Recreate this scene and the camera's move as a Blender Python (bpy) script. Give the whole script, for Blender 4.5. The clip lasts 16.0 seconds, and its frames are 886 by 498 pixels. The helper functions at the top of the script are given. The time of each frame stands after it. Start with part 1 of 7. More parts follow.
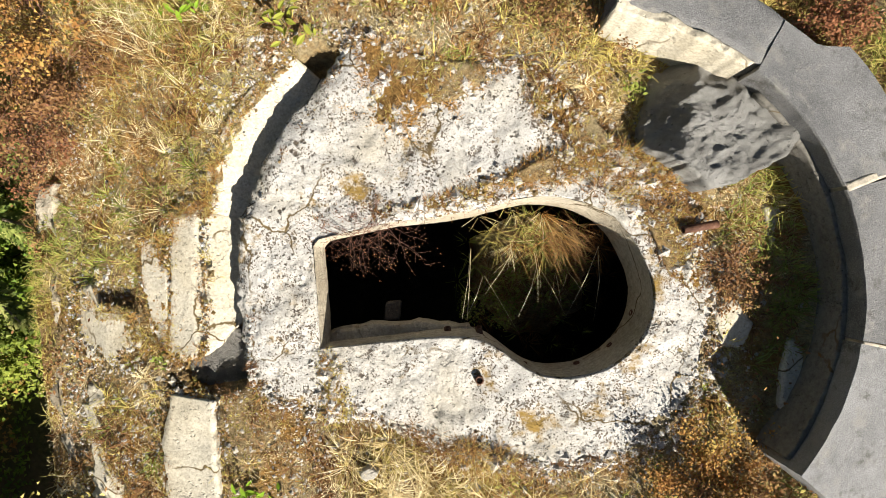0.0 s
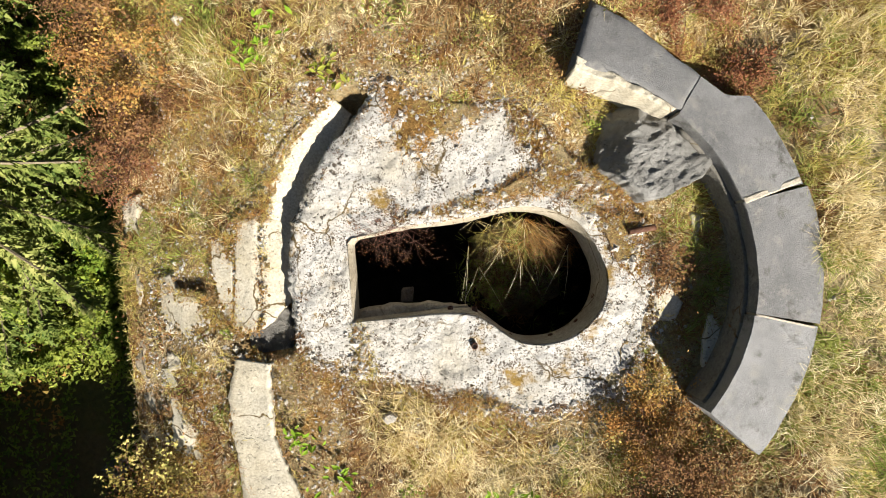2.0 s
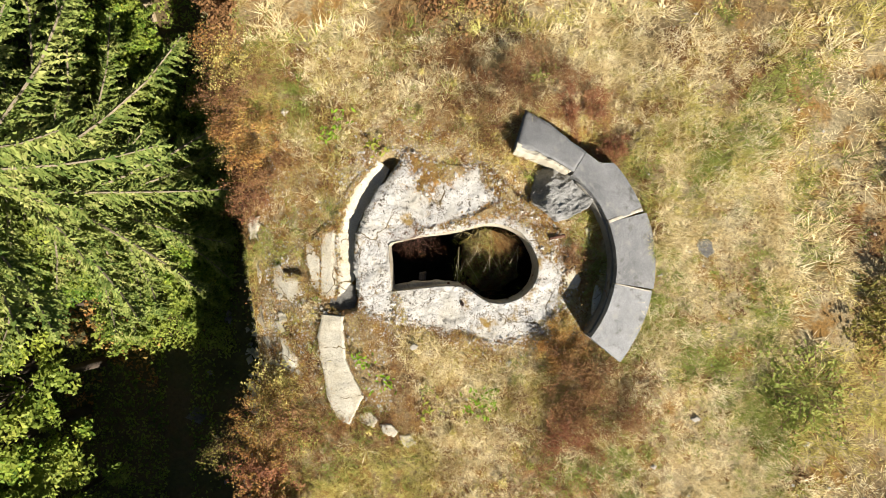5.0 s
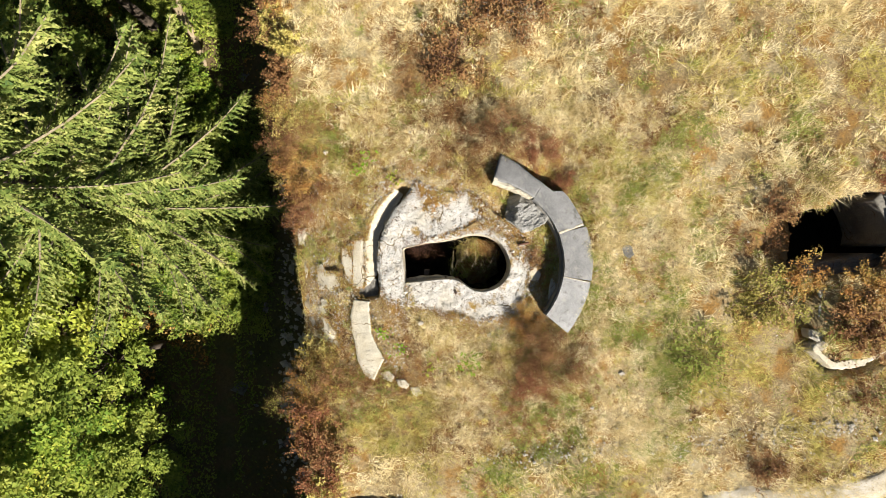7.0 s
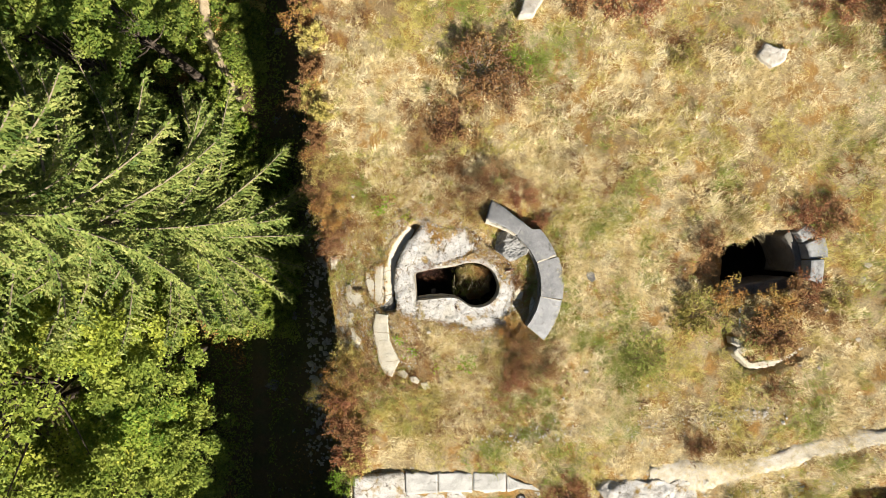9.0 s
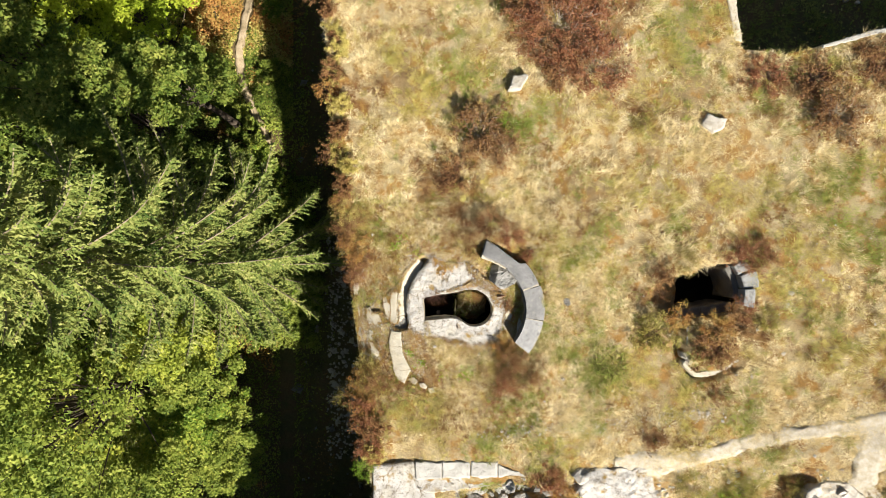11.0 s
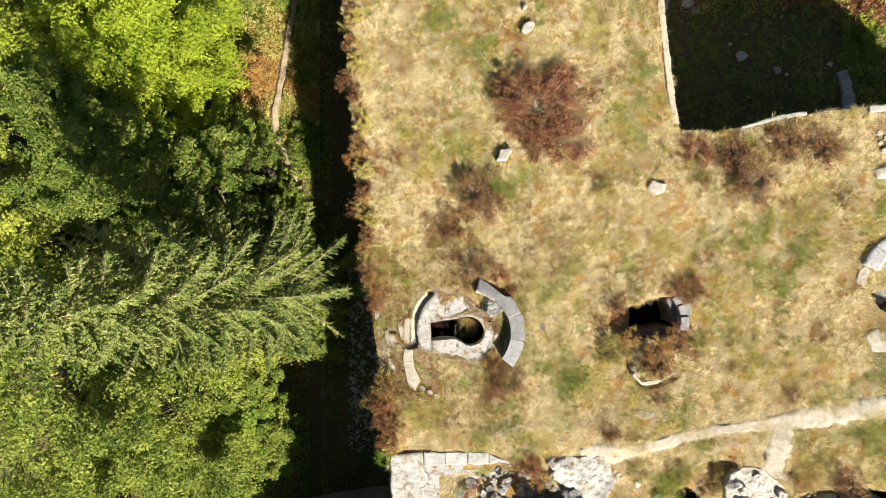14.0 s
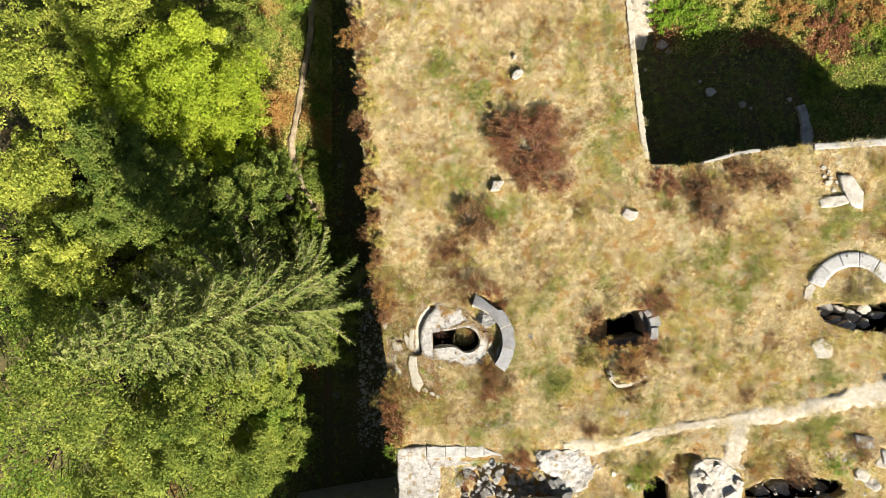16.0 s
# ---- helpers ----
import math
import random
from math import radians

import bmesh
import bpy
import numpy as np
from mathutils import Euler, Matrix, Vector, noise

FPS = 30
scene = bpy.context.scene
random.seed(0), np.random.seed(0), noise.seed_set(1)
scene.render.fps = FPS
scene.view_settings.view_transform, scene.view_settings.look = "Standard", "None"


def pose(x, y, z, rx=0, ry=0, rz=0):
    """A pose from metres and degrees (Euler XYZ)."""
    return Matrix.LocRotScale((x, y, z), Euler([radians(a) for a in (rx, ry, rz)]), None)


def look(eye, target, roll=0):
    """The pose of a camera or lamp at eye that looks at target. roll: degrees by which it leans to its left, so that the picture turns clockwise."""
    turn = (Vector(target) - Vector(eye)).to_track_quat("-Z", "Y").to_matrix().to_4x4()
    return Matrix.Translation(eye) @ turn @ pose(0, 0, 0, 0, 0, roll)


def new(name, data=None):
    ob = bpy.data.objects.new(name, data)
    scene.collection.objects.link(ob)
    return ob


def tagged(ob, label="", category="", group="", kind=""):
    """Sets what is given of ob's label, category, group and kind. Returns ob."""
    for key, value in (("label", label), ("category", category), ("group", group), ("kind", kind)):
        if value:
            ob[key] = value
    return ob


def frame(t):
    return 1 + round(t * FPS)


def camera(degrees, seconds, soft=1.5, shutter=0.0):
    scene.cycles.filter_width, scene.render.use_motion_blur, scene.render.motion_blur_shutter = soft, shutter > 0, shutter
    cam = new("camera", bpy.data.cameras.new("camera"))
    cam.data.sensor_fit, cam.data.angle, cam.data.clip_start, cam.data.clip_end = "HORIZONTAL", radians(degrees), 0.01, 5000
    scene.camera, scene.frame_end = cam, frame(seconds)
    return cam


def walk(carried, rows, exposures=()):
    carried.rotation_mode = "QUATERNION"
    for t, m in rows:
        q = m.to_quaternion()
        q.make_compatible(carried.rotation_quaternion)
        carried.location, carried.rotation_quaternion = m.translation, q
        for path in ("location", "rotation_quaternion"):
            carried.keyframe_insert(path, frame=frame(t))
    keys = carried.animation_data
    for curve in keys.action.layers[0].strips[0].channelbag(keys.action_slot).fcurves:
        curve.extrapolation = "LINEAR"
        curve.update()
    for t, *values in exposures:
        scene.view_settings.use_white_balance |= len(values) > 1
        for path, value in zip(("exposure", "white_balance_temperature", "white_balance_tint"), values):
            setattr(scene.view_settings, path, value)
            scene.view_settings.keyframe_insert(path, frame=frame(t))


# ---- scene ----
# ---- camera: a drone that looks straight down and climbs ----
cam = camera(73.7, 16.0, soft=0.7)
# rows: seconds, place, then the small tilts and the turn in degrees
PATH = [
    (0, -0.069, 0.012, 7.589, 0.066, -0.280, 0.197),
    (0.5, -0.080, 0.021, 7.948, -0.015, -0.279, 0.155),
    (1, -0.089, 0.009, 8.420, 0.005, -0.216, 0.092),
    (1.5, -0.100, 0.016, 9.003, 0.018, -0.156, 0.183),
    (2, -0.117, -0.028, 9.701, 0.028, -0.144, 0.224),
    (2.5, -0.123, -0.074, 10.490, 0.031, -0.135, 0.148),
    (3, -0.122, -0.094, 11.428, 0.060, -0.096, 0.080),
    (3.5, -0.136, -0.065, 12.469, 0.042, -0.093, 0.069),
    (4, -0.126, -0.043, 13.616, 0.009, -0.072, -0.020),
    (6.5, -0.192, -0.057, 20.781, 0.127, -0.232, -0.045),
    (7, -0.176, 0.055, 22.281, 0.096, -0.268, -0.087),
    (7.5, -0.199, 0.250, 23.708, 0.069, -0.259, -0.036),
    (8, -0.255, 0.463, 25.157, 0.118, -0.247, -0.008),
    (8.5, -0.340, 0.820, 26.632, 0.067, -0.271, -0.012),
    (9, -0.336, 1.228, 28.089, 0.021, -0.226, -0.106),
    (11.5, -0.675, 3.227, 35.735, 0.201, -0.339, 0.030),
    (12, -0.722, 3.692, 37.283, 0.169, -0.383, -0.026),
    (12.5, -0.748, 4.206, 38.794, 0.092, -0.362, 0.028),
    (13, -0.821, 4.586, 40.294, 0.104, -0.405, -0.013),
    (13.5, -0.880, 5.030, 41.782, 0.080, -0.423, -0.039),
    (14, -0.871, 5.356, 43.254, 0.169, -0.350, -0.055),
    (14.5, -0.912, 5.733, 44.753, 0.181, -0.374, -0.066),
    (15, -0.910, 6.150, 46.227, 0.177, -0.361, -0.069),
    (15.5, -0.944, 6.586, 47.753, 0.158, -0.369, -0.110),
    (16, -0.943, 6.930, 49.265, 0.151, -0.366, -0.127),
]
walk(cam, [(t, pose(x, y, z, rx, ry, rz)) for t, x, y, z, rx, ry, rz in PATH])

# ---- light: a clear autumn day, the sun from the south-east ----
SUN = Vector((0.68, -1.17, 1.0)).normalized()
world = bpy.data.worlds.new("world")
scene.world = world
world.use_nodes = True
wn = world.node_tree
sky = wn.nodes.new("ShaderNodeTexSky")
sky.sky_type = "NISHITA"
sky.sun_disc = False
sky.sun_elevation = math.asin(SUN.z)
sky.sun_rotation = math.atan2(SUN.x, SUN.y)
wn.links.new(sky.outputs[0], wn.nodes["Background"].inputs[0])
wn.nodes["Background"].inputs[1].default_value = 0.031
lamp = bpy.data.lights.new("sun", "SUN")
lamp.energy, lamp.angle, lamp.color = 5.0, radians(0.53), (1.0, 0.945, 0.87)
sun = new("sun", lamp)
sun.matrix_world = look(SUN * 80, (0, 0, 0))
scene.view_settings.exposure = 1.35

# ---- materials ----
rng = np.random.default_rng(7)


def node(nt, kind, **sockets):
    n = nt.nodes.new(kind)
    for key, value in sockets.items():
        n.inputs[key.replace("_", " ")].default_value = value
    return n


def start(name, rough=0.9):
    m = bpy.data.materials.new(name)
    m.use_nodes = True
    nt = m.node_tree
    b = nt.nodes["Principled BSDF"]
    b.inputs["Roughness"].default_value = rough
    b.inputs["Specular IOR Level"].default_value = 0.25
    return m, nt, b


def coords(nt):
    return nt.nodes.new("ShaderNodeTexCoord").outputs["Object"]


def noisy(nt, vec, scale, detail=6.0, rough=0.6):
    n = node(nt, "ShaderNodeTexNoise", Scale=scale, Detail=detail, Roughness=rough)
    nt.links.new(vec, n.inputs["Vector"])
    return n.outputs["Fac"]


def ramp(nt, fac, stops):
    r = nt.nodes.new("ShaderNodeValToRGB")
    r.color_ramp.elements[0].position, r.color_ramp.elements[0].color = stops[0][0], (*stops[0][1], 1)
    r.color_ramp.elements[1].position, r.color_ramp.elements[1].color = stops[-1][0], (*stops[-1][1], 1)
    for p, c in stops[1:-1]:
        e = r.color_ramp.elements.new(p)
        e.color = (*c, 1)
    nt.links.new(fac, r.inputs["Fac"])
    return r.outputs["Color"]


def blend(nt, fac, a, b, how="MIX"):
    x = nt.nodes.new("ShaderNodeMix")
    x.data_type, x.blend_type = "RGBA", how
    if isinstance(fac, float):
        x.inputs[0].default_value = fac
    else:
        nt.links.new(fac, x.inputs[0])
    for socket, value in ((x.inputs[6], a), (x.inputs[7], b)):
        if isinstance(value, tuple):
            socket.default_value = (*value, 1)
        else:
            nt.links.new(value, socket)
    return x.outputs[2]


def bump(nt, b, height, distance, strength=1.0):
    n = node(nt, "ShaderNodeBump", Distance=distance, Strength=strength)
    nt.links.new(height, n.inputs["Height"])
    nt.links.new(n.outputs[0], b.inputs["Normal"])


def grey(v):
    return (v, v, v)


def mask(nt, fac, lo, hi):
    return ramp(nt, fac, [(lo, grey(0.0)), (hi, grey(1.0))])


def make_soil():
    m, nt, b = start("soil", 0.95)
    v = coords(nt)
    base = ramp(nt, noisy(nt, v, 0.35, 8), [(0.3, (0.25, 0.16, 0.07)), (0.45, (0.42, 0.31, 0.15)), (0.58, (0.56, 0.45, 0.25)), (0.7, (0.34, 0.29, 0.12))])
    fine = ramp(nt, noisy(nt, v, 14, 8, 0.7), [(0.3, grey(0.35)), (0.7, grey(1.2))])
    col = blend(nt, 1.0, base, fine, "MULTIPLY")
    col = blend(nt, 1.0, col, ramp(nt, noisy(nt, v, 70, 6, 0.75), [(0.3, grey(0.5)), (0.65, grey(1.25))]), "MULTIPLY")
    moss = mask(nt, noisy(nt, v, 1.3, 8), 0.47, 0.60)
    col = blend(nt, moss, col, blend(nt, 1.0, (0.36, 0.20, 0.055), fine, "MULTIPLY"))
    nt.links.new(col, b.inputs["Base Color"])
    bump(nt, b, noisy(nt, v, 30, 12, 0.8), 0.09)
    return m


def make_concrete(name, light, tan, dark, spots, moss, grain=40.0, cracks=True, relief=0.055):
    """Weathered concrete: two tones, black lichen spots, moss stains, cracks."""
    m, nt, b = start(name, 0.92)
    v = coords(nt)
    col = ramp(nt, noisy(nt, v, 0.9, 8), [(0.32, tan), (0.55, light), (0.7, light)])
    col = blend(nt, 1.0, col, ramp(nt, noisy(nt, v, grain, 6, 0.7), [(0.3, grey(0.62)), (0.6, grey(1.05))]), "MULTIPLY")
    shake = node(nt, "ShaderNodeTexNoise", Scale=16.0, Detail=4.0)
    nt.links.new(v, shake.inputs["Vector"])
    moved = nt.nodes.new("ShaderNodeVectorMath")
    moved.operation = "MULTIPLY_ADD"
    moved.inputs[1].default_value = (0.09, 0.09, 0.09)
    nt.links.new(shake.outputs["Color"], moved.inputs[0])
    nt.links.new(v, moved.inputs[2])
    vor = node(nt, "ShaderNodeTexVoronoi", Scale=15.0)
    nt.links.new(moved.outputs[0], vor.inputs["Vector"])
    grow = nt.nodes.new("ShaderNodeMath")
    grow.operation = "MULTIPLY"
    nt.links.new(vor.outputs["Distance"], grow.inputs[0])
    nt.links.new(ramp(nt, noisy(nt, v, 5.0, 5, 0.7), [(0.36, grey(0.45)), (0.62, grey(2.2))]), grow.inputs[1])
    hole = mask(nt, grow.outputs[0], 0.18, 0.36)
    where = mask(nt, noisy(nt, v, 2.1, 8, 0.7), 0.66 - spots, 0.76 - spots)
    pocks = nt.nodes.new("ShaderNodeMath")
    pocks.operation = "SUBTRACT"
    pocks.inputs[0].default_value = 1.0
    nt.links.new(hole, pocks.inputs[1])
    pit = nt.nodes.new("ShaderNodeMath")
    pit.operation = "MULTIPLY"
    nt.links.new(pocks.outputs[0], pit.inputs[0])
    nt.links.new(where, pit.inputs[1])
    col = blend(nt, pit.outputs[0], col, dark)
    if spots > 0.1:
        fleck = node(nt, "ShaderNodeTexVoronoi", Scale=32.0)
        nt.links.new(moved.outputs[0], fleck.inputs["Vector"])
        size = ramp(nt, noisy(nt, v, 1.7, 7, 0.7), [(0.39, grey(0.02)), (0.60, grey(0.5))])
        less = nt.nodes.new("ShaderNodeMath")
        less.operation = "SUBTRACT"
        nt.links.new(size, less.inputs[0])
        nt.links.new(fleck.outputs["Distance"], less.inputs[1])
        col = blend(nt, mask(nt, less.outputs[0], 0.0, 0.05), col, (0.12, 0.095, 0.07))
    lichen = mask(nt, noisy(nt, v, 7.0, 9, 0.75), 0.68 - spots * 0.5, 0.74 - spots * 0.5)
    col = blend(nt, lichen, col, dark)
    stain = mask(nt, noisy(nt, v, 1.6, 9, 0.72), 0.70 - moss, 0.80 - moss)
    col = blend(nt, stain, col, (0.22, 0.14, 0.035))
    if cracks:
        warp = node(nt, "ShaderNodeTexNoise", Scale=2.4, Detail=6.0)
        nt.links.new(v, warp.inputs["Vector"])
        mixv = nt.nodes.new("ShaderNodeMix")
        mixv.data_type = "RGBA"
        mixv.inputs[0].default_value = 0.32
        nt.links.new(v, mixv.inputs[6])
        nt.links.new(warp.outputs["Color"], mixv.inputs[7])
        cr = node(nt, "ShaderNodeTexVoronoi", Scale=0.95)
        cr.feature = "DISTANCE_TO_EDGE"
        nt.links.new(mixv.outputs[2], cr.inputs["Vector"])
        line = ramp(nt, cr.outputs["Distance"], [(0.004, grey(1.0)), (0.011, grey(0.0))])
        line = blend(nt, 1.0, line, mask(nt, noisy(nt, v, 0.8, 3), 0.46, 0.54), "MULTIPLY")
        col = blend(nt, line, col, (0.10, 0.07, 0.03))
    nt.links.new(col, b.inputs["Base Color"])
    h = blend(nt, 0.5, noisy(nt, v, 30, 10, 0.7), hole)
    bump(nt, b, h, relief, 1.0)
    return m


def make_rock(name="grey_rock", tones=((0.12, 0.115, 0.10), (0.28, 0.265, 0.235), (0.44, 0.425, 0.385)), relief=0.45):
    m, nt, b = start(name, 0.9)
    v = coords(nt)
    col = ramp(nt, noisy(nt, v, 3.0, 10, 0.65), [(0.3, tones[0]), (0.5, tones[1]), (0.7, tones[2])])
    col = blend(nt, mask(nt, noisy(nt, v, 11, 8, 0.7), 0.60, 0.68), col, (0.07, 0.065, 0.055))
    nt.links.new(col, b.inputs["Base Color"])
    bump(nt, b, noisy(nt, v, 11, 14, 0.8), relief)
    return m


def make_pale():
    m, nt, b = start("pale_rock", 0.9)
    v = coords(nt)
    col = ramp(nt, noisy(nt, v, 2.0, 10, 0.65), [(0.3, (0.32, 0.28, 0.21)), (0.55, (0.46, 0.42, 0.35)), (0.75, (0.54, 0.51, 0.45))])
    col = blend(nt, mask(nt, noisy(nt, v, 6, 8, 0.7), 0.60, 0.68), col, (0.2, 0.17, 0.12))
    nt.links.new(col, b.inputs["Base Color"])
    bump(nt, b, noisy(nt, v, 9, 12, 0.7), 0.08)
    return m


def make_asphaltic(name, lo, hi):
    """Grey weathered cement with a gritty top and a few pale streaks."""
    m, nt, b = start(name, 0.85)
    v = coords(nt)
    col = ramp(nt, noisy(nt, v, 1.1, 8), [(0.3, lo), (0.7, hi)])
    col = blend(nt, 1.0, col, ramp(nt, noisy(nt, v, 90, 4, 0.7), [(0.38, grey(0.58)), (0.62, grey(1.38))]), "MULTIPLY")
    col = blend(nt, mask(nt, noisy(nt, v, 3.2, 9, 0.75), 0.54, 0.66), col, (0.27, 0.26, 0.23))
    col = blend(nt, mask(nt, noisy(nt, v, 2.3, 9, 0.75), 0.54, 0.66), col, (0.08, 0.075, 0.062))
    nt.links.new(col, b.inputs["Base Color"])
    col = blend(nt, mask(nt, noisy(nt, v, 42, 3, 0.6), 0.63, 0.68), col, (0.32, 0.31, 0.28))
    nt.links.new(col, b.inputs["Base Color"])
    bump(nt, b, noisy(nt, v, 55, 8, 0.75), 0.03)
    return m


def make_leaf(name, colours, through_light=0.35, rough=0.6, patch=0.5):
    """Leaves and blades: colour by patch and by leaf, some light shining through."""
    m, nt, b = start(name, rough)
    b.inputs["Specular IOR Level"].default_value = 0.08
    geo = nt.nodes.new("ShaderNodeNewGeometry")
    v = coords(nt)
    add = nt.nodes.new("ShaderNodeMath")
    add.operation = "MULTIPLY_ADD"
    add.inputs[1].default_value = 0.38
    nt.links.new(geo.outputs["Random Per Island"], add.inputs[0])
    half = nt.nodes.new("ShaderNodeMath")
    half.operation = "MULTIPLY_ADD"
    half.inputs[1].default_value, half.inputs[2].default_value = 1.5, -0.44
    nt.links.new(noisy(nt, v, patch, 5), half.inputs[0])
    nt.links.new(half.outputs[0], add.inputs[2])
    n = len(colours) - 1
    col = ramp(nt, add.outputs[0], [(0.12 + 0.76 * i / n, c) for i, c in enumerate(colours)])
    nt.links.new(col, b.inputs["Base Color"])
    tr = nt.nodes.new("ShaderNodeBsdfTranslucent")
    nt.links.new(col, tr.inputs["Color"])
    mx = nt.nodes.new("ShaderNodeMixShader")
    mx.inputs[0].default_value = through_light
    nt.links.new(b.outputs[0], mx.inputs[1])
    nt.links.new(tr.outputs[0], mx.inputs[2])
    nt.links.new(mx.outputs[0], nt.nodes["Material Output"].inputs["Surface"])
    return m


def make_mottled(name, colours, scale, rough=0.9, fine=25.0, depth=0.02):
    m, nt, b = start(name, rough)
    v = coords(nt)
    n = len(colours) - 1
    col = ramp(nt, noisy(nt, v, scale, 8, 0.65), [(0.3 + 0.4 * i / n, c) for i, c in enumerate(colours)])
    col = blend(nt, 1.0, col, ramp(nt, noisy(nt, v, fine, 8, 0.7), [(0.3, grey(0.6)), (0.68, grey(1.15))]), "MULTIPLY")
    nt.links.new(col, b.inputs["Base Color"])
    bump(nt, b, noisy(nt, v, fine, 8, 0.7), depth)
    return m


SOIL = make_soil()
WHITE = make_concrete("lime_white_concrete", (0.475, 0.455, 0.41), (0.385, 0.35, 0.275), (0.075, 0.06, 0.045), 0.2, 0.145, 40.0, True, 0.034)
CREAM = make_concrete("cream_concrete", (0.49, 0.445, 0.345), (0.42, 0.365, 0.255), (0.12, 0.09, 0.06), 0.0, 0.03, 25.0, True, 0.018)
LINING = make_concrete("shaft_concrete", (0.50, 0.44, 0.33), (0.35, 0.29, 0.20), (0.05, 0.04, 0.03), 0.03, 0.03, 18.0)
SLAB = make_concrete("pale_slab_concrete", (0.44, 0.42, 0.37), (0.28, 0.27, 0.24), (0.10, 0.09, 0.07), 0.02, 0.02, 30.0, False)
# mossy grey, with the shade of the inner faces put into the colour
SHADEGREY = make_concrete("mossy_shade_concrete", (0.20, 0.185, 0.155), (0.13, 0.12, 0.095), (0.05, 0.045, 0.035), 0.04, 0.07, 18.0)
WALL = make_concrete("masonry_wall", (0.34, 0.32, 0.28), (0.24, 0.22, 0.18), (0.07, 0.06, 0.05), 0.05, 0.05, 12.0)
ROCK = make_rock()
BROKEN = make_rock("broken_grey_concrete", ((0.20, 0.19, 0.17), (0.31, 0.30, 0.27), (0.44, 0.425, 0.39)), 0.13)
PALE = make_pale()
RING = make_asphaltic("grey_cement", (0.12, 0.119, 0.115), (0.26, 0.255, 0.245))
RINGPALER = make_asphaltic("paler_grey_cement", (0.16, 0.159, 0.155), (0.32, 0.316, 0.305))
RINGPALE = make_asphaltic("pale_cement", (0.22, 0.22, 0.21), (0.34, 0.34, 0.32))
MORTAR = make_mottled("mortar", [(0.5, 0.44, 0.33), (0.36, 0.32, 0.25)], 6.0)
RUST = make_mottled("rusty_iron", [(0.05, 0.022, 0.012), (0.11, 0.05, 0.028), (0.16, 0.09, 0.06)], 14.0, 0.75, 60.0, 0.004)
# near-black colour that stands for the shade inside the chambers
DEEPSHADE = make_mottled("shade_black_concrete", [(0.02, 0.018, 0.015), (0.045, 0.04, 0.033)], 2.0)
WOOD = make_mottled("rotten_wood", [(0.05, 0.04, 0.03), (0.12, 0.10, 0.08)], 9.0, 0.9, 50.0)
BARK = make_mottled("bark", [(0.05, 0.038, 0.026), (0.12, 0.09, 0.065)], 3.0, 0.95, 30.0, 0.03)
TWIG = make_mottled("reddish_twig", [(0.13, 0.06, 0.04), (0.24, 0.13, 0.09)], 4.0)
BOUGH = make_mottled("pale_bough_bark", [(0.14, 0.115, 0.07), (0.27, 0.22, 0.145)], 3.0)
GREYTWIG = make_mottled("grey_twig", [(0.22, 0.18, 0.14), (0.34, 0.30, 0.25)], 4.0)
SAND = make_mottled("trodden_sand", [(0.38, 0.31, 0.19), (0.52, 0.455, 0.34), (0.60, 0.56, 0.47)], 3.5, 0.95, 34.0, 0.06)
TRAIL = make_mottled("trodden_earth", [(0.22, 0.17, 0.09), (0.36, 0.28, 0.17), (0.48, 0.39, 0.26)], 1.6, 0.95, 18.0, 0.02)
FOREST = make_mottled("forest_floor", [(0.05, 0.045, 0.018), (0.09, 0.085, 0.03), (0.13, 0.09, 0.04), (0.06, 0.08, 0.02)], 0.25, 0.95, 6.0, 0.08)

STRAW = make_leaf("straw_grass", [(0.40, 0.295, 0.13), (0.64, 0.51, 0.25), (0.80, 0.68, 0.40), (0.88, 0.79, 0.54)], 0.3, 0.7, 1.5)
RUSTGRASS = make_leaf("rust_grass", [(0.26, 0.12, 0.03), (0.44, 0.24, 0.07), (0.56, 0.36, 0.13)], 0.3, 0.7, 1.5)
OLIVE = make_leaf("olive_grass", [(0.21, 0.175, 0.04), (0.41, 0.34, 0.09), (0.58, 0.485, 0.16), (0.47, 0.45, 0.13)], 0.3, 0.65, 1.5)
GREEN = make_leaf("green_grass", [(0.12, 0.16, 0.028), (0.25, 0.285, 0.06), (0.40, 0.41, 0.11)], 0.35, 0.6, 0.9)
BROWN = make_leaf("brown_herbs", [(0.08, 0.04, 0.02), (0.17, 0.085, 0.035), (0.28, 0.155, 0.065), (0.33, 0.24, 0.09)], 0.25, 0.75, 1.1)
REDLEAF = make_leaf("red_leaves", [(0.10, 0.04, 0.02), (0.21, 0.085, 0.04), (0.32, 0.145, 0.07), (0.34, 0.23, 0.09)], 0.3, 0.65, 1.6)
ORANGELEAF = make_leaf("orange_leaves", [(0.22, 0.10, 0.03), (0.36, 0.18, 0.055), (0.44, 0.29, 0.085), (0.28, 0.25, 0.06)], 0.3, 0.65, 1.0)
BROADLEAF = make_leaf("broad_leaves", [(0.05, 0.11, 0.015), (0.13, 0.205, 0.027), (0.26, 0.32, 0.045), (0.44, 0.42, 0.066)], 0.3, 0.5, 0.5)
# leaf colour darkened to stand for the shade that the spruce casts
SHADELEAF = make_leaf("shade_darkened_leaves", [(0.06, 0.10, 0.018), (0.12, 0.175, 0.03), (0.22, 0.265, 0.05), (0.35, 0.36, 0.08)], 0.4, 0.5, 0.6)
GOLDLEAF = make_leaf("golden_green_leaves", [(0.11, 0.15, 0.02), (0.26, 0.31, 0.045), (0.42, 0.45, 0.07), (0.54, 0.52, 0.10)], 0.4, 0.5, 0.6)
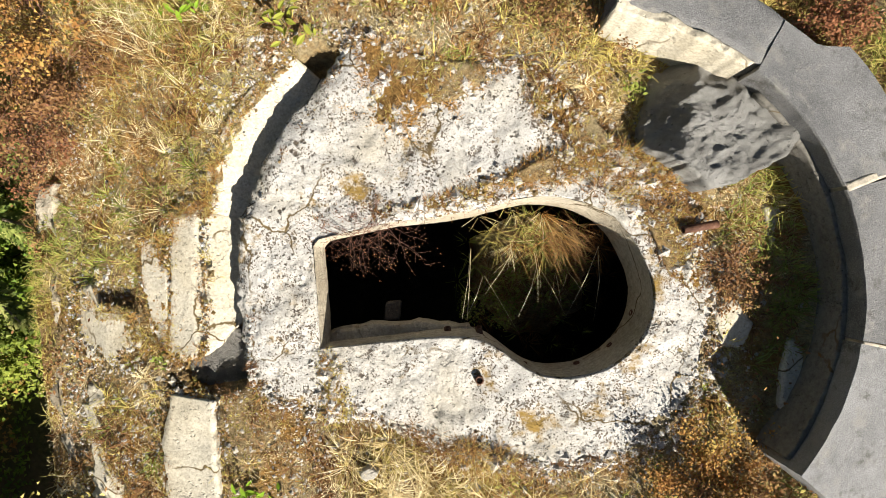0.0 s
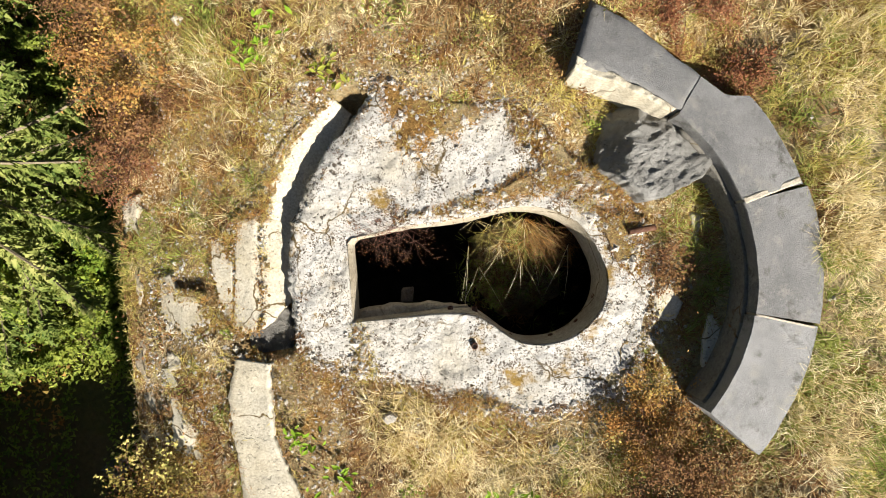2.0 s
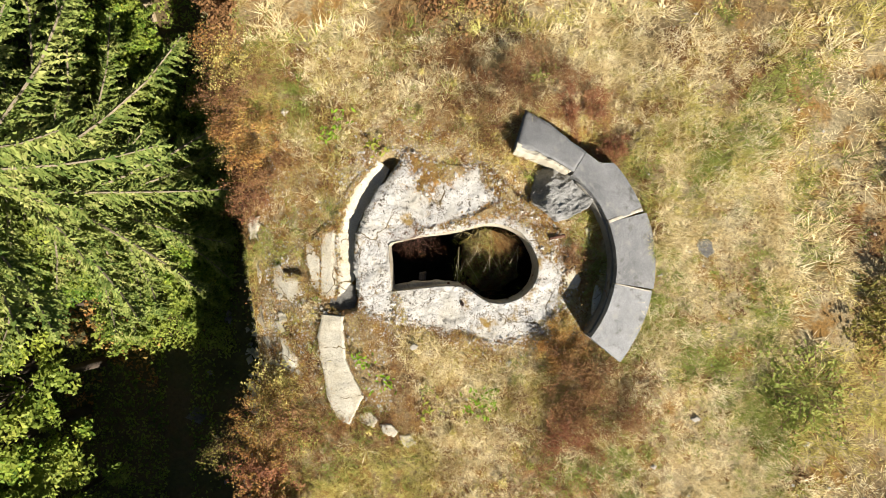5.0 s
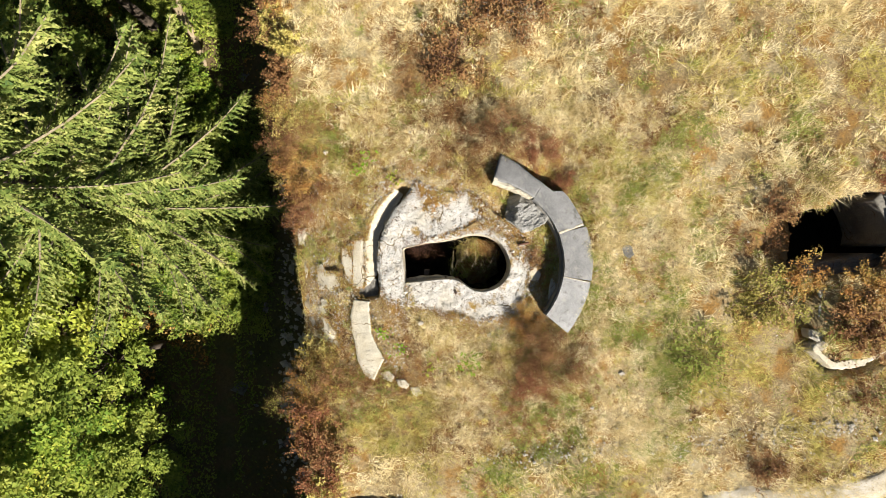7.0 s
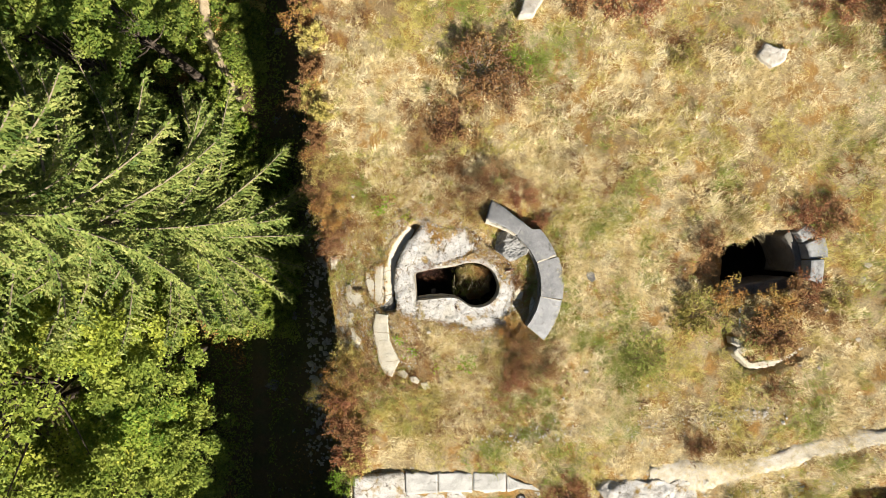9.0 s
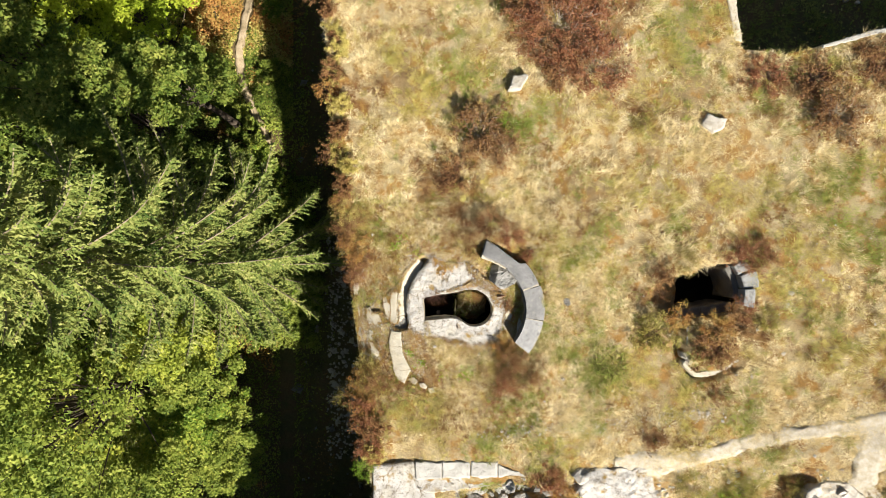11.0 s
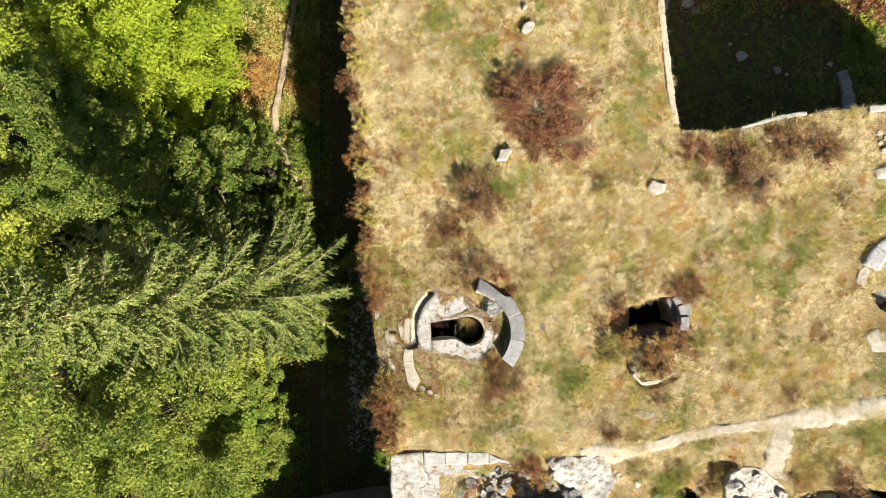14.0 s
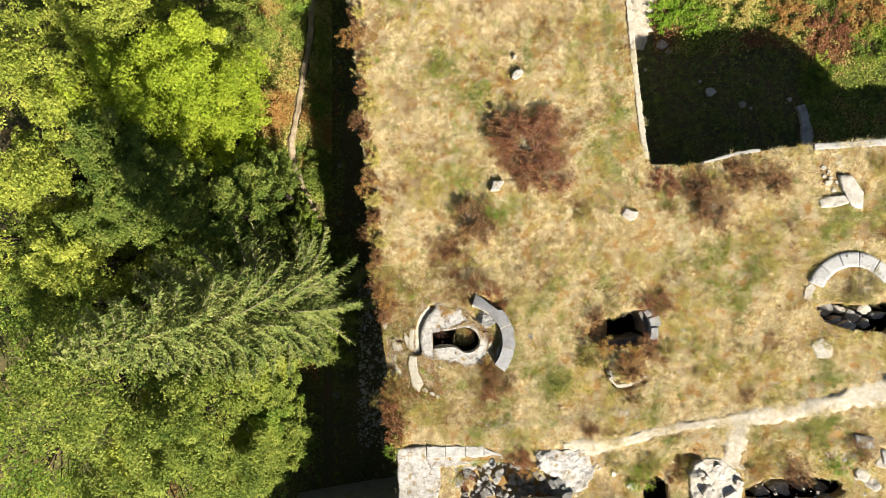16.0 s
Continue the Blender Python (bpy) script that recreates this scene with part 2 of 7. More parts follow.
LIMELEAF = make_leaf("lime_leaves", [(0.22, 0.30, 0.025), (0.37, 0.45, 0.04), (0.52, 0.56, 0.07)], 0.5, 0.5, 0.4)
YELLOWLEAF = make_leaf("yellowing_leaves", [(0.06, 0.10, 0.018), (0.15, 0.20, 0.032), (0.27, 0.315, 0.055), (0.40, 0.41, 0.085)], 0.35, 0.5, 0.7)
NEEDLE = make_leaf("spruce_needles", [(0.06, 0.105, 0.024), (0.15, 0.195, 0.044), (0.275, 0.305, 0.08), (0.41, 0.39, 0.135)], 0.3, 0.55, 0.7)
HERB = make_leaf("bright_herb", [(0.10, 0.20, 0.012), (0.21, 0.34, 0.03), (0.34, 0.44, 0.05)], 0.4, 0.5, 1.5)
OLIVELEAF = make_leaf("olive_leaves", [(0.12, 0.10, 0.025), (0.23, 0.195, 0.045), (0.34, 0.295, 0.08), (0.30, 0.30, 0.075)], 0.3, 0.6, 1.2)
YELLOWHERB = make_leaf("yellow_herb", [(0.17, 0.20, 0.03), (0.30, 0.32, 0.05), (0.38, 0.36, 0.08)], 0.4, 0.6, 1.5)
LITTER = make_leaf("dead_leaves", [(0.14, 0.06, 0.03), (0.27, 0.14, 0.07), (0.42, 0.29, 0.18), (0.5, 0.4, 0.28)], 0.15, 0.8, 2.0)


# ---- mesh helpers ----
def link(name, me, material, parent=None, label=""):
    if material is not None:
        me.materials.append(material)
    ob = new(name, me)
    if parent is not None:
        ob.parent = parent
    if label:
        ob["label"] = label
    return ob


def from_np(name, verts, tris, material, parent=None, label="", smooth=False):
    """One mesh object from arrays of vertices and of triangles or quads."""
    verts, tris = np.asarray(verts, np.float32), np.asarray(tris, np.int32)
    k = tris.shape[1]
    me = bpy.data.meshes.new(name)
    me.vertices.add(len(verts))
    me.vertices.foreach_set("co", verts.ravel())
    me.loops.add(tris.size)
    me.loops.foreach_set("vertex_index", tris.ravel())
    me.polygons.add(len(tris))
    me.polygons.foreach_set("loop_start", np.arange(0, tris.size, k, dtype=np.int32))
    me.polygons.foreach_set("use_smooth", np.full(len(tris), smooth))
    me.update(calc_edges=True)
    me.validate()
    return link(name, me, material, parent, label)


def part(name, bm, material, parent=None, label="", smooth=False):
    me = bpy.data.meshes.new(name)
    bmesh.ops.recalc_face_normals(bm, faces=bm.faces)
    bm.to_mesh(me)
    bm.free()
    if smooth:
        me.polygons.foreach_set("use_smooth", [True] * len(me.polygons))
    return link(name, me, material, parent, label)


def group_at(name, x, y, z, label, category, group=""):
    ob = new(name)
    ob.location = (x, y, z)
    ob.empty_display_size = 0.1
    return tagged(ob, label, category, group)


def inside(px, py, poly):
    px, py = np.asarray(px, float), np.asarray(py, float)
    hit = np.zeros(px.shape, bool)
    n = len(poly)
    for i in range(n):
        (x1, y1), (x2, y2) = poly[i], poly[(i + 1) % n]
        if y1 == y2:
            continue
        cross = ((y1 > py) != (y2 > py)) & (px < (x2 - x1) * (py - y1) / (y2 - y1) + x1)
        hit ^= cross
    return hit


def nearest(px, py, poly):
    """The nearest points of a closed outline, and how far off they are."""
    best = np.full(px.shape, 1e9)
    bx, by = px.copy(), py.copy()
    for i in range(len(poly)):
        (x1, y1), (x2, y2) = poly[i], poly[(i + 1) % len(poly)]
        dx, dy = x2 - x1, y2 - y1
        u = np.clip(((px - x1) * dx + (py - y1) * dy) / (dx * dx + dy * dy + 1e-12), 0, 1)
        qx, qy = x1 + u * dx, y1 + u * dy
        d = np.hypot(px - qx, py - qy)
        m = d < best
        best[m], bx[m], by[m] = d[m], qx[m], qy[m]
    return bx, by, best


def wave(x, y, seed=0, scale=1.0):
    """A cheap smooth noise over the plan, about -1 to 1."""
    r = np.random.default_rng(seed)
    out = np.zeros(np.shape(x))
    for octave in range(5):
        for _ in range(4):
            a, p = r.uniform(0, 2 * math.pi, 2)
            k = scale * 1.9 ** octave
            out = out + np.sin(k * (np.cos(a) * x + np.sin(a) * y) + p + 1.7 * np.sin(0.6 * k * (np.sin(a) * x - np.cos(a) * y) + 2 * p)) * 0.62 ** octave
    return out / 5.0


def outline_at(poly, cx, cy, angles):
    """Distance from (cx, cy) to a star-shaped outline in each direction."""
    out = np.zeros(len(angles))
    for k, a in enumerate(angles):
        dx, dy, best = math.cos(a), math.sin(a), 0.0
        for i in range(len(poly)):
            (x1, y1), (x2, y2) = poly[i], poly[(i + 1) % len(poly)]
            ex, ey = x2 - x1, y2 - y1
            det = dx * ey - dy * ex
            if abs(det) < 1e-9:
                continue
            s = ((x1 - cx) * ey - (y1 - cy) * ex) / det
            u = ((x1 - cx) * dy - (y1 - cy) * dx) / det
            if s > 0 and -1e-6 <= u <= 1 + 1e-6:
                best = max(best, s)
        out[k] = best
    return out


def ring_grid(rings, n, closed_top=False):
    """Quads between successive closed rings of n vertices."""
    i = np.arange(n)
    q = [np.stack([r * n + i, r * n + (i + 1) % n, (r + 1) * n + (i + 1) % n, (r + 1) * n + i], 1) for r in range(rings - 1)]
    return np.concatenate(q)


def lump(name, poly, top, depth, material, parent=None, label="", rough=0.04, seed=0, n=64, edge=0.06, steps=7, jag=0.03):
    """A broken slab or block over a star-shaped outline: uneven top at top(x, y), worn edge, sides that go down by depth."""
    xs, ys = [p[0] for p in poly], [p[1] for p in poly]
    cx, cy = sum(xs) / len(xs), sum(ys) / len(ys)
    a = np.linspace(0, 2 * math.pi, n, endpoint=False)
    r = outline_at(poly, cx, cy, a)
    r = r * (1 + jag * wave(np.cos(a) * 4 + seed, np.sin(a) * 4, seed + 3, 2.0) + 0.5 * jag * wave(np.cos(a) * 16 + seed, np.sin(a) * 16, seed + 4, 2.0))
    rows = []
    for s in list(np.linspace(0.0005, 1.0, steps)) + [1.015, 1.0, 0.98]:
        k = len(rows)
        x, y = cx + r * s * np.cos(a), cy + r * s * np.sin(a)
        z = top(x, y) + rough * wave(x, y, seed + 11, 2.6)
        if k == steps - 1:
            z = z - edge * 0.35
        elif k == steps:
            z = z - edge
        elif k == steps + 1:
            z = z - depth * 0.55
        elif k == steps + 2:
            z = z - depth
        rows.append(np.stack([x, y, z], 1))
    v = np.concatenate(rows)
    q = ring_grid(len(rows), n)
    return from_np(name, v, q, material, parent, label, True)


def tubes(paths, sides=5):
    """Vertices and quads of tapering tubes along paths of (x, y, z, radius)."""
    vs, qs, base = [], [], 0
    for path in paths:
        p = np.asarray(path, float)
        c, rad = p[:, :3], p[:, 3]
        d = np.gradient(c, axis=0)
        d /= np.linalg.norm(d, axis=1)[:, None] + 1e-9
        up = np.where(np.abs(d[:, 2:3]) > 0.9, np.array([[1.0, 0, 0]]), np.array([[0, 0, 1.0]]))
        u = np.cross(d, up)
        u /= np.linalg.norm(u, axis=1)[:, None] + 1e-9
        w = np.cross(d, u)
        a = np.linspace(0, 2 * math.pi, sides, endpoint=False)
        ringv = c[:, None] + rad[:, None, None] * (np.cos(a)[None, :, None] * u[:, None] + np.sin(a)[None, :, None] * w[:, None])
        vs.append(ringv.reshape(-1, 3))
        qs.append(ring_grid(len(p), sides) + base)
        base += len(p) * sides
    return np.concatenate(vs), np.concatenate(qs)


def blades(x, y, z, length, width, lean, r, droop=0.35, heading=None, bent=True):
    """Grass blades rooted at x, y, z; lean: how far they lie over, 0 to 1. Bent ones have three triangles, else one."""
    n = len(x)
    h = r.uniform(0, 2 * math.pi, n) if heading is None else heading
    ux, uy = np.cos(h), np.sin(h)
    sx, sy = -uy, ux
    flat = length * np.sin(lean * math.pi / 2)
    tall = length * np.cos(lean * math.pi / 2)
    w = width * 0.5

    def at(f, zf, s):
        return np.stack([x + ux * flat * f + sx * w * s, y + uy * flat * f + sy * w * s, z + tall * zf], 1)
    if bent:
        v = np.stack([at(0, -0.02, -1), at(0, -0.02, 1), at(0.42, 0.62, -0.8), at(0.42, 0.62, 0.8), at(1.0, 1.0 - droop, 0)], 1).reshape(-1, 3)
        k = np.arange(n)[:, None] * 5
        t = np.concatenate([k + np.array([0, 1, 3]), k + np.array([0, 3, 2]), k + np.array([2, 3, 4])])
    else:
        v = np.stack([at(0, 0.05, -1), at(0, 0.05, 1), at(1.0, 0.8, 0)], 1).reshape(-1, 3)
        t = np.arange(n * 3).reshape(-1, 3)
    return v, t


def leaf_quads(c, size, r, flat=0.6, tri=False):
    """Small pointed leaves at the points c, turned at random; flat: how level they lie."""
    n = len(c)
    nrm = r.normal(size=(n, 3)) * (1 - flat)
    nrm[:, 2] = np.abs(nrm[:, 2]) + flat
    nrm /= np.linalg.norm(nrm, axis=1)[:, None]
    t = r.normal(size=(n, 3))
    t -= (t * nrm).sum(1)[:, None] * nrm
    t /= np.linalg.norm(t, axis=1)[:, None]
    s = np.cross(nrm, t)
    L = (size * r.uniform(0.6, 1.3, n))[:, None]
    if tri:
        v = np.stack([c - t * L * 0.5 - s * L * 0.3, c + t * L * 0.6, c - t * L * 0.3 + s * L * 0.42], 1).reshape(-1, 3)
        return v, np.arange(n * 3).reshape(-1, 3)
    v = np.stack([c - t * L * 0.5, c + s * L * 0.28 + t * L * 0.05, c + t * L * 0.55, c - s * L * 0.28 + t * L * 0.05], 1).reshape(-1, 3)
    q = np.arange(n * 4).reshape(-1, 4)
    return v, q

# ---- plan of the ground and of the fort's earth-covered roof ----
# south-west flank and north-east corner are unseen, set out by the shadows they cast
FORT = [(-16, -34), (57, -34), (57, 8.6), (49, 10), (45.6, 9.5), (43.4, 12.2), (41, 14.5), (38, 15.9), (35, 15.7), (28.4, 15.2), (22.9, 14.6), (18.4, 13.6), (15.9, 13.9), (15.45, 17.1),
        (14.8, 22.5), (14.4, 27), (13.6, 46), (-10.6, 46), (-8.3, 26.8), (-7.9, 23), (-7.5, 18.3), (-7.1, 13.7), (-6.75, 9), (-6.5, 5.7),
        (-6.3, 3.4), (-5.9, 1.5), (-5.65, -1), (-5.4, -2.5), (-5.25, -4.3), (-5.2, -7.3), (-4.6, -10), (-4.3, -16.2), (-9.5, -16.9), (-15, -17.8), (-15.6, -23)]
WELL = [(-1.57, 0.05), (-1.5, 0.13), (-0.65, 0.33), (0.08, 0.42), (0.54, 0.53), (0.8, 0.6), (1.14, 0.64), (1.6, 0.57), (1.97, 0.36), (2.2, 0.03),
        (2.38, -0.4), (2.33, -0.83), (2.1, -1.16), (1.8, -1.37), (1.4, -1.47), (1.07, -1.43), (0.84, -1.3), (0.61, -1.12), (0.37, -1.0),
        (-0.06, -0.99), (-0.65, -1.06), (-1.48, -1.16)]


def rounded(line, times=2):
    """An open line with its corners cut."""
    for _ in range(times):
        cut = [line[0]]
        for (ax, ay), (bx, by) in zip(line[:-1], line[1:]):
            cut += [(0.75 * ax + 0.25 * bx, 0.75 * ay + 0.25 * by), (0.25 * ax + 0.75 * bx, 0.25 * ay + 0.75 * by)]
        line = cut + [line[-1]]
    return line


WELL = WELL[:2] + rounded(WELL[2:-1]) + WELL[-1:]
COLLAR = [(-1.3, 2.25), (-1.75, 1.72), (-2.22, 0.98), (-2.46, 0.3), (-2.5, -0.5), (-2.42, -1.3), (-2.1, -1.83), (-1.5, -1.99), (-0.99, -2.03),
          (-0.39, -2.16), (0.0, -2.36), (0.61, -2.5), (1.27, -2.54), (1.93, -2.44), (2.42, -2.2), (2.72, -1.87), (2.95, -1.42), (3.06, -1.0),
          (3.04, -0.5), (2.85, -0.05), (2.65, 0.7), (2.3, 1.1), (1.8, 1.3), (1.5, 1.6), (1.2, 1.95), (0.85, 2.2), (0.45, 2.15),
          (0.0, 2.1), (-0.4, 2.25), (-0.75, 2.45), (-1.05, 2.6)]
GROOVE = [(-1.5, 2.5), (-1.8, 2.38), (-2.14, 2.02), (-2.44, 1.64), (-2.66, 1.2), (-2.84, 0.6), (-3.0, 0), (-3.0, -0.6), (-3.05, -1.05), (-3.25, -1.3),
          (-3.2, -1.75), (-2.4, -1.7), (-2.3, -0.5), (-2.3, 0.3), (-2.1, 0.9), (-1.6, 1.7), (-1.2, 2.3)]
PIT_EAST = [(10.9, 0.1), (11.2, 1.0), (12.2, 1.45), (13.2, 1.6), (13.7, 1.95), (15.2, 2.2), (16.0, 2.1), (16.2, 1.2), (16.1, 0.2), (15.8, -0.6), (14.6, -0.8), (13.3, -1.0), (12.4, -0.8), (11.4, -0.7)]
PIT_FAR = [(28.6, 2.5), (30.0, 2.8), (32.0, 2.6), (34.6, 2.9), (36, 1.6), (34.6, 0.3), (31.4, 0.5), (29.3, 1.2)]
HOLLOW = [(0.2, -11.1), (4.6, -10.4), (6.6, -11.0), (8.6, -12.2), (9.8, -13.4), (9.8, -19), (0.3, -19)]
GAP_A = [(15.9, -11.5), (16.8, -11.2), (17.6, -11.8), (17.8, -13), (17.8, -16), (15.4, -16), (15.5, -12.6)]
GAP_B = [(23.3, -12.3), (25.0, -11.4), (28.2, -11.0), (31.0, -11.4), (31.5, -12.4), (30.5, -13.1), (26.5, -13.4), (23.6, -13.2)]
GAP_C = [(17.8, -9.3), (19.2, -9.1), (20.2, -9.6), (19.6, -10.6), (18.9, -11.9), (17.9, -11.4)]
APRON_BED = [(-2.7, 0.75), (-3.5, 0.65), (-4.0, 0.2), (-4.4, -0.6), (-4.95, -0.5), (-4.9, -1.3), (-4.4, -1.6), (-3.5, -1.5), (-3.55, -2.4), (-3.6, -3.0), (-3.3, -4.0), (-3.05, -4.7), (-2.5, -4.8), (-2.2, -4.0), (-2.7, -3.0), (-2.7, -1.8), (-2.65, -1.0), (-2.65, 0.3)]
SCARP = [(12.2, -3.3), (13.2, -4.35), (14.4, -4.3), (15.8, -3.7), (15.6, -3.3), (14.4, -3.75), (13.3, -3.7), (12.7, -3.0), (12.9, -1.2), (12.3, -1.2)]


def roof_z(x, y, rough=True):
    """Height of the roof's turf."""
    x, y = np.asarray(x, float), np.asarray(y, float)
    near = np.interp(x, [-9, -6, -5.3, -4, -2.8, -1.6, 0.8, 2.5, 3.6, 4.4, 5.2, 6.4, 13, 18, 28, 58],
                     [-0.8, -0.75, -0.6, -0.05, 0.3, 0.45, 0.6, 0.85, 0.95, 1.2, 1.48, 1.48, 1.78, 1.95, 2.9, 3.2])
    far = np.interp(x, [-11, -6, 0, 6, 13, 18, 28, 58], [0.0, 0.1, 0.6, 1.2, 1.75, 1.95, 2.9, 3.2])
    w = np.clip((np.abs(y + 0.5) - 3.0) / 3.5, 0, 1)
    z = near * (1 - w) + far * w
    z = z - 0.5 * np.clip((-y - 8.5) / 3, 0, 1)
    z = z + 0.45 * np.exp(-((x - 14.2) ** 2 + (y + 2.2) ** 2) / 2.2)
    z = z + 0.26 * np.exp(-((x - 0.3) / 1.9) ** 2) * np.clip((y - 1.4) / 1.0, 0, 1) * np.clip((7 - y) / 3, 0, 1)
    z = z + 0.5 * np.exp(-((x - 2.4) ** 2 + (y - 3.7) ** 2) / 1.3)
    if rough:
        z = z + 0.10 * wave(x, y, 5, 0.9) * np.clip(np.hypot(x - 0.5, y) / 4 - 0.4, 0.25, 1.5)
    for poly, depth, soft in ((GROOVE, 0.42, 0.1), (PIT_EAST, 0.5, 0.3), (PIT_FAR, 0.5, 0.4), (HOLLOW, 2.4, 0.7), (GAP_A, 0.5, 0.4), (GAP_B, 0.5, 0.4),
                              (GAP_C, 0.8, 0.5), (SCARP, 0.9, 0.3), (APRON_BED, 0.11, 0.22)):
        xs, ys = [p[0] for p in poly], [p[1] for p in poly]
        box = (x > min(xs)) & (x < max(xs)) & (y > min(ys)) & (y < max(ys))
        if np.any(box):
            px, py = np.atleast_1d(x)[np.atleast_1d(box)], np.atleast_1d(y)[np.atleast_1d(box)]
            _, _, d = nearest(px, py, poly)
            drop = depth * np.clip(d / soft, 0, 1) * inside(px, py, poly)
            if z.ndim:
                z[box] -= drop
            else:
                z = z - drop[0]
    return z


def ground_z(x, y):
    """Height of the ditch, the court and the wooded bank."""
    x, y = np.asarray(x, float), np.asarray(y, float)
    z = -11.0 + 2.7 * np.clip((x + 5) / 20, 0, 1) + 0.18 * wave(x, y, 9, 0.35)
    return z + np.clip(-17.5 - x, 0, 40) * 0.16


def lattice(xs, ys, zfun):
    X, Y = np.meshgrid(xs, ys)
    X, Y = X.ravel(), Y.ravel()
    nx, ny = len(xs), len(ys)
    i, j = np.meshgrid(np.arange(nx - 1), np.arange(ny - 1))
    k = (j * nx + i).ravel()
    return X, Y, np.stack([k, k + 1, k + nx + 1, k + nx], 1)


def spaced(*runs):
    out = [np.arange(a, b - 1e-6, s) for a, b, s in runs]
    return np.concatenate(out + [[runs[-1][1]]])


# the ground: one sheet, out to the horizon
gx = spaced((-900, -100, 80), (-100, -40, 5), (-40, 50, 0.9), (50, 100, 5), (100, 900, 80))
gy = spaced((-900, -100, 80), (-100, -36, 4), (-36, 50, 0.9), (50, 100, 5), (100, 900, 80))
X, Y, Q = lattice(gx, gy, None)
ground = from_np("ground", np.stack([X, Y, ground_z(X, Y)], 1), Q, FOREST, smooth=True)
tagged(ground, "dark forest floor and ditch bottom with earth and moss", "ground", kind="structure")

# the roof: turf over masonry, cut at its outline and at the well
rx = spaced((-11, -6.6, 0.2), (-6.6, 6.6, 0.12), (6.6, 36, 0.25), (36, 58, 1.0))
ry = spaced((-35, -15, 1.0), (-15, -5.6, 0.2), (-5.6, 4.4, 0.12), (4.4, 30, 0.25), (30, 47, 1.0))
X, Y, Q = lattice(rx, ry, None)
off = ~inside(X, Y, FORT)
keep = ~off[Q].all(1)
CUT = [(0.35 + (x - 0.35) * 1.18, -0.35 + (y + 0.35) * 1.25) for x, y in WELL]
for poly in (CUT, PIT_EAST, PIT_FAR, GAP_A, GAP_B):
    keep &= ~inside(X, Y, poly)[Q].all(1)
bx, by, _ = nearest(X[off], Y[off], FORT)
Z = roof_z(X, Y)
X[off], Y[off] = bx, by
Z[off] = roof_z(bx, by) - 0.03
used = np.unique(Q[keep])
remap = np.full(len(X), -1)
remap[used] = np.arange(len(used))
roof = from_np("roof", np.stack([X, Y, Z], 1)[used], remap[Q[keep]], SOIL, smooth=True)
tagged(roof, "earth-covered fort roof with dry soil, moss and grit", "roof", kind="structure")

# the outer walls of the fort, 0.8 m thick, down to the ditch and to the court
wall_rows = []
pts = []
for i in range(len(FORT)):
    (x1, y1), (x2, y2) = FORT[i], FORT[(i + 1) % len(FORT)]
    k = max(1, int(math.hypot(x2 - x1, y2 - y1) / 0.8))
    pts += [(x1 + (x2 - x1) * j / k, y1 + (y2 - y1) * j / k) for j in range(k)]
P = np.array(pts)
tang = np.roll(P, -1, 0) - np.roll(P, 1, 0)
inn = np.stack([-tang[:, 1], tang[:, 0]], 1)
inn /= np.linalg.norm(inn, axis=1)[:, None]
topz = roof_z(P[:, 0], P[:, 1]) - 0.06
rowsv = [np.c_[P + inn * 0.8, topz - 0.5], np.c_[P + inn * 0.8, topz - 0.1], np.c_[P, topz]]
for f in (0.15, 0.35, 0.6, 0.8, 1.0):
    rowsv.append(np.c_[P - inn * (0.02 + 0.25 * f + 0.04 * wave(P[:, 0], P[:, 1] + 20 * f, 4, 1.0)[:, None]), topz * (1 - f) - 12.0 * f])
fort_wall = from_np("wall_fort", np.concatenate(rowsv), ring_grid(len(rowsv), len(P)), WALL)
tagged(fort_wall, "tall weathered stone and concrete fort wall above the ditch", "wall", kind="structure")


def pit(name, poly, depth, label, seed):
    """A broken shaft under the turf: earthen throat, chamber below coloured near black for its shade."""
    cx, cy = sum(p[0] for p in poly) / len(poly), sum(p[1] for p in poly) / len(poly)
    a = np.linspace(0, 2 * math.pi, 90, endpoint=False)
    r0 = outline_at(poly, cx, cy, a)
    ob = new(name)
    tagged(ob, label, "pit")
    rows = []
    for dr, dz in ((0.35, -0.05), (0.1, -0.1), (-0.05, -0.45), (-0.08, -0.9), (0.1, -1.2)):
        r = r0 + dr + 0.1 * wave(np.cos(a) * 3, np.sin(a) * 3 + dz, seed, 2.0)
        x, y = cx + r * np.cos(a), cy + r * np.sin(a)
        rows.append(np.stack([x, y, roof_z(cx + (r0 + 0.3) * np.cos(a), cy + (r0 + 0.3) * np.sin(a)) + dz], 1))
    from_np("throat", np.concatenate(rows), ring_grid(len(rows), 90), SOIL, ob, "ragged earth and masonry throat", True)
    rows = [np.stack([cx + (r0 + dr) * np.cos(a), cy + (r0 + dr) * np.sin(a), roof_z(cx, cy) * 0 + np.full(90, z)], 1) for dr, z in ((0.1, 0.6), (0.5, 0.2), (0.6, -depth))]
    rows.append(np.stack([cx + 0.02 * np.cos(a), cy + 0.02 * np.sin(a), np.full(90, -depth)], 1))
    from_np("chamber", np.concatenate(rows), ring_grid(len(rows), 90), DEEPSHADE, ob, "chamber coloured near black for its shade", False)


pit("ruined_shaft", PIT_EAST, 4.0, "dark collapsed shaft in the overgrown turf", 1)
pit("ruined_shaft", PIT_FAR, 3.0, "dark collapsed shaft inside the far parapet", 2)
pit("ruined_shaft", GAP_A, 3.0, "dark gap between broken masonry at the ruined front", 3)
pit("ruined_shaft", GAP_B, 3.0, "dark gap under broken slabs at the ruined front", 4)


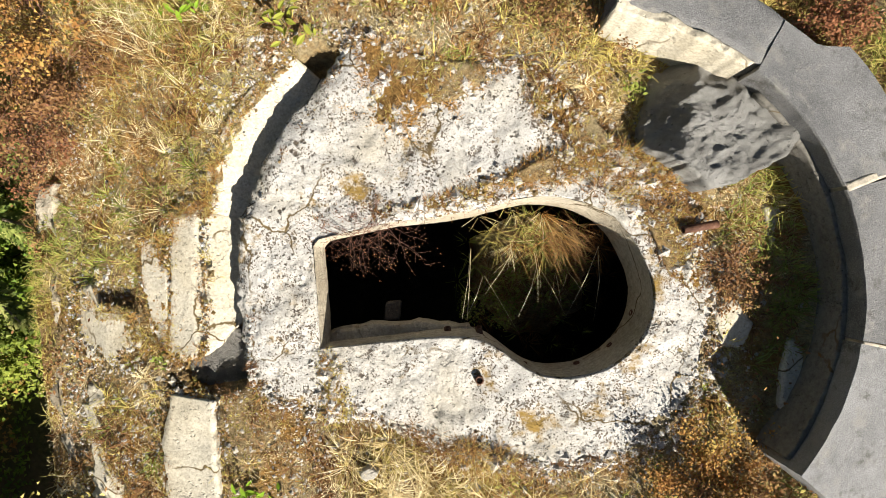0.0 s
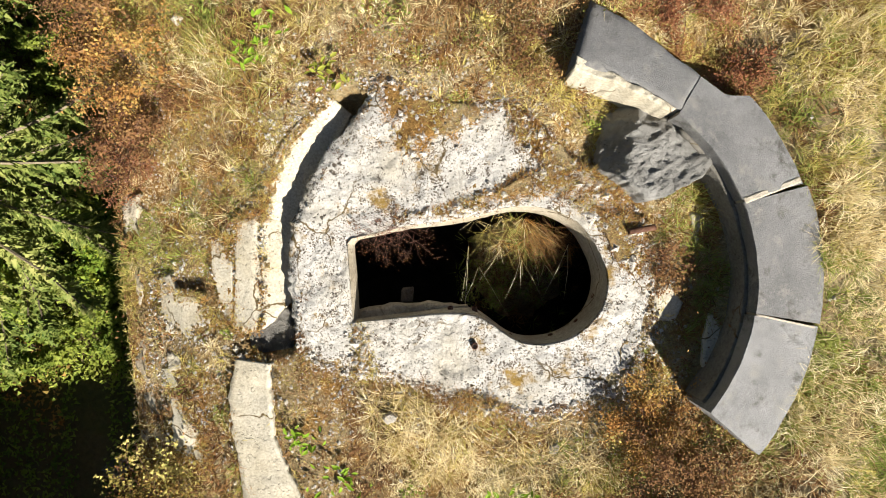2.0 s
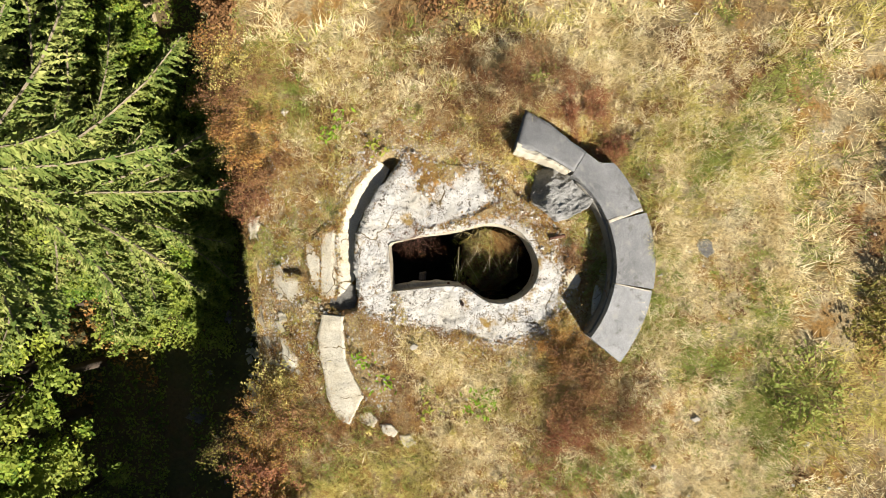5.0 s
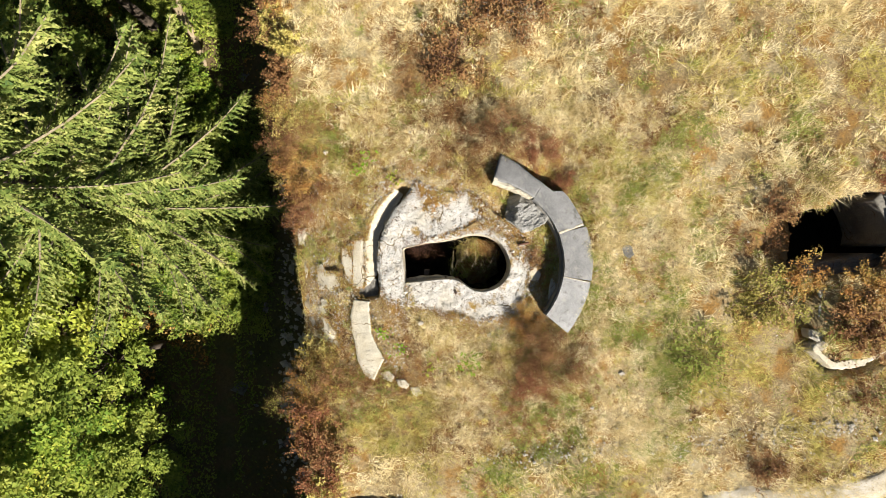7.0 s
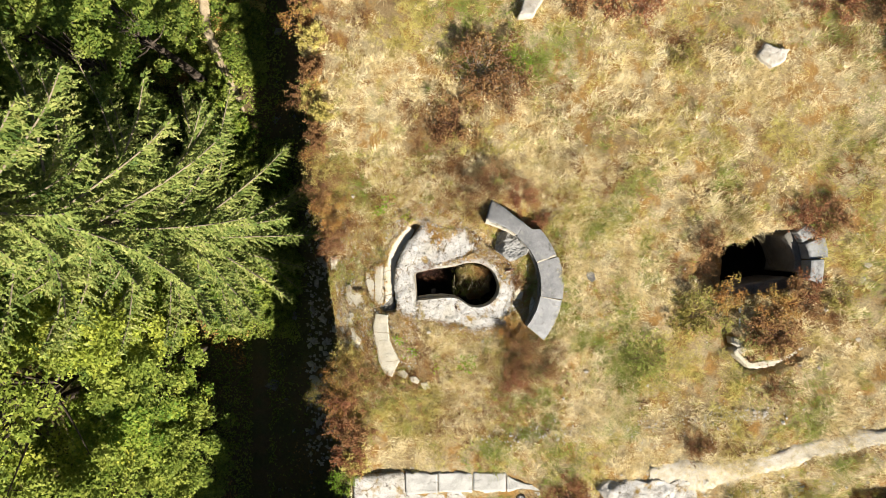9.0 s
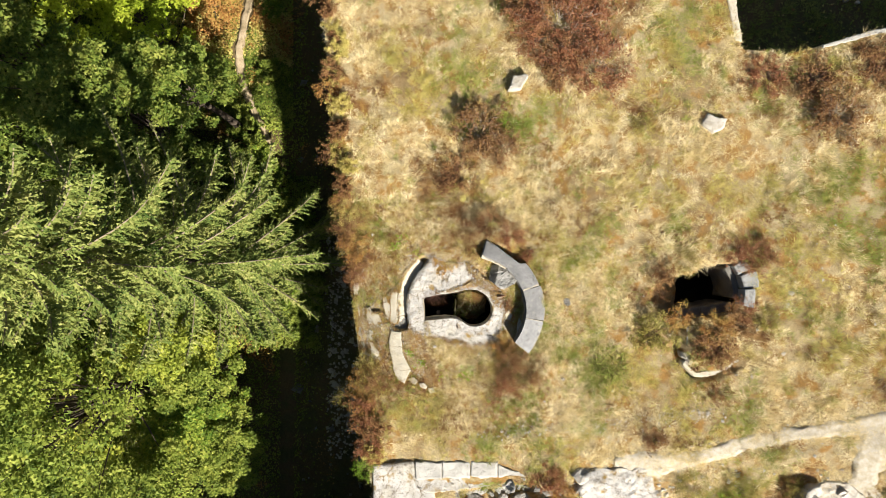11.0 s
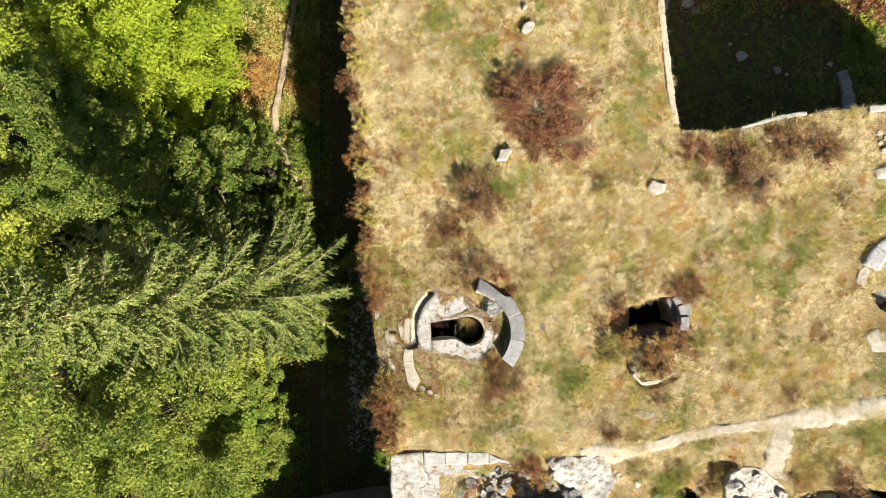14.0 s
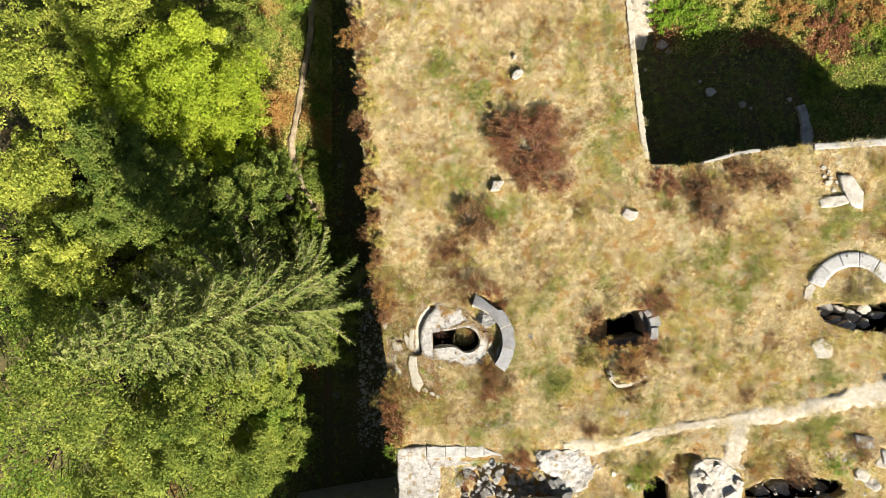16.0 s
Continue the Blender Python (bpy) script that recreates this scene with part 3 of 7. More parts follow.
def ribbon(name, pts, widths, zfun, lift, material, label, category, seed=0, kind="structure"):
    """A trodden path along pts, with ragged edges."""
    pts = np.array(pts, float)
    d = np.r_[0, np.cumsum(np.hypot(*np.diff(pts, axis=0).T))]
    s = np.arange(0, d[-1], 0.22)
    x, y, w = np.interp(s, d, pts[:, 0]), np.interp(s, d, pts[:, 1]), np.interp(s, d, widths)
    for _ in range(6):
        x[1:-1], y[1:-1] = (x[:-2] + 2 * x[1:-1] + x[2:]) / 4, (y[:-2] + 2 * y[1:-1] + y[2:]) / 4
    tx, ty = np.gradient(x), np.gradient(y)
    n = np.hypot(tx, ty)
    px, py = -ty / n, tx / n
    rows = []
    for k, f in enumerate((-1, -0.85, -0.4, 0, 0.4, 0.85, 1)):
        ww = w * 0.5 * f * (1 + 0.45 * wave(x, y + 5 * f, seed + 1, 2.2) + 0.35 * wave(x, y + 9 * f, seed + 2, 6.0))
        qx, qy = x + px * ww, y + py * ww
        rows.append(np.stack([qx, qy, zfun(qx, qy) + (lift if abs(f) < 0.99 else -0.05)], 1))
    v = np.stack(rows, 1).reshape(-1, 3)
    m = len(s)
    i, j = np.meshgrid(np.arange(6), np.arange(m - 1))
    k = (j * 7 + i).ravel()
    ob = from_np(name, v, np.stack([k, k + 1, k + 8, k + 7], 1), material, smooth=True)
    return tagged(ob, label, category, kind=kind)


TRACK = [(36, -3.6), (34.9, -4.0), (31, -4.9), (27.3, -5.7), (24.6, -6.2), (22.4, -6.6), (18.3, -7.2), (13.8, -8.45), (11.1, -9.1), (9.0, -9.3)]
TRACK_W = [3.4, 2.6, 1.6, 1.3, 1.7, 1.0, 0.75, 0.9, 1.4, 1.7]
SPUR = [(23.1, -6.9), (22.7, -7.6), (22.4, -9.1), (22.2, -10.6)]
SPUR_W = [1.5, 1.7, 1.3, 2.4]
DITCH_PATH = [(-13.6, 36), (-14.0, 29), (-14.9, 23.8), (-15.45, 20.1), (-16.0, 18.1), (-15.75, 15.8), (-14.9, 13.5), (-13.75, 11.2), (-12.9, 8.0), (-12.2, 3)]
ribbon("footpath", TRACK, TRACK_W, roof_z, 0.055, SAND, "pale trodden stony footpath across the dry turf", "path", 1)
ribbon("footpath", SPUR, SPUR_W, roof_z, 0.06, SAND, "pale trodden stony footpath leading to the rubble", "path", 2)
ribbon("footpath", DITCH_PATH, [0.7, 0.65, 0.55, 0.6, 0.65, 0.6, 0.65, 0.65, 0.5, 0.4], ground_z, 0.12, TRAIL, "narrow earthen footpath along the wooded ditch", "path", 3)
ribbon("footpath", [(19.6, 35), (19.0, 31), (18.5, 28.4), (18.2, 26.4)], [3.2, 2.8, 2.4, 1.6], ground_z, 0.07, SAND, "pale sandy track entering the sunken court", "path", 4)

# ---- the near gun emplacement ----
def collar_z(x, y):
    return 0.62 + 0.075 * (x + 1.6) + 0.02 * y


well = group_at("gun_well", 0.35, -0.35, 0.6, "empty keyhole-shaped gun turret well in crumbling white concrete, overgrown inside", "turret well")
WX, WY = 0.35, -0.35
NA = 620
ang = np.linspace(0, 2 * math.pi, NA, endpoint=False)
r_in = outline_at(WELL, WX, WY, ang)
r_out = outline_at(COLLAR, WX, WY, ang)
r_out = r_out * (1 + 0.016 * wave(np.cos(ang) * 5, np.sin(ang) * 5, 31, 2.5) + 0.012 * wave(np.cos(ang) * 9, np.sin(ang) * 9, 32, 6.0))


def local(v, ob):
    return np.asarray(v) - np.array(ob.location)


rows = []
STEPS = 66
for k in range(STEPS + 3):
    s = min(k / (STEPS - 1), 1.0)
    r = r_in + (r_out - r_in) * s
    if k >= STEPS:
        r = r_out * (1.0, 1.01, 1.0)[k - STEPS]
    x, y = WX + r * np.cos(ang), WY + r * np.sin(ang)
    z = collar_z(x, y) + 0.035 * wave(x, y, 21, 3.2) + 0.011 * wave(x, y, 22, 12.0) - 0.1 * np.clip((s - 0.82) / 0.18, 0, 1) ** 2
    z = z + 0.06 * np.clip(wave(x, y, 23, 1.4), -1, 0.4)
    flaw = np.where(x < -1.2, 0.16, 0.42) - 0.3 * np.clip((s - 0.8) / 0.2, 0, 1)
    z = z - 0.035 * np.clip(wave(x, y, 24, 22.0) - flaw - 0.1, 0, 0.5) - 0.04 * np.clip(wave(x, y, 26, 6.0) - 0.5, 0, 0.5)
    if k == 0:
        z = z - 0.05
    z = z - (0.0, 0.07, 0.2, 0.6)[max(0, k - STEPS + 1)]
    rows.append(np.stack([x, y, z], 1))
from_np("collar", local(np.concatenate(rows), well), ring_grid(len(rows), NA), WHITE, well, "cracked white lime concrete with black pock marks", True)
rows = []
for dr, z in ((0.0, None), (-0.02, 0.5), (-0.035, 0.3), (-0.05, 0.12), (-0.02, 0.05), (0.25, 0.0)):
    r = r_in + dr + 0.012 * wave(np.cos(ang) * 3, np.sin(ang) * 3 + (z or 0) * 4, 12, 3.0)
    x, y = WX + r * np.cos(ang), WY + r * np.sin(ang)
    rows.append(np.stack([x, y, collar_z(x, y) - 0.03 if z is None else np.full(NA, z)], 1))
from_np("shaft", local(np.concatenate(rows), well), ring_grid(len(rows), NA), LINING, well, "tan shuttered concrete lining", True)
# the room below, its shade put into a near-black colour
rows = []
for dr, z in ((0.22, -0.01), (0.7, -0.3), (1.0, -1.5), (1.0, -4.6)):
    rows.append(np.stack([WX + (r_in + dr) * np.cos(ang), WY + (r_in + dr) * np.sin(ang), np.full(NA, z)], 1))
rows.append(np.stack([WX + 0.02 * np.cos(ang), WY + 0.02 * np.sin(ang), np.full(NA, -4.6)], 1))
from_np("chamber", local(np.concatenate(rows), well), ring_grid(len(rows), NA), DEEPSHADE, well, "chamber below the well, coloured near black for its shade")


def strip(name, left, right, top, depth, material, parent=None, label="", m=7, step=0.12, edge=0.04, rough=0.02, jag=0.04, seed=0, smooth=True):
    """A slab between two long edges: rounded rims, sides that go down by depth."""
    def along(line, n):
        line = np.array(line, float)
        d = np.r_[0, np.cumsum(np.hypot(*np.diff(line, axis=0).T))]
        s = np.linspace(0, d[-1], n)
        return np.stack([np.interp(s, d, line[:, 0]), np.interp(s, d, line[:, 1])], 1), d[-1]
    n = max(4, int(max(along(left, 3)[1], along(right, 3)[1]) / step))
    a, b = along(left, n)[0], along(right, n)[0]
    cols = []
    fr = np.r_[0, 0, np.linspace(0, 1, m), 1, 1]
    for k, f in enumerate(fr):
        p = a + (b - a) * f
        side = 1.0 if f > 0.5 else -1.0
        if k in (0, 1, 2, len(fr) - 3, len(fr) - 2, len(fr) - 1):
            w = (b - a) / (np.linalg.norm(b - a, axis=1)[:, None] + 1e-6)
            p = p + w * side * (jag * (wave(p[:, 0] * 2, p[:, 1] * 2, seed + 2, 1.5) + 0.6 * wave(p[:, 0] * 7, p[:, 1] * 7, seed + 5, 1.5))[:, None] + (0.0 if k in (2, len(fr) - 3) else edge * 0.4))
        z = top(p[:, 0], p[:, 1]) + rough * wave(p[:, 0], p[:, 1], seed + 6, 5.0)
        z = z - (depth if k in (0, len(fr) - 1) else edge if k in (1, len(fr) - 2) else 0)
        cols.append(np.c_[p, z])
    cols = np.array(cols)
    first = cols[:, 0].copy()
    last = cols[:, -1].copy()
    first[:, 2] = np.minimum(first[:, 2], cols[:, 0, 2].max() - depth)
    last[:, 2] = np.minimum(last[:, 2], cols[:, -1, 2].max() - depth)
    cols = np.concatenate([first[:, None], cols, last[:, None]], 1)
    K, N = cols.shape[:2]
    v = cols.reshape(-1, 3)
    if parent is not None:
        v = local(v, parent)
    i, j = np.meshgrid(np.arange(N - 1), np.arange(K - 1))
    k = (j * N + i).ravel()
    return from_np(name, v, np.stack([k, k + 1, k + N + 1, k + N], 1), material, parent, label, smooth)


def arc(cx, cy, r, a0, a1, n=24):
    return [(cx + r * math.cos(radians(a0 + (a1 - a0) * i / n)), cy + r * math.sin(radians(a0 + (a1 - a0) * i / n))) for i in range(n + 1)]


# the curved glacis parapet round the well
RX, RY, RI, RO = 1.33, -0.42, 2.82, 3.84
parapet = group_at("curved_parapet", 4.6, -0.2, 1.0, "curved dark grey cement parapet in four segments, joints open", "parapet")


def ring_top(x, y):
    r = np.hypot(x - RX, y - RY)
    return 1.76 - 0.24 * np.clip(r - RI, 0, 2)


# the first segment has a paler grey than the others
for a0, a1, k in ((-39.5, -9.9, 0), (-9.3, 21.6, 1)):
    strip("segment", arc(RX, RY, RI, a0, a1), arc(RX, RY, RO + (0.0, 0.02)[k], a0, a1 - (0, 2)[k]), ring_top, 0.95, (RINGPALER, RING)[k], parapet, ("paler grey segment", "")[k],
          seed=40 + k, jag=0.012, edge=0.025, rough=0.012, m=9, smooth=False)
strip("segment", arc(RX, RY, RI, 22.4, 51.9), arc(RX, RY, RO - 0.05, 20.4, 42, 12) + [(3.78, 2.1), (3.44, 2.36)], ring_top, 0.95, RING, parapet, seed=42, jag=0.012, edge=0.025, rough=0.012, m=9, smooth=False)
strip("segment", [(3.11, 1.87), (2.72, 2.12), (2.2, 2.33), (1.68, 2.52)], [(3.50, 2.32), (3.06, 2.66), (2.5, 3.12), (1.95, 3.45)], lambda x, y: ring_top(x, y) - 0.014, 0.9, RING, parapet,
      "broken end segment with a pale face", seed=44, jag=0.02, m=8)
# pale mortar in the joints
for a, w in ((-9.6, 0.3), (22.0, 0.9)):
    strip("joint", arc(RX, RY, RI + 0.02, a - w, a + w, 3), arc(RX, RY, RO - 0.06, a - 0.7 * w - 0.6, a + 0.7 * w - 0.6, 3), lambda x, y: ring_top(x, y) + 0.004, 0.5, MORTAR, parapet, "crumbling pale mortar joint",
          jag=0.01, edge=0.01, rough=0.006, m=9, step=0.05)
# inner face of the parapet, darkened in colour for its shade, its footing and the pale end
strip("facing", arc(RX, RY, RI - 0.05, -38, 48), arc(RX, RY, RI + 0.01, -38, 48), lambda x, y: 1.50 + 0 * x, 0.8, SHADEGREY, parapet, "mossy concrete inner face darkened for its shade", m=3, jag=0.01, edge=0.02, rough=0.02, seed=8)
strip("facing", [(2.98, 1.84), (2.62, 2.05), (2.16, 2.26), (1.67, 2.43)], [(3.03, 1.87), (2.67, 2.11), (2.2, 2.35), (1.71, 2.62)], lambda x, y: ring_top(x, y) + 0.004 - 0.05 * np.abs(wave(x, y, 78, 5.0)), 0.8, CREAM, parapet,
      "pale broken concrete front face", m=9, jag=0.03, rough=0.02, step=0.03, seed=9)

def boulder_top(x, y):
    """A rough face that falls away to the north-west behind a sharp ridge, scored by slanting ridges."""
    ridge = 2.42 + 0.22 * (y - 0.8)
    z = 1.44 + 0.10 * (x - 2.95) - 0.05 * (y - 1.4) - 0.95 * np.clip(ridge - x, 0, 1) - 0.5 * np.clip(y - 1.75 + 0.4 * (x - 2.7), 0, 1)
    u, w = 0.82 * x + 0.57 * y, -0.57 * x + 0.82 * y
    z = z + 0.08 * np.abs(wave(u * 0.6, w * 1.6, 77, 2.2)) - 0.045 * np.abs(wave(u, w * 1.5, 79, 6.0)) - 0.03 * np.abs(wave(x, y, 80, 16.0))
    return z


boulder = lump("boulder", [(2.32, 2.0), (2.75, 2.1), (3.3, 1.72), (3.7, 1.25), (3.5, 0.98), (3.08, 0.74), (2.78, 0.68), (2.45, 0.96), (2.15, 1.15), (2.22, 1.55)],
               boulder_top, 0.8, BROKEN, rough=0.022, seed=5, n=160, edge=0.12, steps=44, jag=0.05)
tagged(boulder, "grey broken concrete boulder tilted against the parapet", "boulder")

# pale remains of the outer apron west of the well
def apron_z(x, y):
    return np.interp(x, [-5.6, -5.0, -4.4, -3.6, -2.8, -1.9], [-0.70, -0.38, -0.11, 0.125, 0.345, 0.48])


def sunk_z(x, y):
    """The apron dips under the collar's edge."""
    return apron_z(x, y) - 0.25 * np.clip(1.3 - nearest(np.asarray(x, float), np.asarray(y, float), COLLAR)[2] / 0.5, 0, 1)


apron = group_at("concrete_apron", -3.2, -0.5, 0.2, "worn cream concrete apron in broken patches around the gun well", "concrete apron")
strip("patch", [(-1.86, 2.36), (-2.24, 2.04), (-2.54, 1.66), (-2.74, 1.38), (-2.76, 1.12), (-2.94, 0.90), (-2.92, 0.47)], [(-1.55, 2.12), (-1.80, 1.72), (-2.26, 0.98), (-2.49, 0.36)], sunk_z, 0.5, CREAM, apron, seed=51, jag=0.05, rough=0.03, step=0.03, m=20)


def flat_patch(poly, seed, lift=0.0, depth=0.4):
    """One cracked-off piece of the apron, its rim uneven and its top nearly level."""
    ob = lump("patch", poly, lambda x, y: sunk_z(x, y) + lift, depth, CREAM, None, rough=0.02, seed=seed, jag=0.045, n=170, steps=20, edge=0.035)
    return ob


flat_patch([(-3.41, 0.45), (-2.98, 0.48), (-2.53, 0.40), (-2.54, 0.0), (-2.54, -0.55), (-2.56, -0.88), (-2.9, -1.25), (-3.20, -1.40), (-3.46, -1.38), (-3.45, -0.7), (-3.45, 0.0)], 52)
flat_patch([(-3.88, 0.16), (-3.66, 0.16), (-3.62, -0.18), (-3.50, -0.24), (-3.49, -0.72), (-3.49, -1.2), (-3.58, -1.26), (-3.70, -0.98), (-3.78, -0.66), (-3.86, -0.40)], 53)
flat_patch([(-4.90, -0.52), (-4.68, -0.46), (-4.52, -0.80), (-4.02, -0.84), (-3.98, -1.24), (-4.36, -1.48), (-4.74, -1.44), (-4.86, -1.16)], 54)
flat_patch([(-4.82, -2.05), (-4.66, -2.05), (-4.5, -2.32), (-4.66, -2.38)], 62)
strip("patch", [(-3.42, -1.8), (-3.5, -2.4), (-3.5, -2.95), (-3.22, -4.0), (-3.0, -4.6)], [(-2.84, -1.84), (-2.82, -2.4), (-2.76, -3.0), (-2.28, -4.0), (-2.62, -4.75)], lambda x, y: apron_z(x, y) + 0.03, 0.4, CREAM, apron, seed=55, jag=0.05, rough=0.02, step=0.03, m=12)
lump("patch", [(-4.68, -2.4), (-4.4, -2.7), (-4.1, -3.0), (-3.9, -3.65), (-4.2, -3.6), (-4.6, -3.35)], apron_z, 0.4, CREAM, None, rough=0.06, seed=56, jag=0.2, n=90, steps=12)
lump("patch", [(-4.75, -1.75), (-4.5, -1.85), (-4.45, -2.05), (-4.7, -2.1)], apron_z, 0.3, CREAM, None, rough=0.06, seed=57, jag=0.2, n=90, steps=12)
for k, poly in enumerate(([(-2.45, -4.5), (-2.1, -4.38), (-1.85, -4.62), (-2.0, -4.82), (-2.3, -4.72)], [(-1.8, -4.72), (-1.5, -4.7), (-1.3, -4.92), (-1.45, -5.05), (-1.72, -4.95)], [(-1.28, -5.0), (-1.0, -4.98), (-0.82, -5.2), (-1.05, -5.33), (-1.22, -5.22)])):
    lump("patch", poly, lambda x, y: roof_z(x, y) + 0.05, 0.3, CREAM, None, rough=0.04, seed=58 + 7 * k, n=80, steps=10, edge=0.04, jag=0.12)
for ob in [o for o in scene.objects if o.name.startswith("patch") and o.parent is None]:
    for vert in ob.data.vertices:
        vert.co -= apron.location
    ob.parent = apron
strip("lip", [(-5.75, 0.9), (-5.68, -0.4), (-5.58, -1.5), (-5.35, -2.6), (-5.05, -3.5)], [(-5.4, 0.9), (-5.3, -0.4), (-5.25, -1.5), (-5.05, -2.6), (-4.75, -3.45)], lambda x, y: apron_z(x, y) + 0.0, 0.8, LINING, apron, "weathered grey edge above the ditch", seed=59, jag=0.16, rough=0.09, step=0.06, m=10)
# rock added to stand for the shaded hollow where the groove ends
lump("hollow_rock", [(-3.25, -1.35), (-2.95, -1.15), (-2.62, -0.95), (-2.5, -1.3), (-2.55, -1.7), (-2.8, -1.85), (-3.2, -1.65)], lambda x, y: 0.0 + 0.12 * np.abs(wave(x, y, 81, 3.0)), 0.4, ROCK, None, rough=0.06, seed=60, n=90, steps=16, jag=0.12)
tagged(bpy.data.objects["hollow_rock"], "broken rock standing in for the shaded hollow beside the well", "stone")


def pipe(name, a, b, r, material, label, category, hollow=True):
    """An open iron tube from a to b."""
    a, b = Vector(a), Vector(b)
    bm = bmesh.new()
    rings = []
    turn = (b - a).to_track_quat("Z", "Y")
    for at, rad in ((a, r * 0.72), (a, r), (b, r), (b, r * 0.72), (b * 0.3 + a * 0.7, r * 0.68), (a * 0.85 + b * 0.15, r * 0.7)):
        rings.append([bm.verts.new(at + turn @ Vector((rad * math.cos(k * math.pi / 8), rad * math.sin(k * math.pi / 8), 0))) for k in range(16)])
    for p, q in ((0, 1), (1, 2), (2, 3), (3, 4), (4, 5), (5, 0)):
        for k in range(16):
            bm.faces.new((rings[p][k], rings[p][(k + 1) % 16], rings[q][(k + 1) % 16], rings[q][k]))
    return tagged(part(name, bm, material, None, "", True), label, category)


pipe("iron_pipe", (2.62, 0.24, 1.06), (3.02, 0.31, 1.02), 0.045, RUST, "rusty open iron pipe stub lying among grass", "pipe")
for x, y in ((0.02, -0.93), (0.95, -1.36), (0.40, -0.93)):
    pipe("iron_sleeve", (x, y, 0.42), (x + 0.02, y - 0.1, 0.38), 0.042, RUST, "rusty round iron sleeve set in the well wall", "sleeve")
pipe("iron_sleeve", (0.39, -1.49, 0.63), (0.39, -1.49, 0.80), 0.05, RUST, "rusty drain sleeve set in white concrete", "sleeve")
ledge = strip("ledge", [(-1.45, -1.02), (-0.6, -0.95), (0.3, -0.9)], [(-1.45, -1.2), (-0.6, -1.12), (0.35, -1.05)], lambda x, y: 0.26 + 0.04 * wave(x, y, 3, 2), 0.35, LINING, well, "broken concrete ledge", seed=71, jag=0.06, rough=0.03)
lump("crate", [(-0.78, -0.68), (-0.58, -0.66), (-0.6, -0.92), (-0.8, -0.92)], lambda x, y: -0.1 + 0.1 * y, 0.25, WOOD, None, rough=0.004, seed=72, n=32, edge=0.015, jag=0.0)
tagged(bpy.data.objects["crate"], "small weathered wooden box on the ledge in the well", "box")
lump("earth_mound", [(0.55, 0.2), (1.0, 0.5), (1.7, 0.4), (2.15, -0.2), (2.1, -0.9), (1.6, -1.3), (1.0, -1.25), (0.5, -0.7)], lambda x, y: -0.6 - 0.7 * np.hypot(x - 1.3, y - 0.2), 4.0, SOIL, None, rough=0.1, seed=73, n=72, edge=0.2, steps=10, jag=0.1)
tagged(bpy.data.objects["earth_mound"], "earth and rubble mound with grass inside the well", "rubble heap")

# ---- the overgrown eastern pit ----
east = group_at("ruined_pit", 14.2, -1.0, 1.6, "overgrown collapsed gun pit with remains of grey concrete kerb", "gun pit")
for a0, a1, k in ((-17, 4, 0), (5, 22, 1), (24, 37, 2)):
    strip("kerb", arc(13.6, 0.55, 2.38, a0, a1, 8), arc(13.6, 0.55, 2.95 + (0.0, 0.28, 0.1)[k], a0, a1, 8), lambda x, y, k=k: 2.12 - 0.1 * k + 0 * x, 0.9, RINGPALE, east, seed=80 + k, jag=0.03, step=0.06)
# wall and ledge take the darker grey for the shade in the pit
strip("inner_wall", arc(13.6, 0.55, 2.05, -10, 40, 10), arc(13.6, 0.55, 2.36, -10, 40, 10), lambda x, y: 1.45 + 0 * x, 2.4, SHADEGREY, east, "mossy wall under the kerb darkened for its shade", seed=86, jag=0.04)
strip("ledge", [(12.9, -0.55), (14.4, -0.35), (15.9, -0.1)], [(12.7, -1.1), (14.4, -0.95), (16.0, -0.7)], lambda x, y: 0.75 + 0.05 * wave(x, y, 4, 2.0), 2.4, SHADEGREY, east, "broken masonry ledge inside the pit", seed=87, jag=0.1)
bank = lump("earth_mound", [(10.8, 0.1), (11.1, 1.1), (12.1, 1.5), (13.0, 1.4), (13.1, 0.3), (12.9, -0.9), (11.4, -0.8)], lambda x, y: 1.45 - 0.75 * np.clip(x - 11.0, 0, 3), 3.0, SOIL, None, rough=0.12, seed=88, n=70, edge=0.1, steps=12, jag=0.08)
tagged(bank, "shaded earth slope with dry stems in the overgrown pit", "earth bank")
strip("lip", [(12.75, -3.15), (13.0, -3.55), (13.4, -3.78), (14.2, -3.72), (15.0, -3.45), (15.6, -3.1)], [(12.6, -3.3), (12.9, -3.75), (13.35, -4.05), (14.3, -3.98), (15.1, -3.66), (15.75, -3.2)],
      lambda x, y: 2.0 + 0.0 * x, 0.7, CREAM, east, "pale broken concrete rim", seed=84, jag=0.12)
lump("pier", [(12.85, -1.3), (13.15, -1.3), (13.15, -2.3), (12.85, -2.3)], lambda x, y: 2.0 + 0 * x, 1.2, SLAB, east, "grey upright pier", seed=85)
for v in bpy.data.objects["pier"].data.vertices:
    v.co -= east.location
for (x, y, s, k) in ((12.75, -2.9, 0.32, 1), (12.95, -3.2, 0.28, 2), (18.1, -2.95, 0.32, 5), (18.3, -0.2, 0.3, 6), (18.6, 0.5, 0.22, 7)):
    lump("stone", [(x + s * math.cos(t) * (0.8 + 0.3 * math.sin(3 * t + k)), y + s * math.sin(t) * (0.7 + 0.3 * math.cos(2 * t + k))) for t in np.linspace(0, 6.0, 9)],
         lambda a, b, x=x, y=y: float(roof_z(x, y, False)) * 0 + 1.95 + 0.1 * (a - x), 0.5, PALE, None, seed=90 + k, n=28, steps=5, rough=0.06)

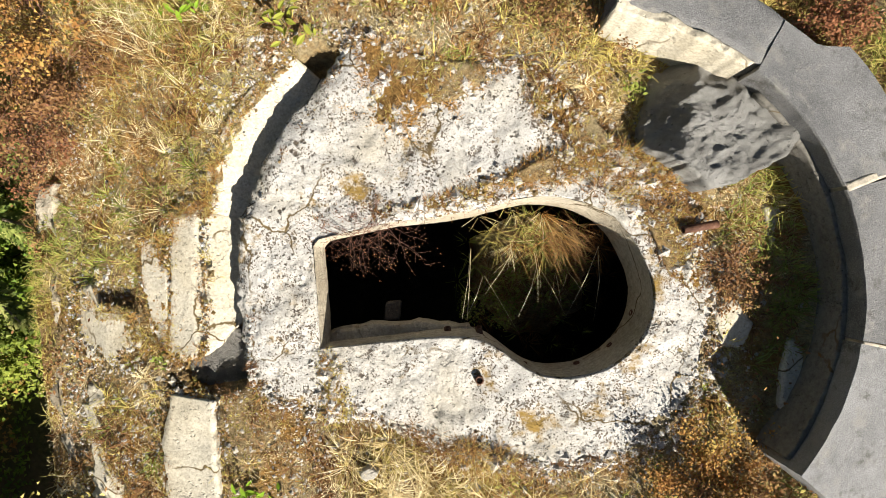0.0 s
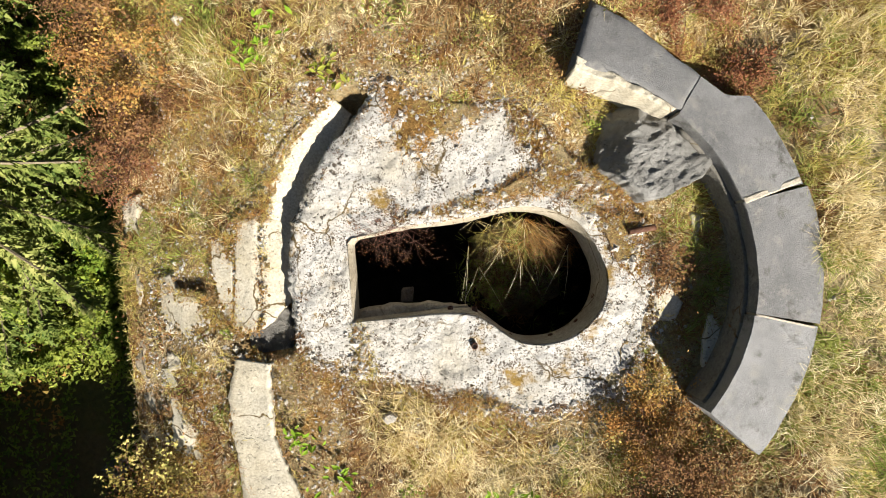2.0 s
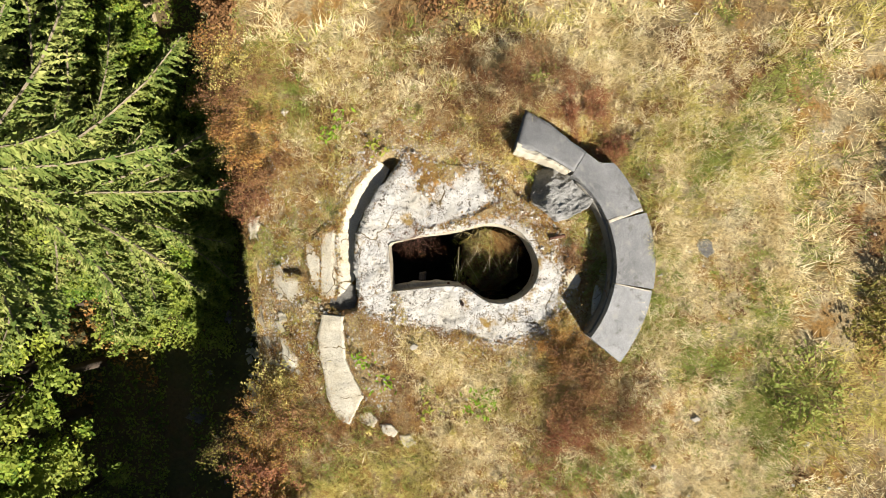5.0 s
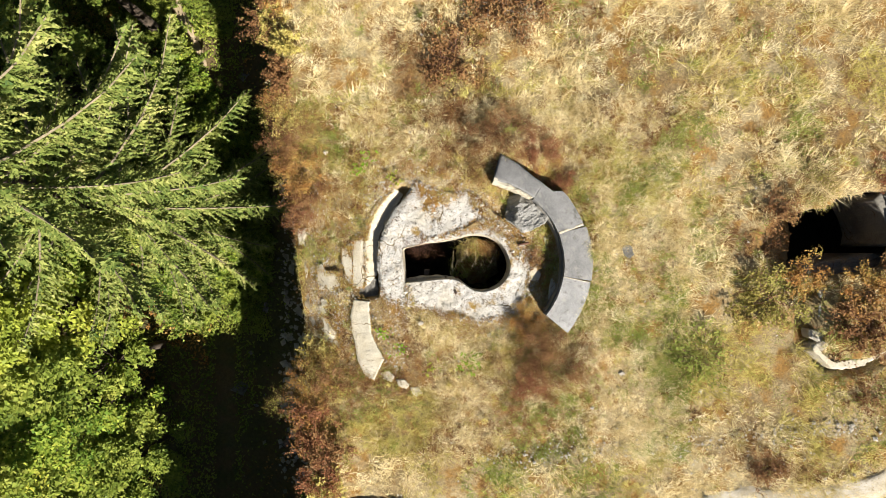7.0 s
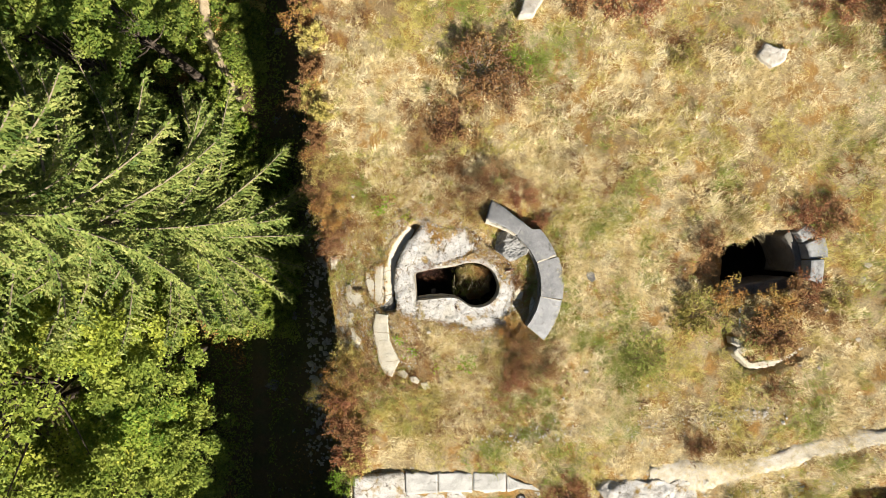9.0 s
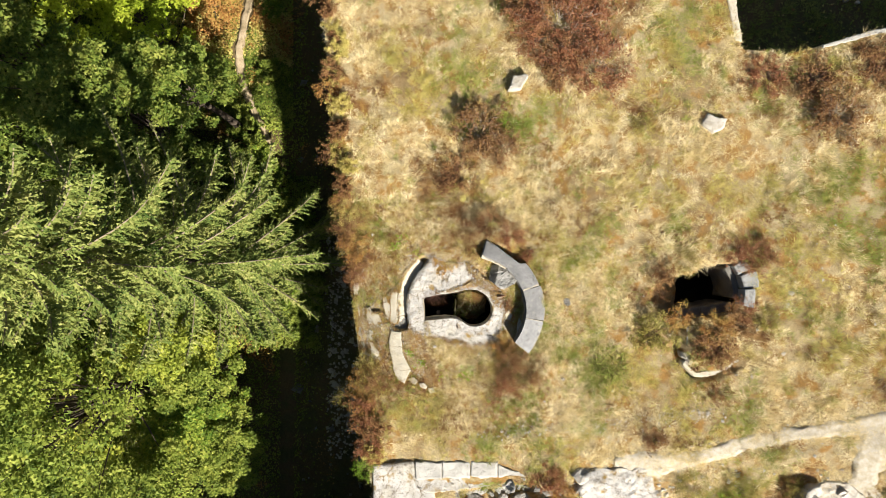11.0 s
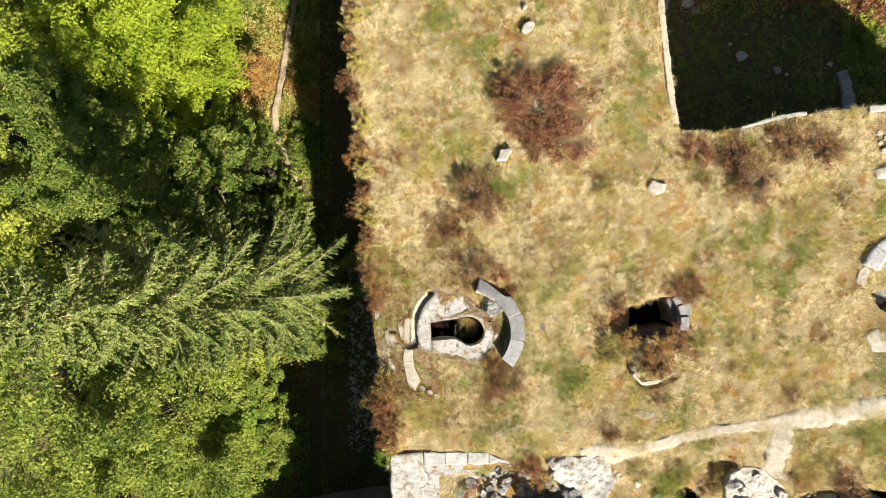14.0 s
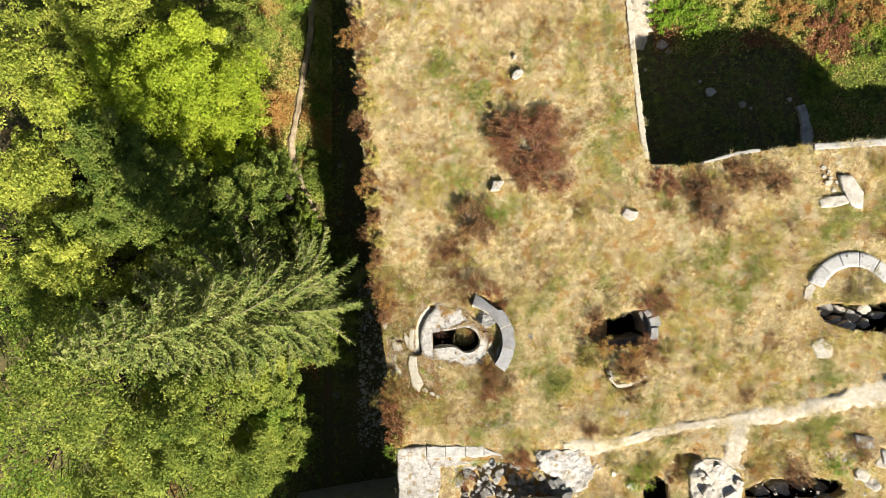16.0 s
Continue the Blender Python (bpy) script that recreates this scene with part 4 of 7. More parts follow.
# ---- the far ring at the eastern end of the roof ----
BLEACHED = make_asphaltic("bleached_cement", (0.36, 0.35, 0.32), (0.50, 0.485, 0.45))
far_ring = group_at("curved_parapet", 31.6, 3.0, 2.5, "pale grey curved cement parapet in segments round a broken pit", "parapet")
for a0, a1, k in ((30, 56, 0), (57, 83, 1), (84, 108, 2), (109, 133, 3), (134, 158, 4)):
    strip("segment", arc(31.6, 3.0, 2.62, a0, a1), arc(31.6, 3.0, 3.75, a0, a1), lambda x, y: 3.2 - 0.1 * np.hypot(x - 31.6, y - 3) + 0.26, 0.9, BLEACHED, far_ring, seed=100 + k, jag=0.02, m=6)
lump("segment", [(28.3, 4.3), (28.75, 4.0), (28.4, 3.5), (28.25, 2.95), (27.7, 2.85), (27.75, 3.4), (27.9, 4.0)], lambda x, y: 2.95 + 0 * x, 0.8, PALE, None, "broken pale end", seed=107, rough=0.06)
ob = [o for o in scene.objects if o.name.startswith("segment") and o.parent is None][0]
for v in ob.data.vertices:
    v.co -= far_ring.location
ob.parent = far_ring


def stone(poly, z, depth, material, label, seed, rough=0.08, tilt=0.0, name="boulder", category="boulder"):
    cx = sum(p[0] for p in poly) / len(poly)
    ob = lump(name, poly, lambda a, b: z + tilt * (a - cx), depth, material, None, rough=rough, seed=seed, n=48, steps=7, edge=0.1, jag=0.05)
    return tagged(ob, label, category)


stone([(28.25, -0.5), (29.1, 0.05), (29.7, -0.4), (30.1, -0.95), (29.8, -1.6), (28.8, -1.6)], 3.0, 0.9, PALE, "large pale broken concrete block on dry grass", 110)
stone([(30.15, -1.2), (30.6, -1.35), (31.6, -1.95), (31.5, -2.5), (30.8, -2.55)], 2.9, 0.8, RING, "dark grey broken parapet block on dry grass", 111)
stone([(30.9, 1.0), (31.7, 1.3), (32.4, 0.9), (32.1, 0.3), (31.2, 0.35)], 2.3, 1.5, PALE, "pale broken concrete lump beside the pit", 112)
stone([(31.6, -0.1), (32.3, 0.1), (32.5, -0.6), (31.8, -0.8)], 2.8, 0.9, PALE, "pale broken concrete lump beside the pit", 113)
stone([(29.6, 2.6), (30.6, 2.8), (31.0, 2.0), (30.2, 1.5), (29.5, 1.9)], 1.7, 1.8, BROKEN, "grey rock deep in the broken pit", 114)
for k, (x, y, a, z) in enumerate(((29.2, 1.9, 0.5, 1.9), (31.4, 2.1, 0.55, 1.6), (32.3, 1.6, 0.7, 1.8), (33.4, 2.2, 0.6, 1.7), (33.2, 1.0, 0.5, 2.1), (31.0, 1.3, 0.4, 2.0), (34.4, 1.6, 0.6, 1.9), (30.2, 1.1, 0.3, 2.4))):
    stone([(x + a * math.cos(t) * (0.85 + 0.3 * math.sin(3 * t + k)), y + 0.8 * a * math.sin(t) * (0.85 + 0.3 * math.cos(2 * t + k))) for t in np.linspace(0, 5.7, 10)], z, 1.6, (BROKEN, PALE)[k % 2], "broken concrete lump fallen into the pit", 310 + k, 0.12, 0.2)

# loose boulders on the roof and in the court
BOLD = [((3.75, 12.2), 0.7, 0.44, 50, PALE, 1.52), ((4.3, 13.6), 0.12, 0.1, 0, PALE, 0.9), ((5.4, 21.2), 0.5, 0.42, 20, PALE, 1.62), ((5.2, 22.6), 0.2, 0.2, 20, PALE, 1.6),
        ((14.3, 9.8), 0.9, 0.5, -12, PALE, 2.12), ((6.41, 0.0), 0.28, 0.26, 0, ROCK, 1.6), ((7.77, 2.93), 0.14, 0.11, 10, PALE, 1.5), ((6.22, -4.3), 0.11, 0.09, 10, PALE, 1.5),
        ((-0.9, -2.63), 0.11, 0.1, 10, PALE, 0.66), ((1.6, -3.05), 0.1, 0.09, 30, PALE, 0.78), ((-0.3, 3.6), 0.16, 0.07, 10, PALE, 0.68)]
for k, ((x, y), a, b, t, m, z) in enumerate(BOLD):
    t = radians(t)
    poly = []
    for i in range(9):
        q = 2 * math.pi * i / 9
        ex, ey = a * math.cos(q) * (0.85 + 0.25 * math.sin(5 * i + k)), b * math.sin(q) * (0.85 + 0.25 * math.cos(3 * i + k))
        poly.append((x + ex * math.cos(t) - ey * math.sin(t), y + ex * math.sin(t) + ey * math.cos(t)))
    stone(poly, z, 0.7 if a > 0.25 else 0.3, m, "pale weathered limestone boulder in dry grass" if m is PALE else "grey limestone boulder in dry grass", 120 + k, 0.05 * min(1, a * 2), 0.15)
for k, (x, y, a) in enumerate(((28.7, 21.1, 0.42), (25.5, 22.3, 0.6), (20.7, 26.9, 0.65), (21.4, 26.3, 0.35), (29.6, 20.8, 0.2), (24.6, 23.4, 0.2), (33.3, 21.6, 0.3), (19.2, 24.5, 0.2))):
    stone([(x + a * math.cos(t) * (0.8 + 0.3 * math.sin(3 * t + k)), y + 0.75 * a * math.sin(t)) for t in np.linspace(0, 5.7, 9)], float(ground_z(x, y)) + 0.35 * a + 0.1, 0.8, PALE, "pale stone on the shaded court floor", 140 + k, 0.06)
strip("low_wall", [(33.9, 20.9), (34.3, 19.0), (34.4, 16.6)], [(34.6, 21.1), (35.3, 19.0), (35.5, 16.5)], lambda x, y: -7.95 + 0.1 * wave(x, y, 6, 1), 0.9, SLAB, None, seed=150, jag=0.15)
tagged(bpy.data.objects["low_wall"], "pale low ruined wall on the court floor", "wall")
coping = strip("coping", [(13.6, 30), (14.1, 27), (14.5, 22.5), (15.1, 17.1), (15.55, 14.3)], [(14.2, 30), (14.55, 27), (14.95, 22.5), (15.55, 17.1), (15.95, 14.3)], lambda x, y: roof_z(x, y, False) + 0.1, 0.5, CREAM, None, seed=151, jag=0.06, m=6, step=0.07, edge=0.03)
tagged(coping, "worn pale concrete coping along the court edge", "coping", kind="structure")
coping = strip("coping", [(20.2, 14.0), (22.9, 14.75), (24.5, 14.95)], [(20.2, 13.85), (22.9, 14.5), (24.5, 14.72)], lambda x, y: roof_z(x, y, False) + 0.08, 0.5, SLAB, None, seed=152, jag=0.05, m=5, step=0.07)
tagged(coping, "worn grey concrete coping along the court edge", "coping", kind="structure")
coping = strip("coping", [(28.6, 15.25), (32, 15.5), (36, 15.85)], [(28.6, 14.8), (32, 15.0), (36, 15.2)], lambda x, y: roof_z(x, y, False) + 0.08, 0.5, SLAB, None, seed=153, jag=0.06, m=5, step=0.07)
tagged(coping, "worn grey concrete coping along the court edge", "coping", kind="structure")
stone([(29.0, 10.2), (30.2, 10.3), (31.3, 10.6), (30.9, 11.2), (29.7, 11.15), (28.9, 10.9)], 3.15, 0.8, PALE, "white broken concrete slab near the court edge", 155)
stone([(30.4, 12.75), (31.4, 12.8), (32.3, 11.4), (32.2, 10.2), (31.4, 10.3), (30.7, 11.7)], 3.25, 0.8, PALE, "white broken concrete slab near the court edge", 156)
for k in range(14):
    x, y, a = 29.3 + 2.2 * rng.random(), 11.6 + 2.2 * rng.random(), 0.1 + 0.16 * rng.random()
    stone([(x + a * math.cos(t), y + a * math.sin(t) * 0.8) for t in np.linspace(0, 5.5, 7)], 3.0, 0.4, PALE, "small pale rubble stone near the court edge", 160 + k, 0.04, name="stone", category="stone")

# ---- the ruined southern edge ----
def slab_z(x, y):
    return 0.58 + 0.075 * x + 0.10 * (y + 9.2)


edge_row = group_at("slab_row", 1.0, -9.8, 0.8, "row of pale concrete edge slabs on the ruined front", "concrete slabs")
lump("lower_course", [(-2.1, -9.9), (0.5, -9.8), (2.6, -9.7), (4.2, -9.85), (4.1, -10.3), (2.4, -10.6), (0.6, -10.85), (-1.0, -11.1), (-2.2, -11.0)], lambda x, y: 0.30 + 0.075 * x, 1.6, WHITE, edge_row, "lower course of crumbling white concrete", rough=0.05, seed=186, n=160, steps=16, edge=0.1, jag=0.05)
for v in bpy.data.objects["lower_course"].data.vertices:
    v.co -= edge_row.location
for x1, x2, ya, yb in ((-2.0, -0.5, -9.22, -10.25), (-0.46, 1.12, -9.15, -10.15), (1.16, 2.66, -9.13, -10.05), (2.7, 4.25, -9.3, -9.95)):
    strip("slab", [(x1, ya), (x2, ya - (0.5 if x1 > 2.6 else 0.0))], [(x1, yb), (x2, yb + (0.05 if x1 > 2.6 else 0.08))], slab_z, 1.2, SLAB, edge_row, seed=int(180 + 3 * x1), jag=0.09, m=10, rough=0.05, step=0.08)
block = lump("concrete_block", [(-4.45, -9.55), (-3.2, -9.35), (-2.05, -9.3), (-2.0, -10.7), (-0.9, -10.9), (-0.85, -12.3), (-1.1, -13.6), (-1.4, -15.5), (-4.2, -15.5), (-4.35, -13)], lambda x, y: 0.36 + 0.1 * (y + 9.2) * (y > -11) - 0.18 * (y <= -11), 2.2, WHITE, None, rough=0.06, seed=190, n=120, steps=18, edge=0.1)
tagged(block, "big white weathered concrete block with dark stains", "concrete block")
rubble = lump("concrete_mass", [(6.95, -9.8), (7.6, -9.4), (9.4, -9.2), (11.3, -9.3), (12.6, -8.95), (12.2, -9.8), (11.7, -10.8), (11.2, -12.0), (10.3, -13.2), (9.6, -13), (8.6, -11.8), (7.1, -10.8)], lambda x, y: 1.36 + 0.05 * (y + 9.4) + 0.12 * wave(x, y, 66, 0.9) + 0.08 * wave(x, y, 67, 3.0), 2.4, WHITE, None, rough=0.08, seed=191, n=200, steps=30, edge=0.12, jag=0.1)
tagged(rubble, "shattered white concrete mass at the ruined edge", "concrete mass")
spur_mass = lump("concrete_mass", [(19.4, -10.3), (20.4, -9.7), (21.6, -9.8), (23.0, -10.9), (23.3, -12.2), (23.2, -14), (19.5, -14), (19.2, -11.8)], lambda x, y: 2.08 + 0.05 * (y + 10) + 0.07 * (x - 21) + 0.12 * wave(x, y, 68, 1.6) + 0.08 * np.abs(wave(x, y, 69, 4.0)), 2.2, PALE, None, rough=0.08, seed=192, n=160, steps=30, edge=0.15)
tagged(spur_mass, "pale broken masonry steps below the footpath", "concrete mass")
rr = np.random.default_rng(23)
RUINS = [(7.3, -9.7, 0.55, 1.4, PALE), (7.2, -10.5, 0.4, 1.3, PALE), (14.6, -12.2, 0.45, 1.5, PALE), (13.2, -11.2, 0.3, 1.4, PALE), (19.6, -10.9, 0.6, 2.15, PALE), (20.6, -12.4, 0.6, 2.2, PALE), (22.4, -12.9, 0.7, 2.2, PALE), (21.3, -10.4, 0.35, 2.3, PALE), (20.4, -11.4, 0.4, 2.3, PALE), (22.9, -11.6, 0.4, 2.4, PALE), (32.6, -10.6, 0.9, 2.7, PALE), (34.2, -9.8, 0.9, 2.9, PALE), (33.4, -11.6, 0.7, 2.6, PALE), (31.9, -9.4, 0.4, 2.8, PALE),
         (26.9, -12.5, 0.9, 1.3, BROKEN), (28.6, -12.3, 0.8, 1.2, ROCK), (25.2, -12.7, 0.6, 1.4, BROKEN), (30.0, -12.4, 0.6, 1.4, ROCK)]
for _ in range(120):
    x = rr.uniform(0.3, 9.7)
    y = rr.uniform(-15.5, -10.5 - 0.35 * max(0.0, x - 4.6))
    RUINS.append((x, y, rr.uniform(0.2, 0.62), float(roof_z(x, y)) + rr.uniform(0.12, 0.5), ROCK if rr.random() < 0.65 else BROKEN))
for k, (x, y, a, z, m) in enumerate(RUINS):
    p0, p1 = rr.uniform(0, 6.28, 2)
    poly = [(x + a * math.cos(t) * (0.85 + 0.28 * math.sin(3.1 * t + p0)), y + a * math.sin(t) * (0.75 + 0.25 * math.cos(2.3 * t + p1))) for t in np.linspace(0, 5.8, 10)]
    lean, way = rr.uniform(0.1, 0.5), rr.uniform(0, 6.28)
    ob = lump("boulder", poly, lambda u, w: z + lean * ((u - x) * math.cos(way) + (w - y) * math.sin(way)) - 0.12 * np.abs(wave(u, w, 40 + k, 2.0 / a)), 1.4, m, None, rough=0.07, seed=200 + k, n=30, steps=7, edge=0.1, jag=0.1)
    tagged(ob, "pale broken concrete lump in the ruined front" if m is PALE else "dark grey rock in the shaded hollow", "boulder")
for k, (x1, y1, x2, y2, z) in enumerate(((24.2, -13.4, 26.0, -14.3, 2.3), (30.0, -13.0, 31.8, -14.2, 2.4), (26.2, -14.0, 29.8, -14.8, 1.6), (17.9, -13.7, 20.0, -14.6, 1.5), (5.9, -14.0, 9.6, -15, 0.4))):
    b = strip("broken_slab", [(x1, y1), (x2, y1 + 0.1)], [(x1 + 0.1, y2), (x2, y2)], lambda x, y, z=z: z + 0.1 * (x - x1), 1.4, SLAB, None, seed=230 + k, jag=0.08, m=6)
    tagged(b, "pale broken concrete slab at the ruined front", "concrete slab")
for k, (x, y, w, h) in enumerate(((31.7, -7.6, 1.5, 1.1), (33.8, -8.8, 1.2, 1.2))):
    b = strip("cover_slab", [(x, y), (x + w, y - 0.3)], [(x + 0.2, y - h), (x + w, y - h)], lambda a, c: 3.0 + 0 * a, 0.4, SLAB, None, seed=240 + k, jag=0.04, m=5)
    tagged(b, "pale square concrete cover slab in grass", "concrete slab")

# thin soil and moss that has crept over the white concrete
SOILED = [[(-1.0, 2.45), (-0.4, 2.25), (0.3, 2.15), (0.5, 1.95), (0.1, 1.75), (-0.3, 1.7), (-0.55, 1.4), (-0.85, 1.5), (-0.95, 1.9)], [(0.9, 2.15), (1.3, 1.9), (1.6, 1.6), (1.9, 1.2), (1.5, 1.2), (1.15, 1.45), (0.95, 1.75)],
          [(1.5, 1.25), (2.3, 1.1), (2.6, 0.7), (2.2, 0.72), (1.7, 0.85)], [(-1.45, -1.22), (-1.25, -1.3), (-1.2, -1.95), (-1.42, -2.0)], [(2.55, 0.5), (2.85, 0.4), (2.85, -0.4), (2.6, -0.3)],
          [(0.2, -2.2), (0.8, -2.45), (0.7, -2.6), (0.0, -2.45)], [(-0.8, 0.42), (0.1, 0.5), (0.6, 0.62), (0.5, 0.75), (-0.2, 0.6)],
          [(1.62, 0.74), (2.2, 0.66), (2.72, 0.25), (2.72, -0.3), (2.5, -0.25), (2.34, 0.22), (1.95, 0.58)], [(0.6, 0.78), (1.3, 0.80), (1.9, 0.98), (1.5, 1.18), (1.0, 1.02)]]
for k, poly in enumerate(SOILED):
    lump("soil_crust", poly, lambda x, y: collar_z(x, y) + 0.03, 0.12, SOIL, None, rough=0.035, seed=250 + k, n=80, edge=0.06, steps=10, jag=0.09)
for ob in [o for o in scene.objects if o.name.startswith("soil_crust")]:
    for vert in ob.data.vertices:
        vert.co -= well.location
    ob.parent = well
    ob["label"] = "thin brown soil and moss crust"

for k, poly in enumerate(([(3.02, -0.58), (3.25, -0.5), (3.48, -0.8), (3.38, -1.1), (3.08, -1.08)], [(3.55, 0.55), (3.75, 0.5), (3.8, 0.1), (3.65, 0.0)], [(3.82, -0.95), (3.98, -1.0), (4.02, -1.4), (3.92, -1.7), (3.72, -1.78), (3.74, -1.3)])):
    stone(poly, float(roof_z(poly[0][0], poly[0][1])) + 0.04, 0.25, CREAM, "flat pale concrete fragment inside the parapet", 270 + k, 0.04, 0.0, "concrete_fragment", "concrete fragment")
# bolt sockets in the round wall of the well
for a in (-20, -48, -75, 8, 30):
    x, y = 1.36 + 0.98 * math.cos(radians(a)), -0.42 + 0.98 * math.sin(radians(a))
    pipe("bolt_socket", (x, y, 0.3), (x + 0.08 * math.cos(radians(a)), y + 0.08 * math.sin(radians(a)), 0.3), 0.04, RUST, "rusty bolt socket in the round well wall", "socket")

for ob in [o for o in scene.objects if o.name.startswith("stone") and "label" not in o]:
    tagged(ob, "pale limestone rubble stone beside the overgrown pit", "stone")


# ---- trees ----
def leaf_dir(c, t, size, r, tilt=0.45, width=0.3):
    """Pointed leaves or needle tufts at c that point along t."""
    n = len(c)
    t = t / (np.linalg.norm(t, axis=1)[:, None] + 1e-9)
    up = r.normal(size=(n, 3)) * tilt
    up[:, 2] += 1
    s = np.cross(t, up)
    s /= np.linalg.norm(s, axis=1)[:, None] + 1e-9
    L = (size * r.uniform(0.7, 1.3, n))[:, None]
    v = np.stack([c - t * L * 0.45 + s * L * width, c + t * L * 0.6, c - t * L * 0.45 - s * L * width], 1).reshape(-1, 3)
    return v, np.arange(n * 3).reshape(-1, 3)


def spruce(x, y, zb, zt, reach, label):
    """A tall spruce: whorls of long boughs that dip and rise again, each a comb of drooping needle sprays."""
    r = np.random.default_rng(71)
    H = zt - zb
    tree = group_at("spruce_tree", x, y, zb, label, "tree")
    lean_x, lean_y = -1.6, 1.7

    def axis(h):
        return lean_x * h / H, lean_y * (h / H - 1)
    paths = [[(axis(H * f)[0] + 0.06 * math.sin(3 * f), axis(H * f)[1], H * f, 0.42 * (1 - f) + 0.02) for f in np.linspace(0, 1, 14)]]
    C, T, S = [], [], []
    h = 3.2
    while h < H - 0.25:
        f = (h - 3.2) / (H - 3.2)
        turn = r.uniform(0, 6.28)
        L0 = reach * (1 - f ** 1.5) * (0.85 + 0.15 * min(1, f * 6)) + 0.22
        ox, oy = axis(h)
        for k in range(6):
            a = turn + k * 1.0472 + r.uniform(-0.2, 0.2)
            L = L0 * r.choice([r.uniform(0.4, 0.65), r.uniform(0.85, 1.15)], p=[0.3, 0.7]) * (1.08 + 0.2 * math.sin(a))
            slope = -0.42 + 0.8 * f + r.uniform(-0.1, 0.1)
            u = np.linspace(0, 1, 9)
            rad = L * u
            z = h + L * (slope * u + 0.30 * u ** 3)
            bend = 0.14 * L * u ** 2 * r.uniform(-1, 1)
            px, py = ox + np.cos(a) * rad - np.sin(a) * bend, oy + np.sin(a) * rad + np.cos(a) * bend
            paths.append([(px[i], py[i], z[i], 0.02 + 0.045 * (L / reach) * (1 - u[i])) for i in (0, 2, 4, 6, 8)])
            m = max(5, int(L / 0.145))
            for s in np.linspace(0.1, 1.0, m):
                bx, by, bz = np.interp(s, u, px), np.interp(s, u, py), np.interp(s, u, z)
                for side in (-1, 1, 0):
                    if r.random() < (0.15, 0.6)[side == 0]:
                        continue
                    l = (0.15 + min(0.75, 0.23 * L) * (1.05 - s) ** 0.5) * r.uniform(0.45, 1.35)
                    q = a + side * r.uniform(0.45, 1.15) + r.uniform(-0.15, 0.15)
                    sag = r.uniform(0.0, 0.9)
                    n = max(4, int(l / 0.034))
                    w = np.linspace(0.04, 1, n) * l
                    C.append(np.stack([bx + np.cos(q) * w, by + np.sin(q) * w, bz - sag * w - 0.5 * w ** 2 + r.normal(0, 0.02, n)], 1))
                    S.append((0.19 - 0.05 * f) * (1.15 - 0.6 * np.linspace(0, 1, n)))
                    T.append(np.tile([[math.cos(q), math.sin(q), -0.5 * sag]], (n, 1)))
        h += r.uniform(0.8, 1.15) * (1.0 - 0.35 * f)
    v, q = tubes(paths[:1], 10)
    from_np("trunk", v, q, BARK, tree, "grey-brown trunk", True)
    for path in paths[1:]:
        v, q = tubes([path], 4)
        from_np("bough", v, q, BOUGH, tree)
    C, T = np.concatenate(C), np.concatenate(T)
    T = T + r.normal(0, 0.4, T.shape)
    C = C + r.normal(0, 0.022, C.shape)
    v, q = leaf_dir(C, T, np.concatenate(S), r, 0.55, 0.34)
    from_np("crown", v, q, NEEDLE, tree, "yellowish green needle sprays")
    return tree


def broad_tree(x, y, top, radius, leaves, material, seed, label, leaf=0.175, name="broadleaf_tree"):
    """A tree with a forked trunk, limbs and a crown of many leafy clumps."""
    r = np.random.default_rng(seed)
    zb = float(ground_z(x, y))
    H = top - zb
    tree = group_at(name, x, y, zb, label, "tree")
    n = int(40 + radius * 26)
    d = r.normal(size=(n, 3))
    d /= np.linalg.norm(d, axis=1)[:, None]
    d[:, 2] = np.where(d[:, 2] < -0.35, -d[:, 2], d[:, 2])
    m = n // 4
    d[:m] = d[:m] * np.array([0.75, 0.75, 0]) + np.array([0, 0, 0.9])
    half = min(H * 0.49, radius * 2.9)
    c = d * r.uniform(0.5, 1.0, n)[:, None] ** 0.6 * np.array([radius, radius, half])
    c[:, :2] *= 1 + 0.22 * np.sin(3 * np.arctan2(c[:, 1], c[:, 0]) + seed)[:, None]
    c[:, 2] += H - half
    paths = [[(0.15 * math.sin(2 * f + seed), 0.15 * math.sin(3 * f), (H - half) * f, (0.02 * H) * (1 - 0.6 * f)) for f in np.linspace(0, 1, 6)]]
    for p in c[:: 3]:
        z0 = min((H - half) * r.uniform(0.7, 1.0), p[2] * 0.9)
        paths.append([(p[0] * f + 0.2 * math.sin(5 * f), p[1] * f, z0 + (p[2] - z0) * f ** 0.8, 0.003 * H * (1 - f) + 0.01) for f in (0, 0.3, 0.6, 0.85, 1.0)])
    v, q = tubes(paths, 5)
    from_np("trunk", v, q, BARK, tree, "", True)
    per = int(1.6 * leaves) // n
    size = r.uniform(0.55, 1.3, n) * radius * 0.12 + 0.22
    pts = r.normal(size=(n, per, 3))
    pts /= np.linalg.norm(pts, axis=2)[:, :, None]
    pts[:, :, 2] = np.abs(pts[:, :, 2]) - 0.2
    pts *= r.uniform(0.55, 1.12, (n, per, 1)) * size[:, None, None] * r.uniform(0.75, 1.35, (n, 1, 3)) * np.array([1, 1, 0.7])
    pts = (c[:, None] + pts).reshape(-1, 3)
    v, q = leaf_quads(pts, np.full(len(pts), leaf), r, 0.55, True)
    from_np("crown", v, q, material, tree)
    return tree


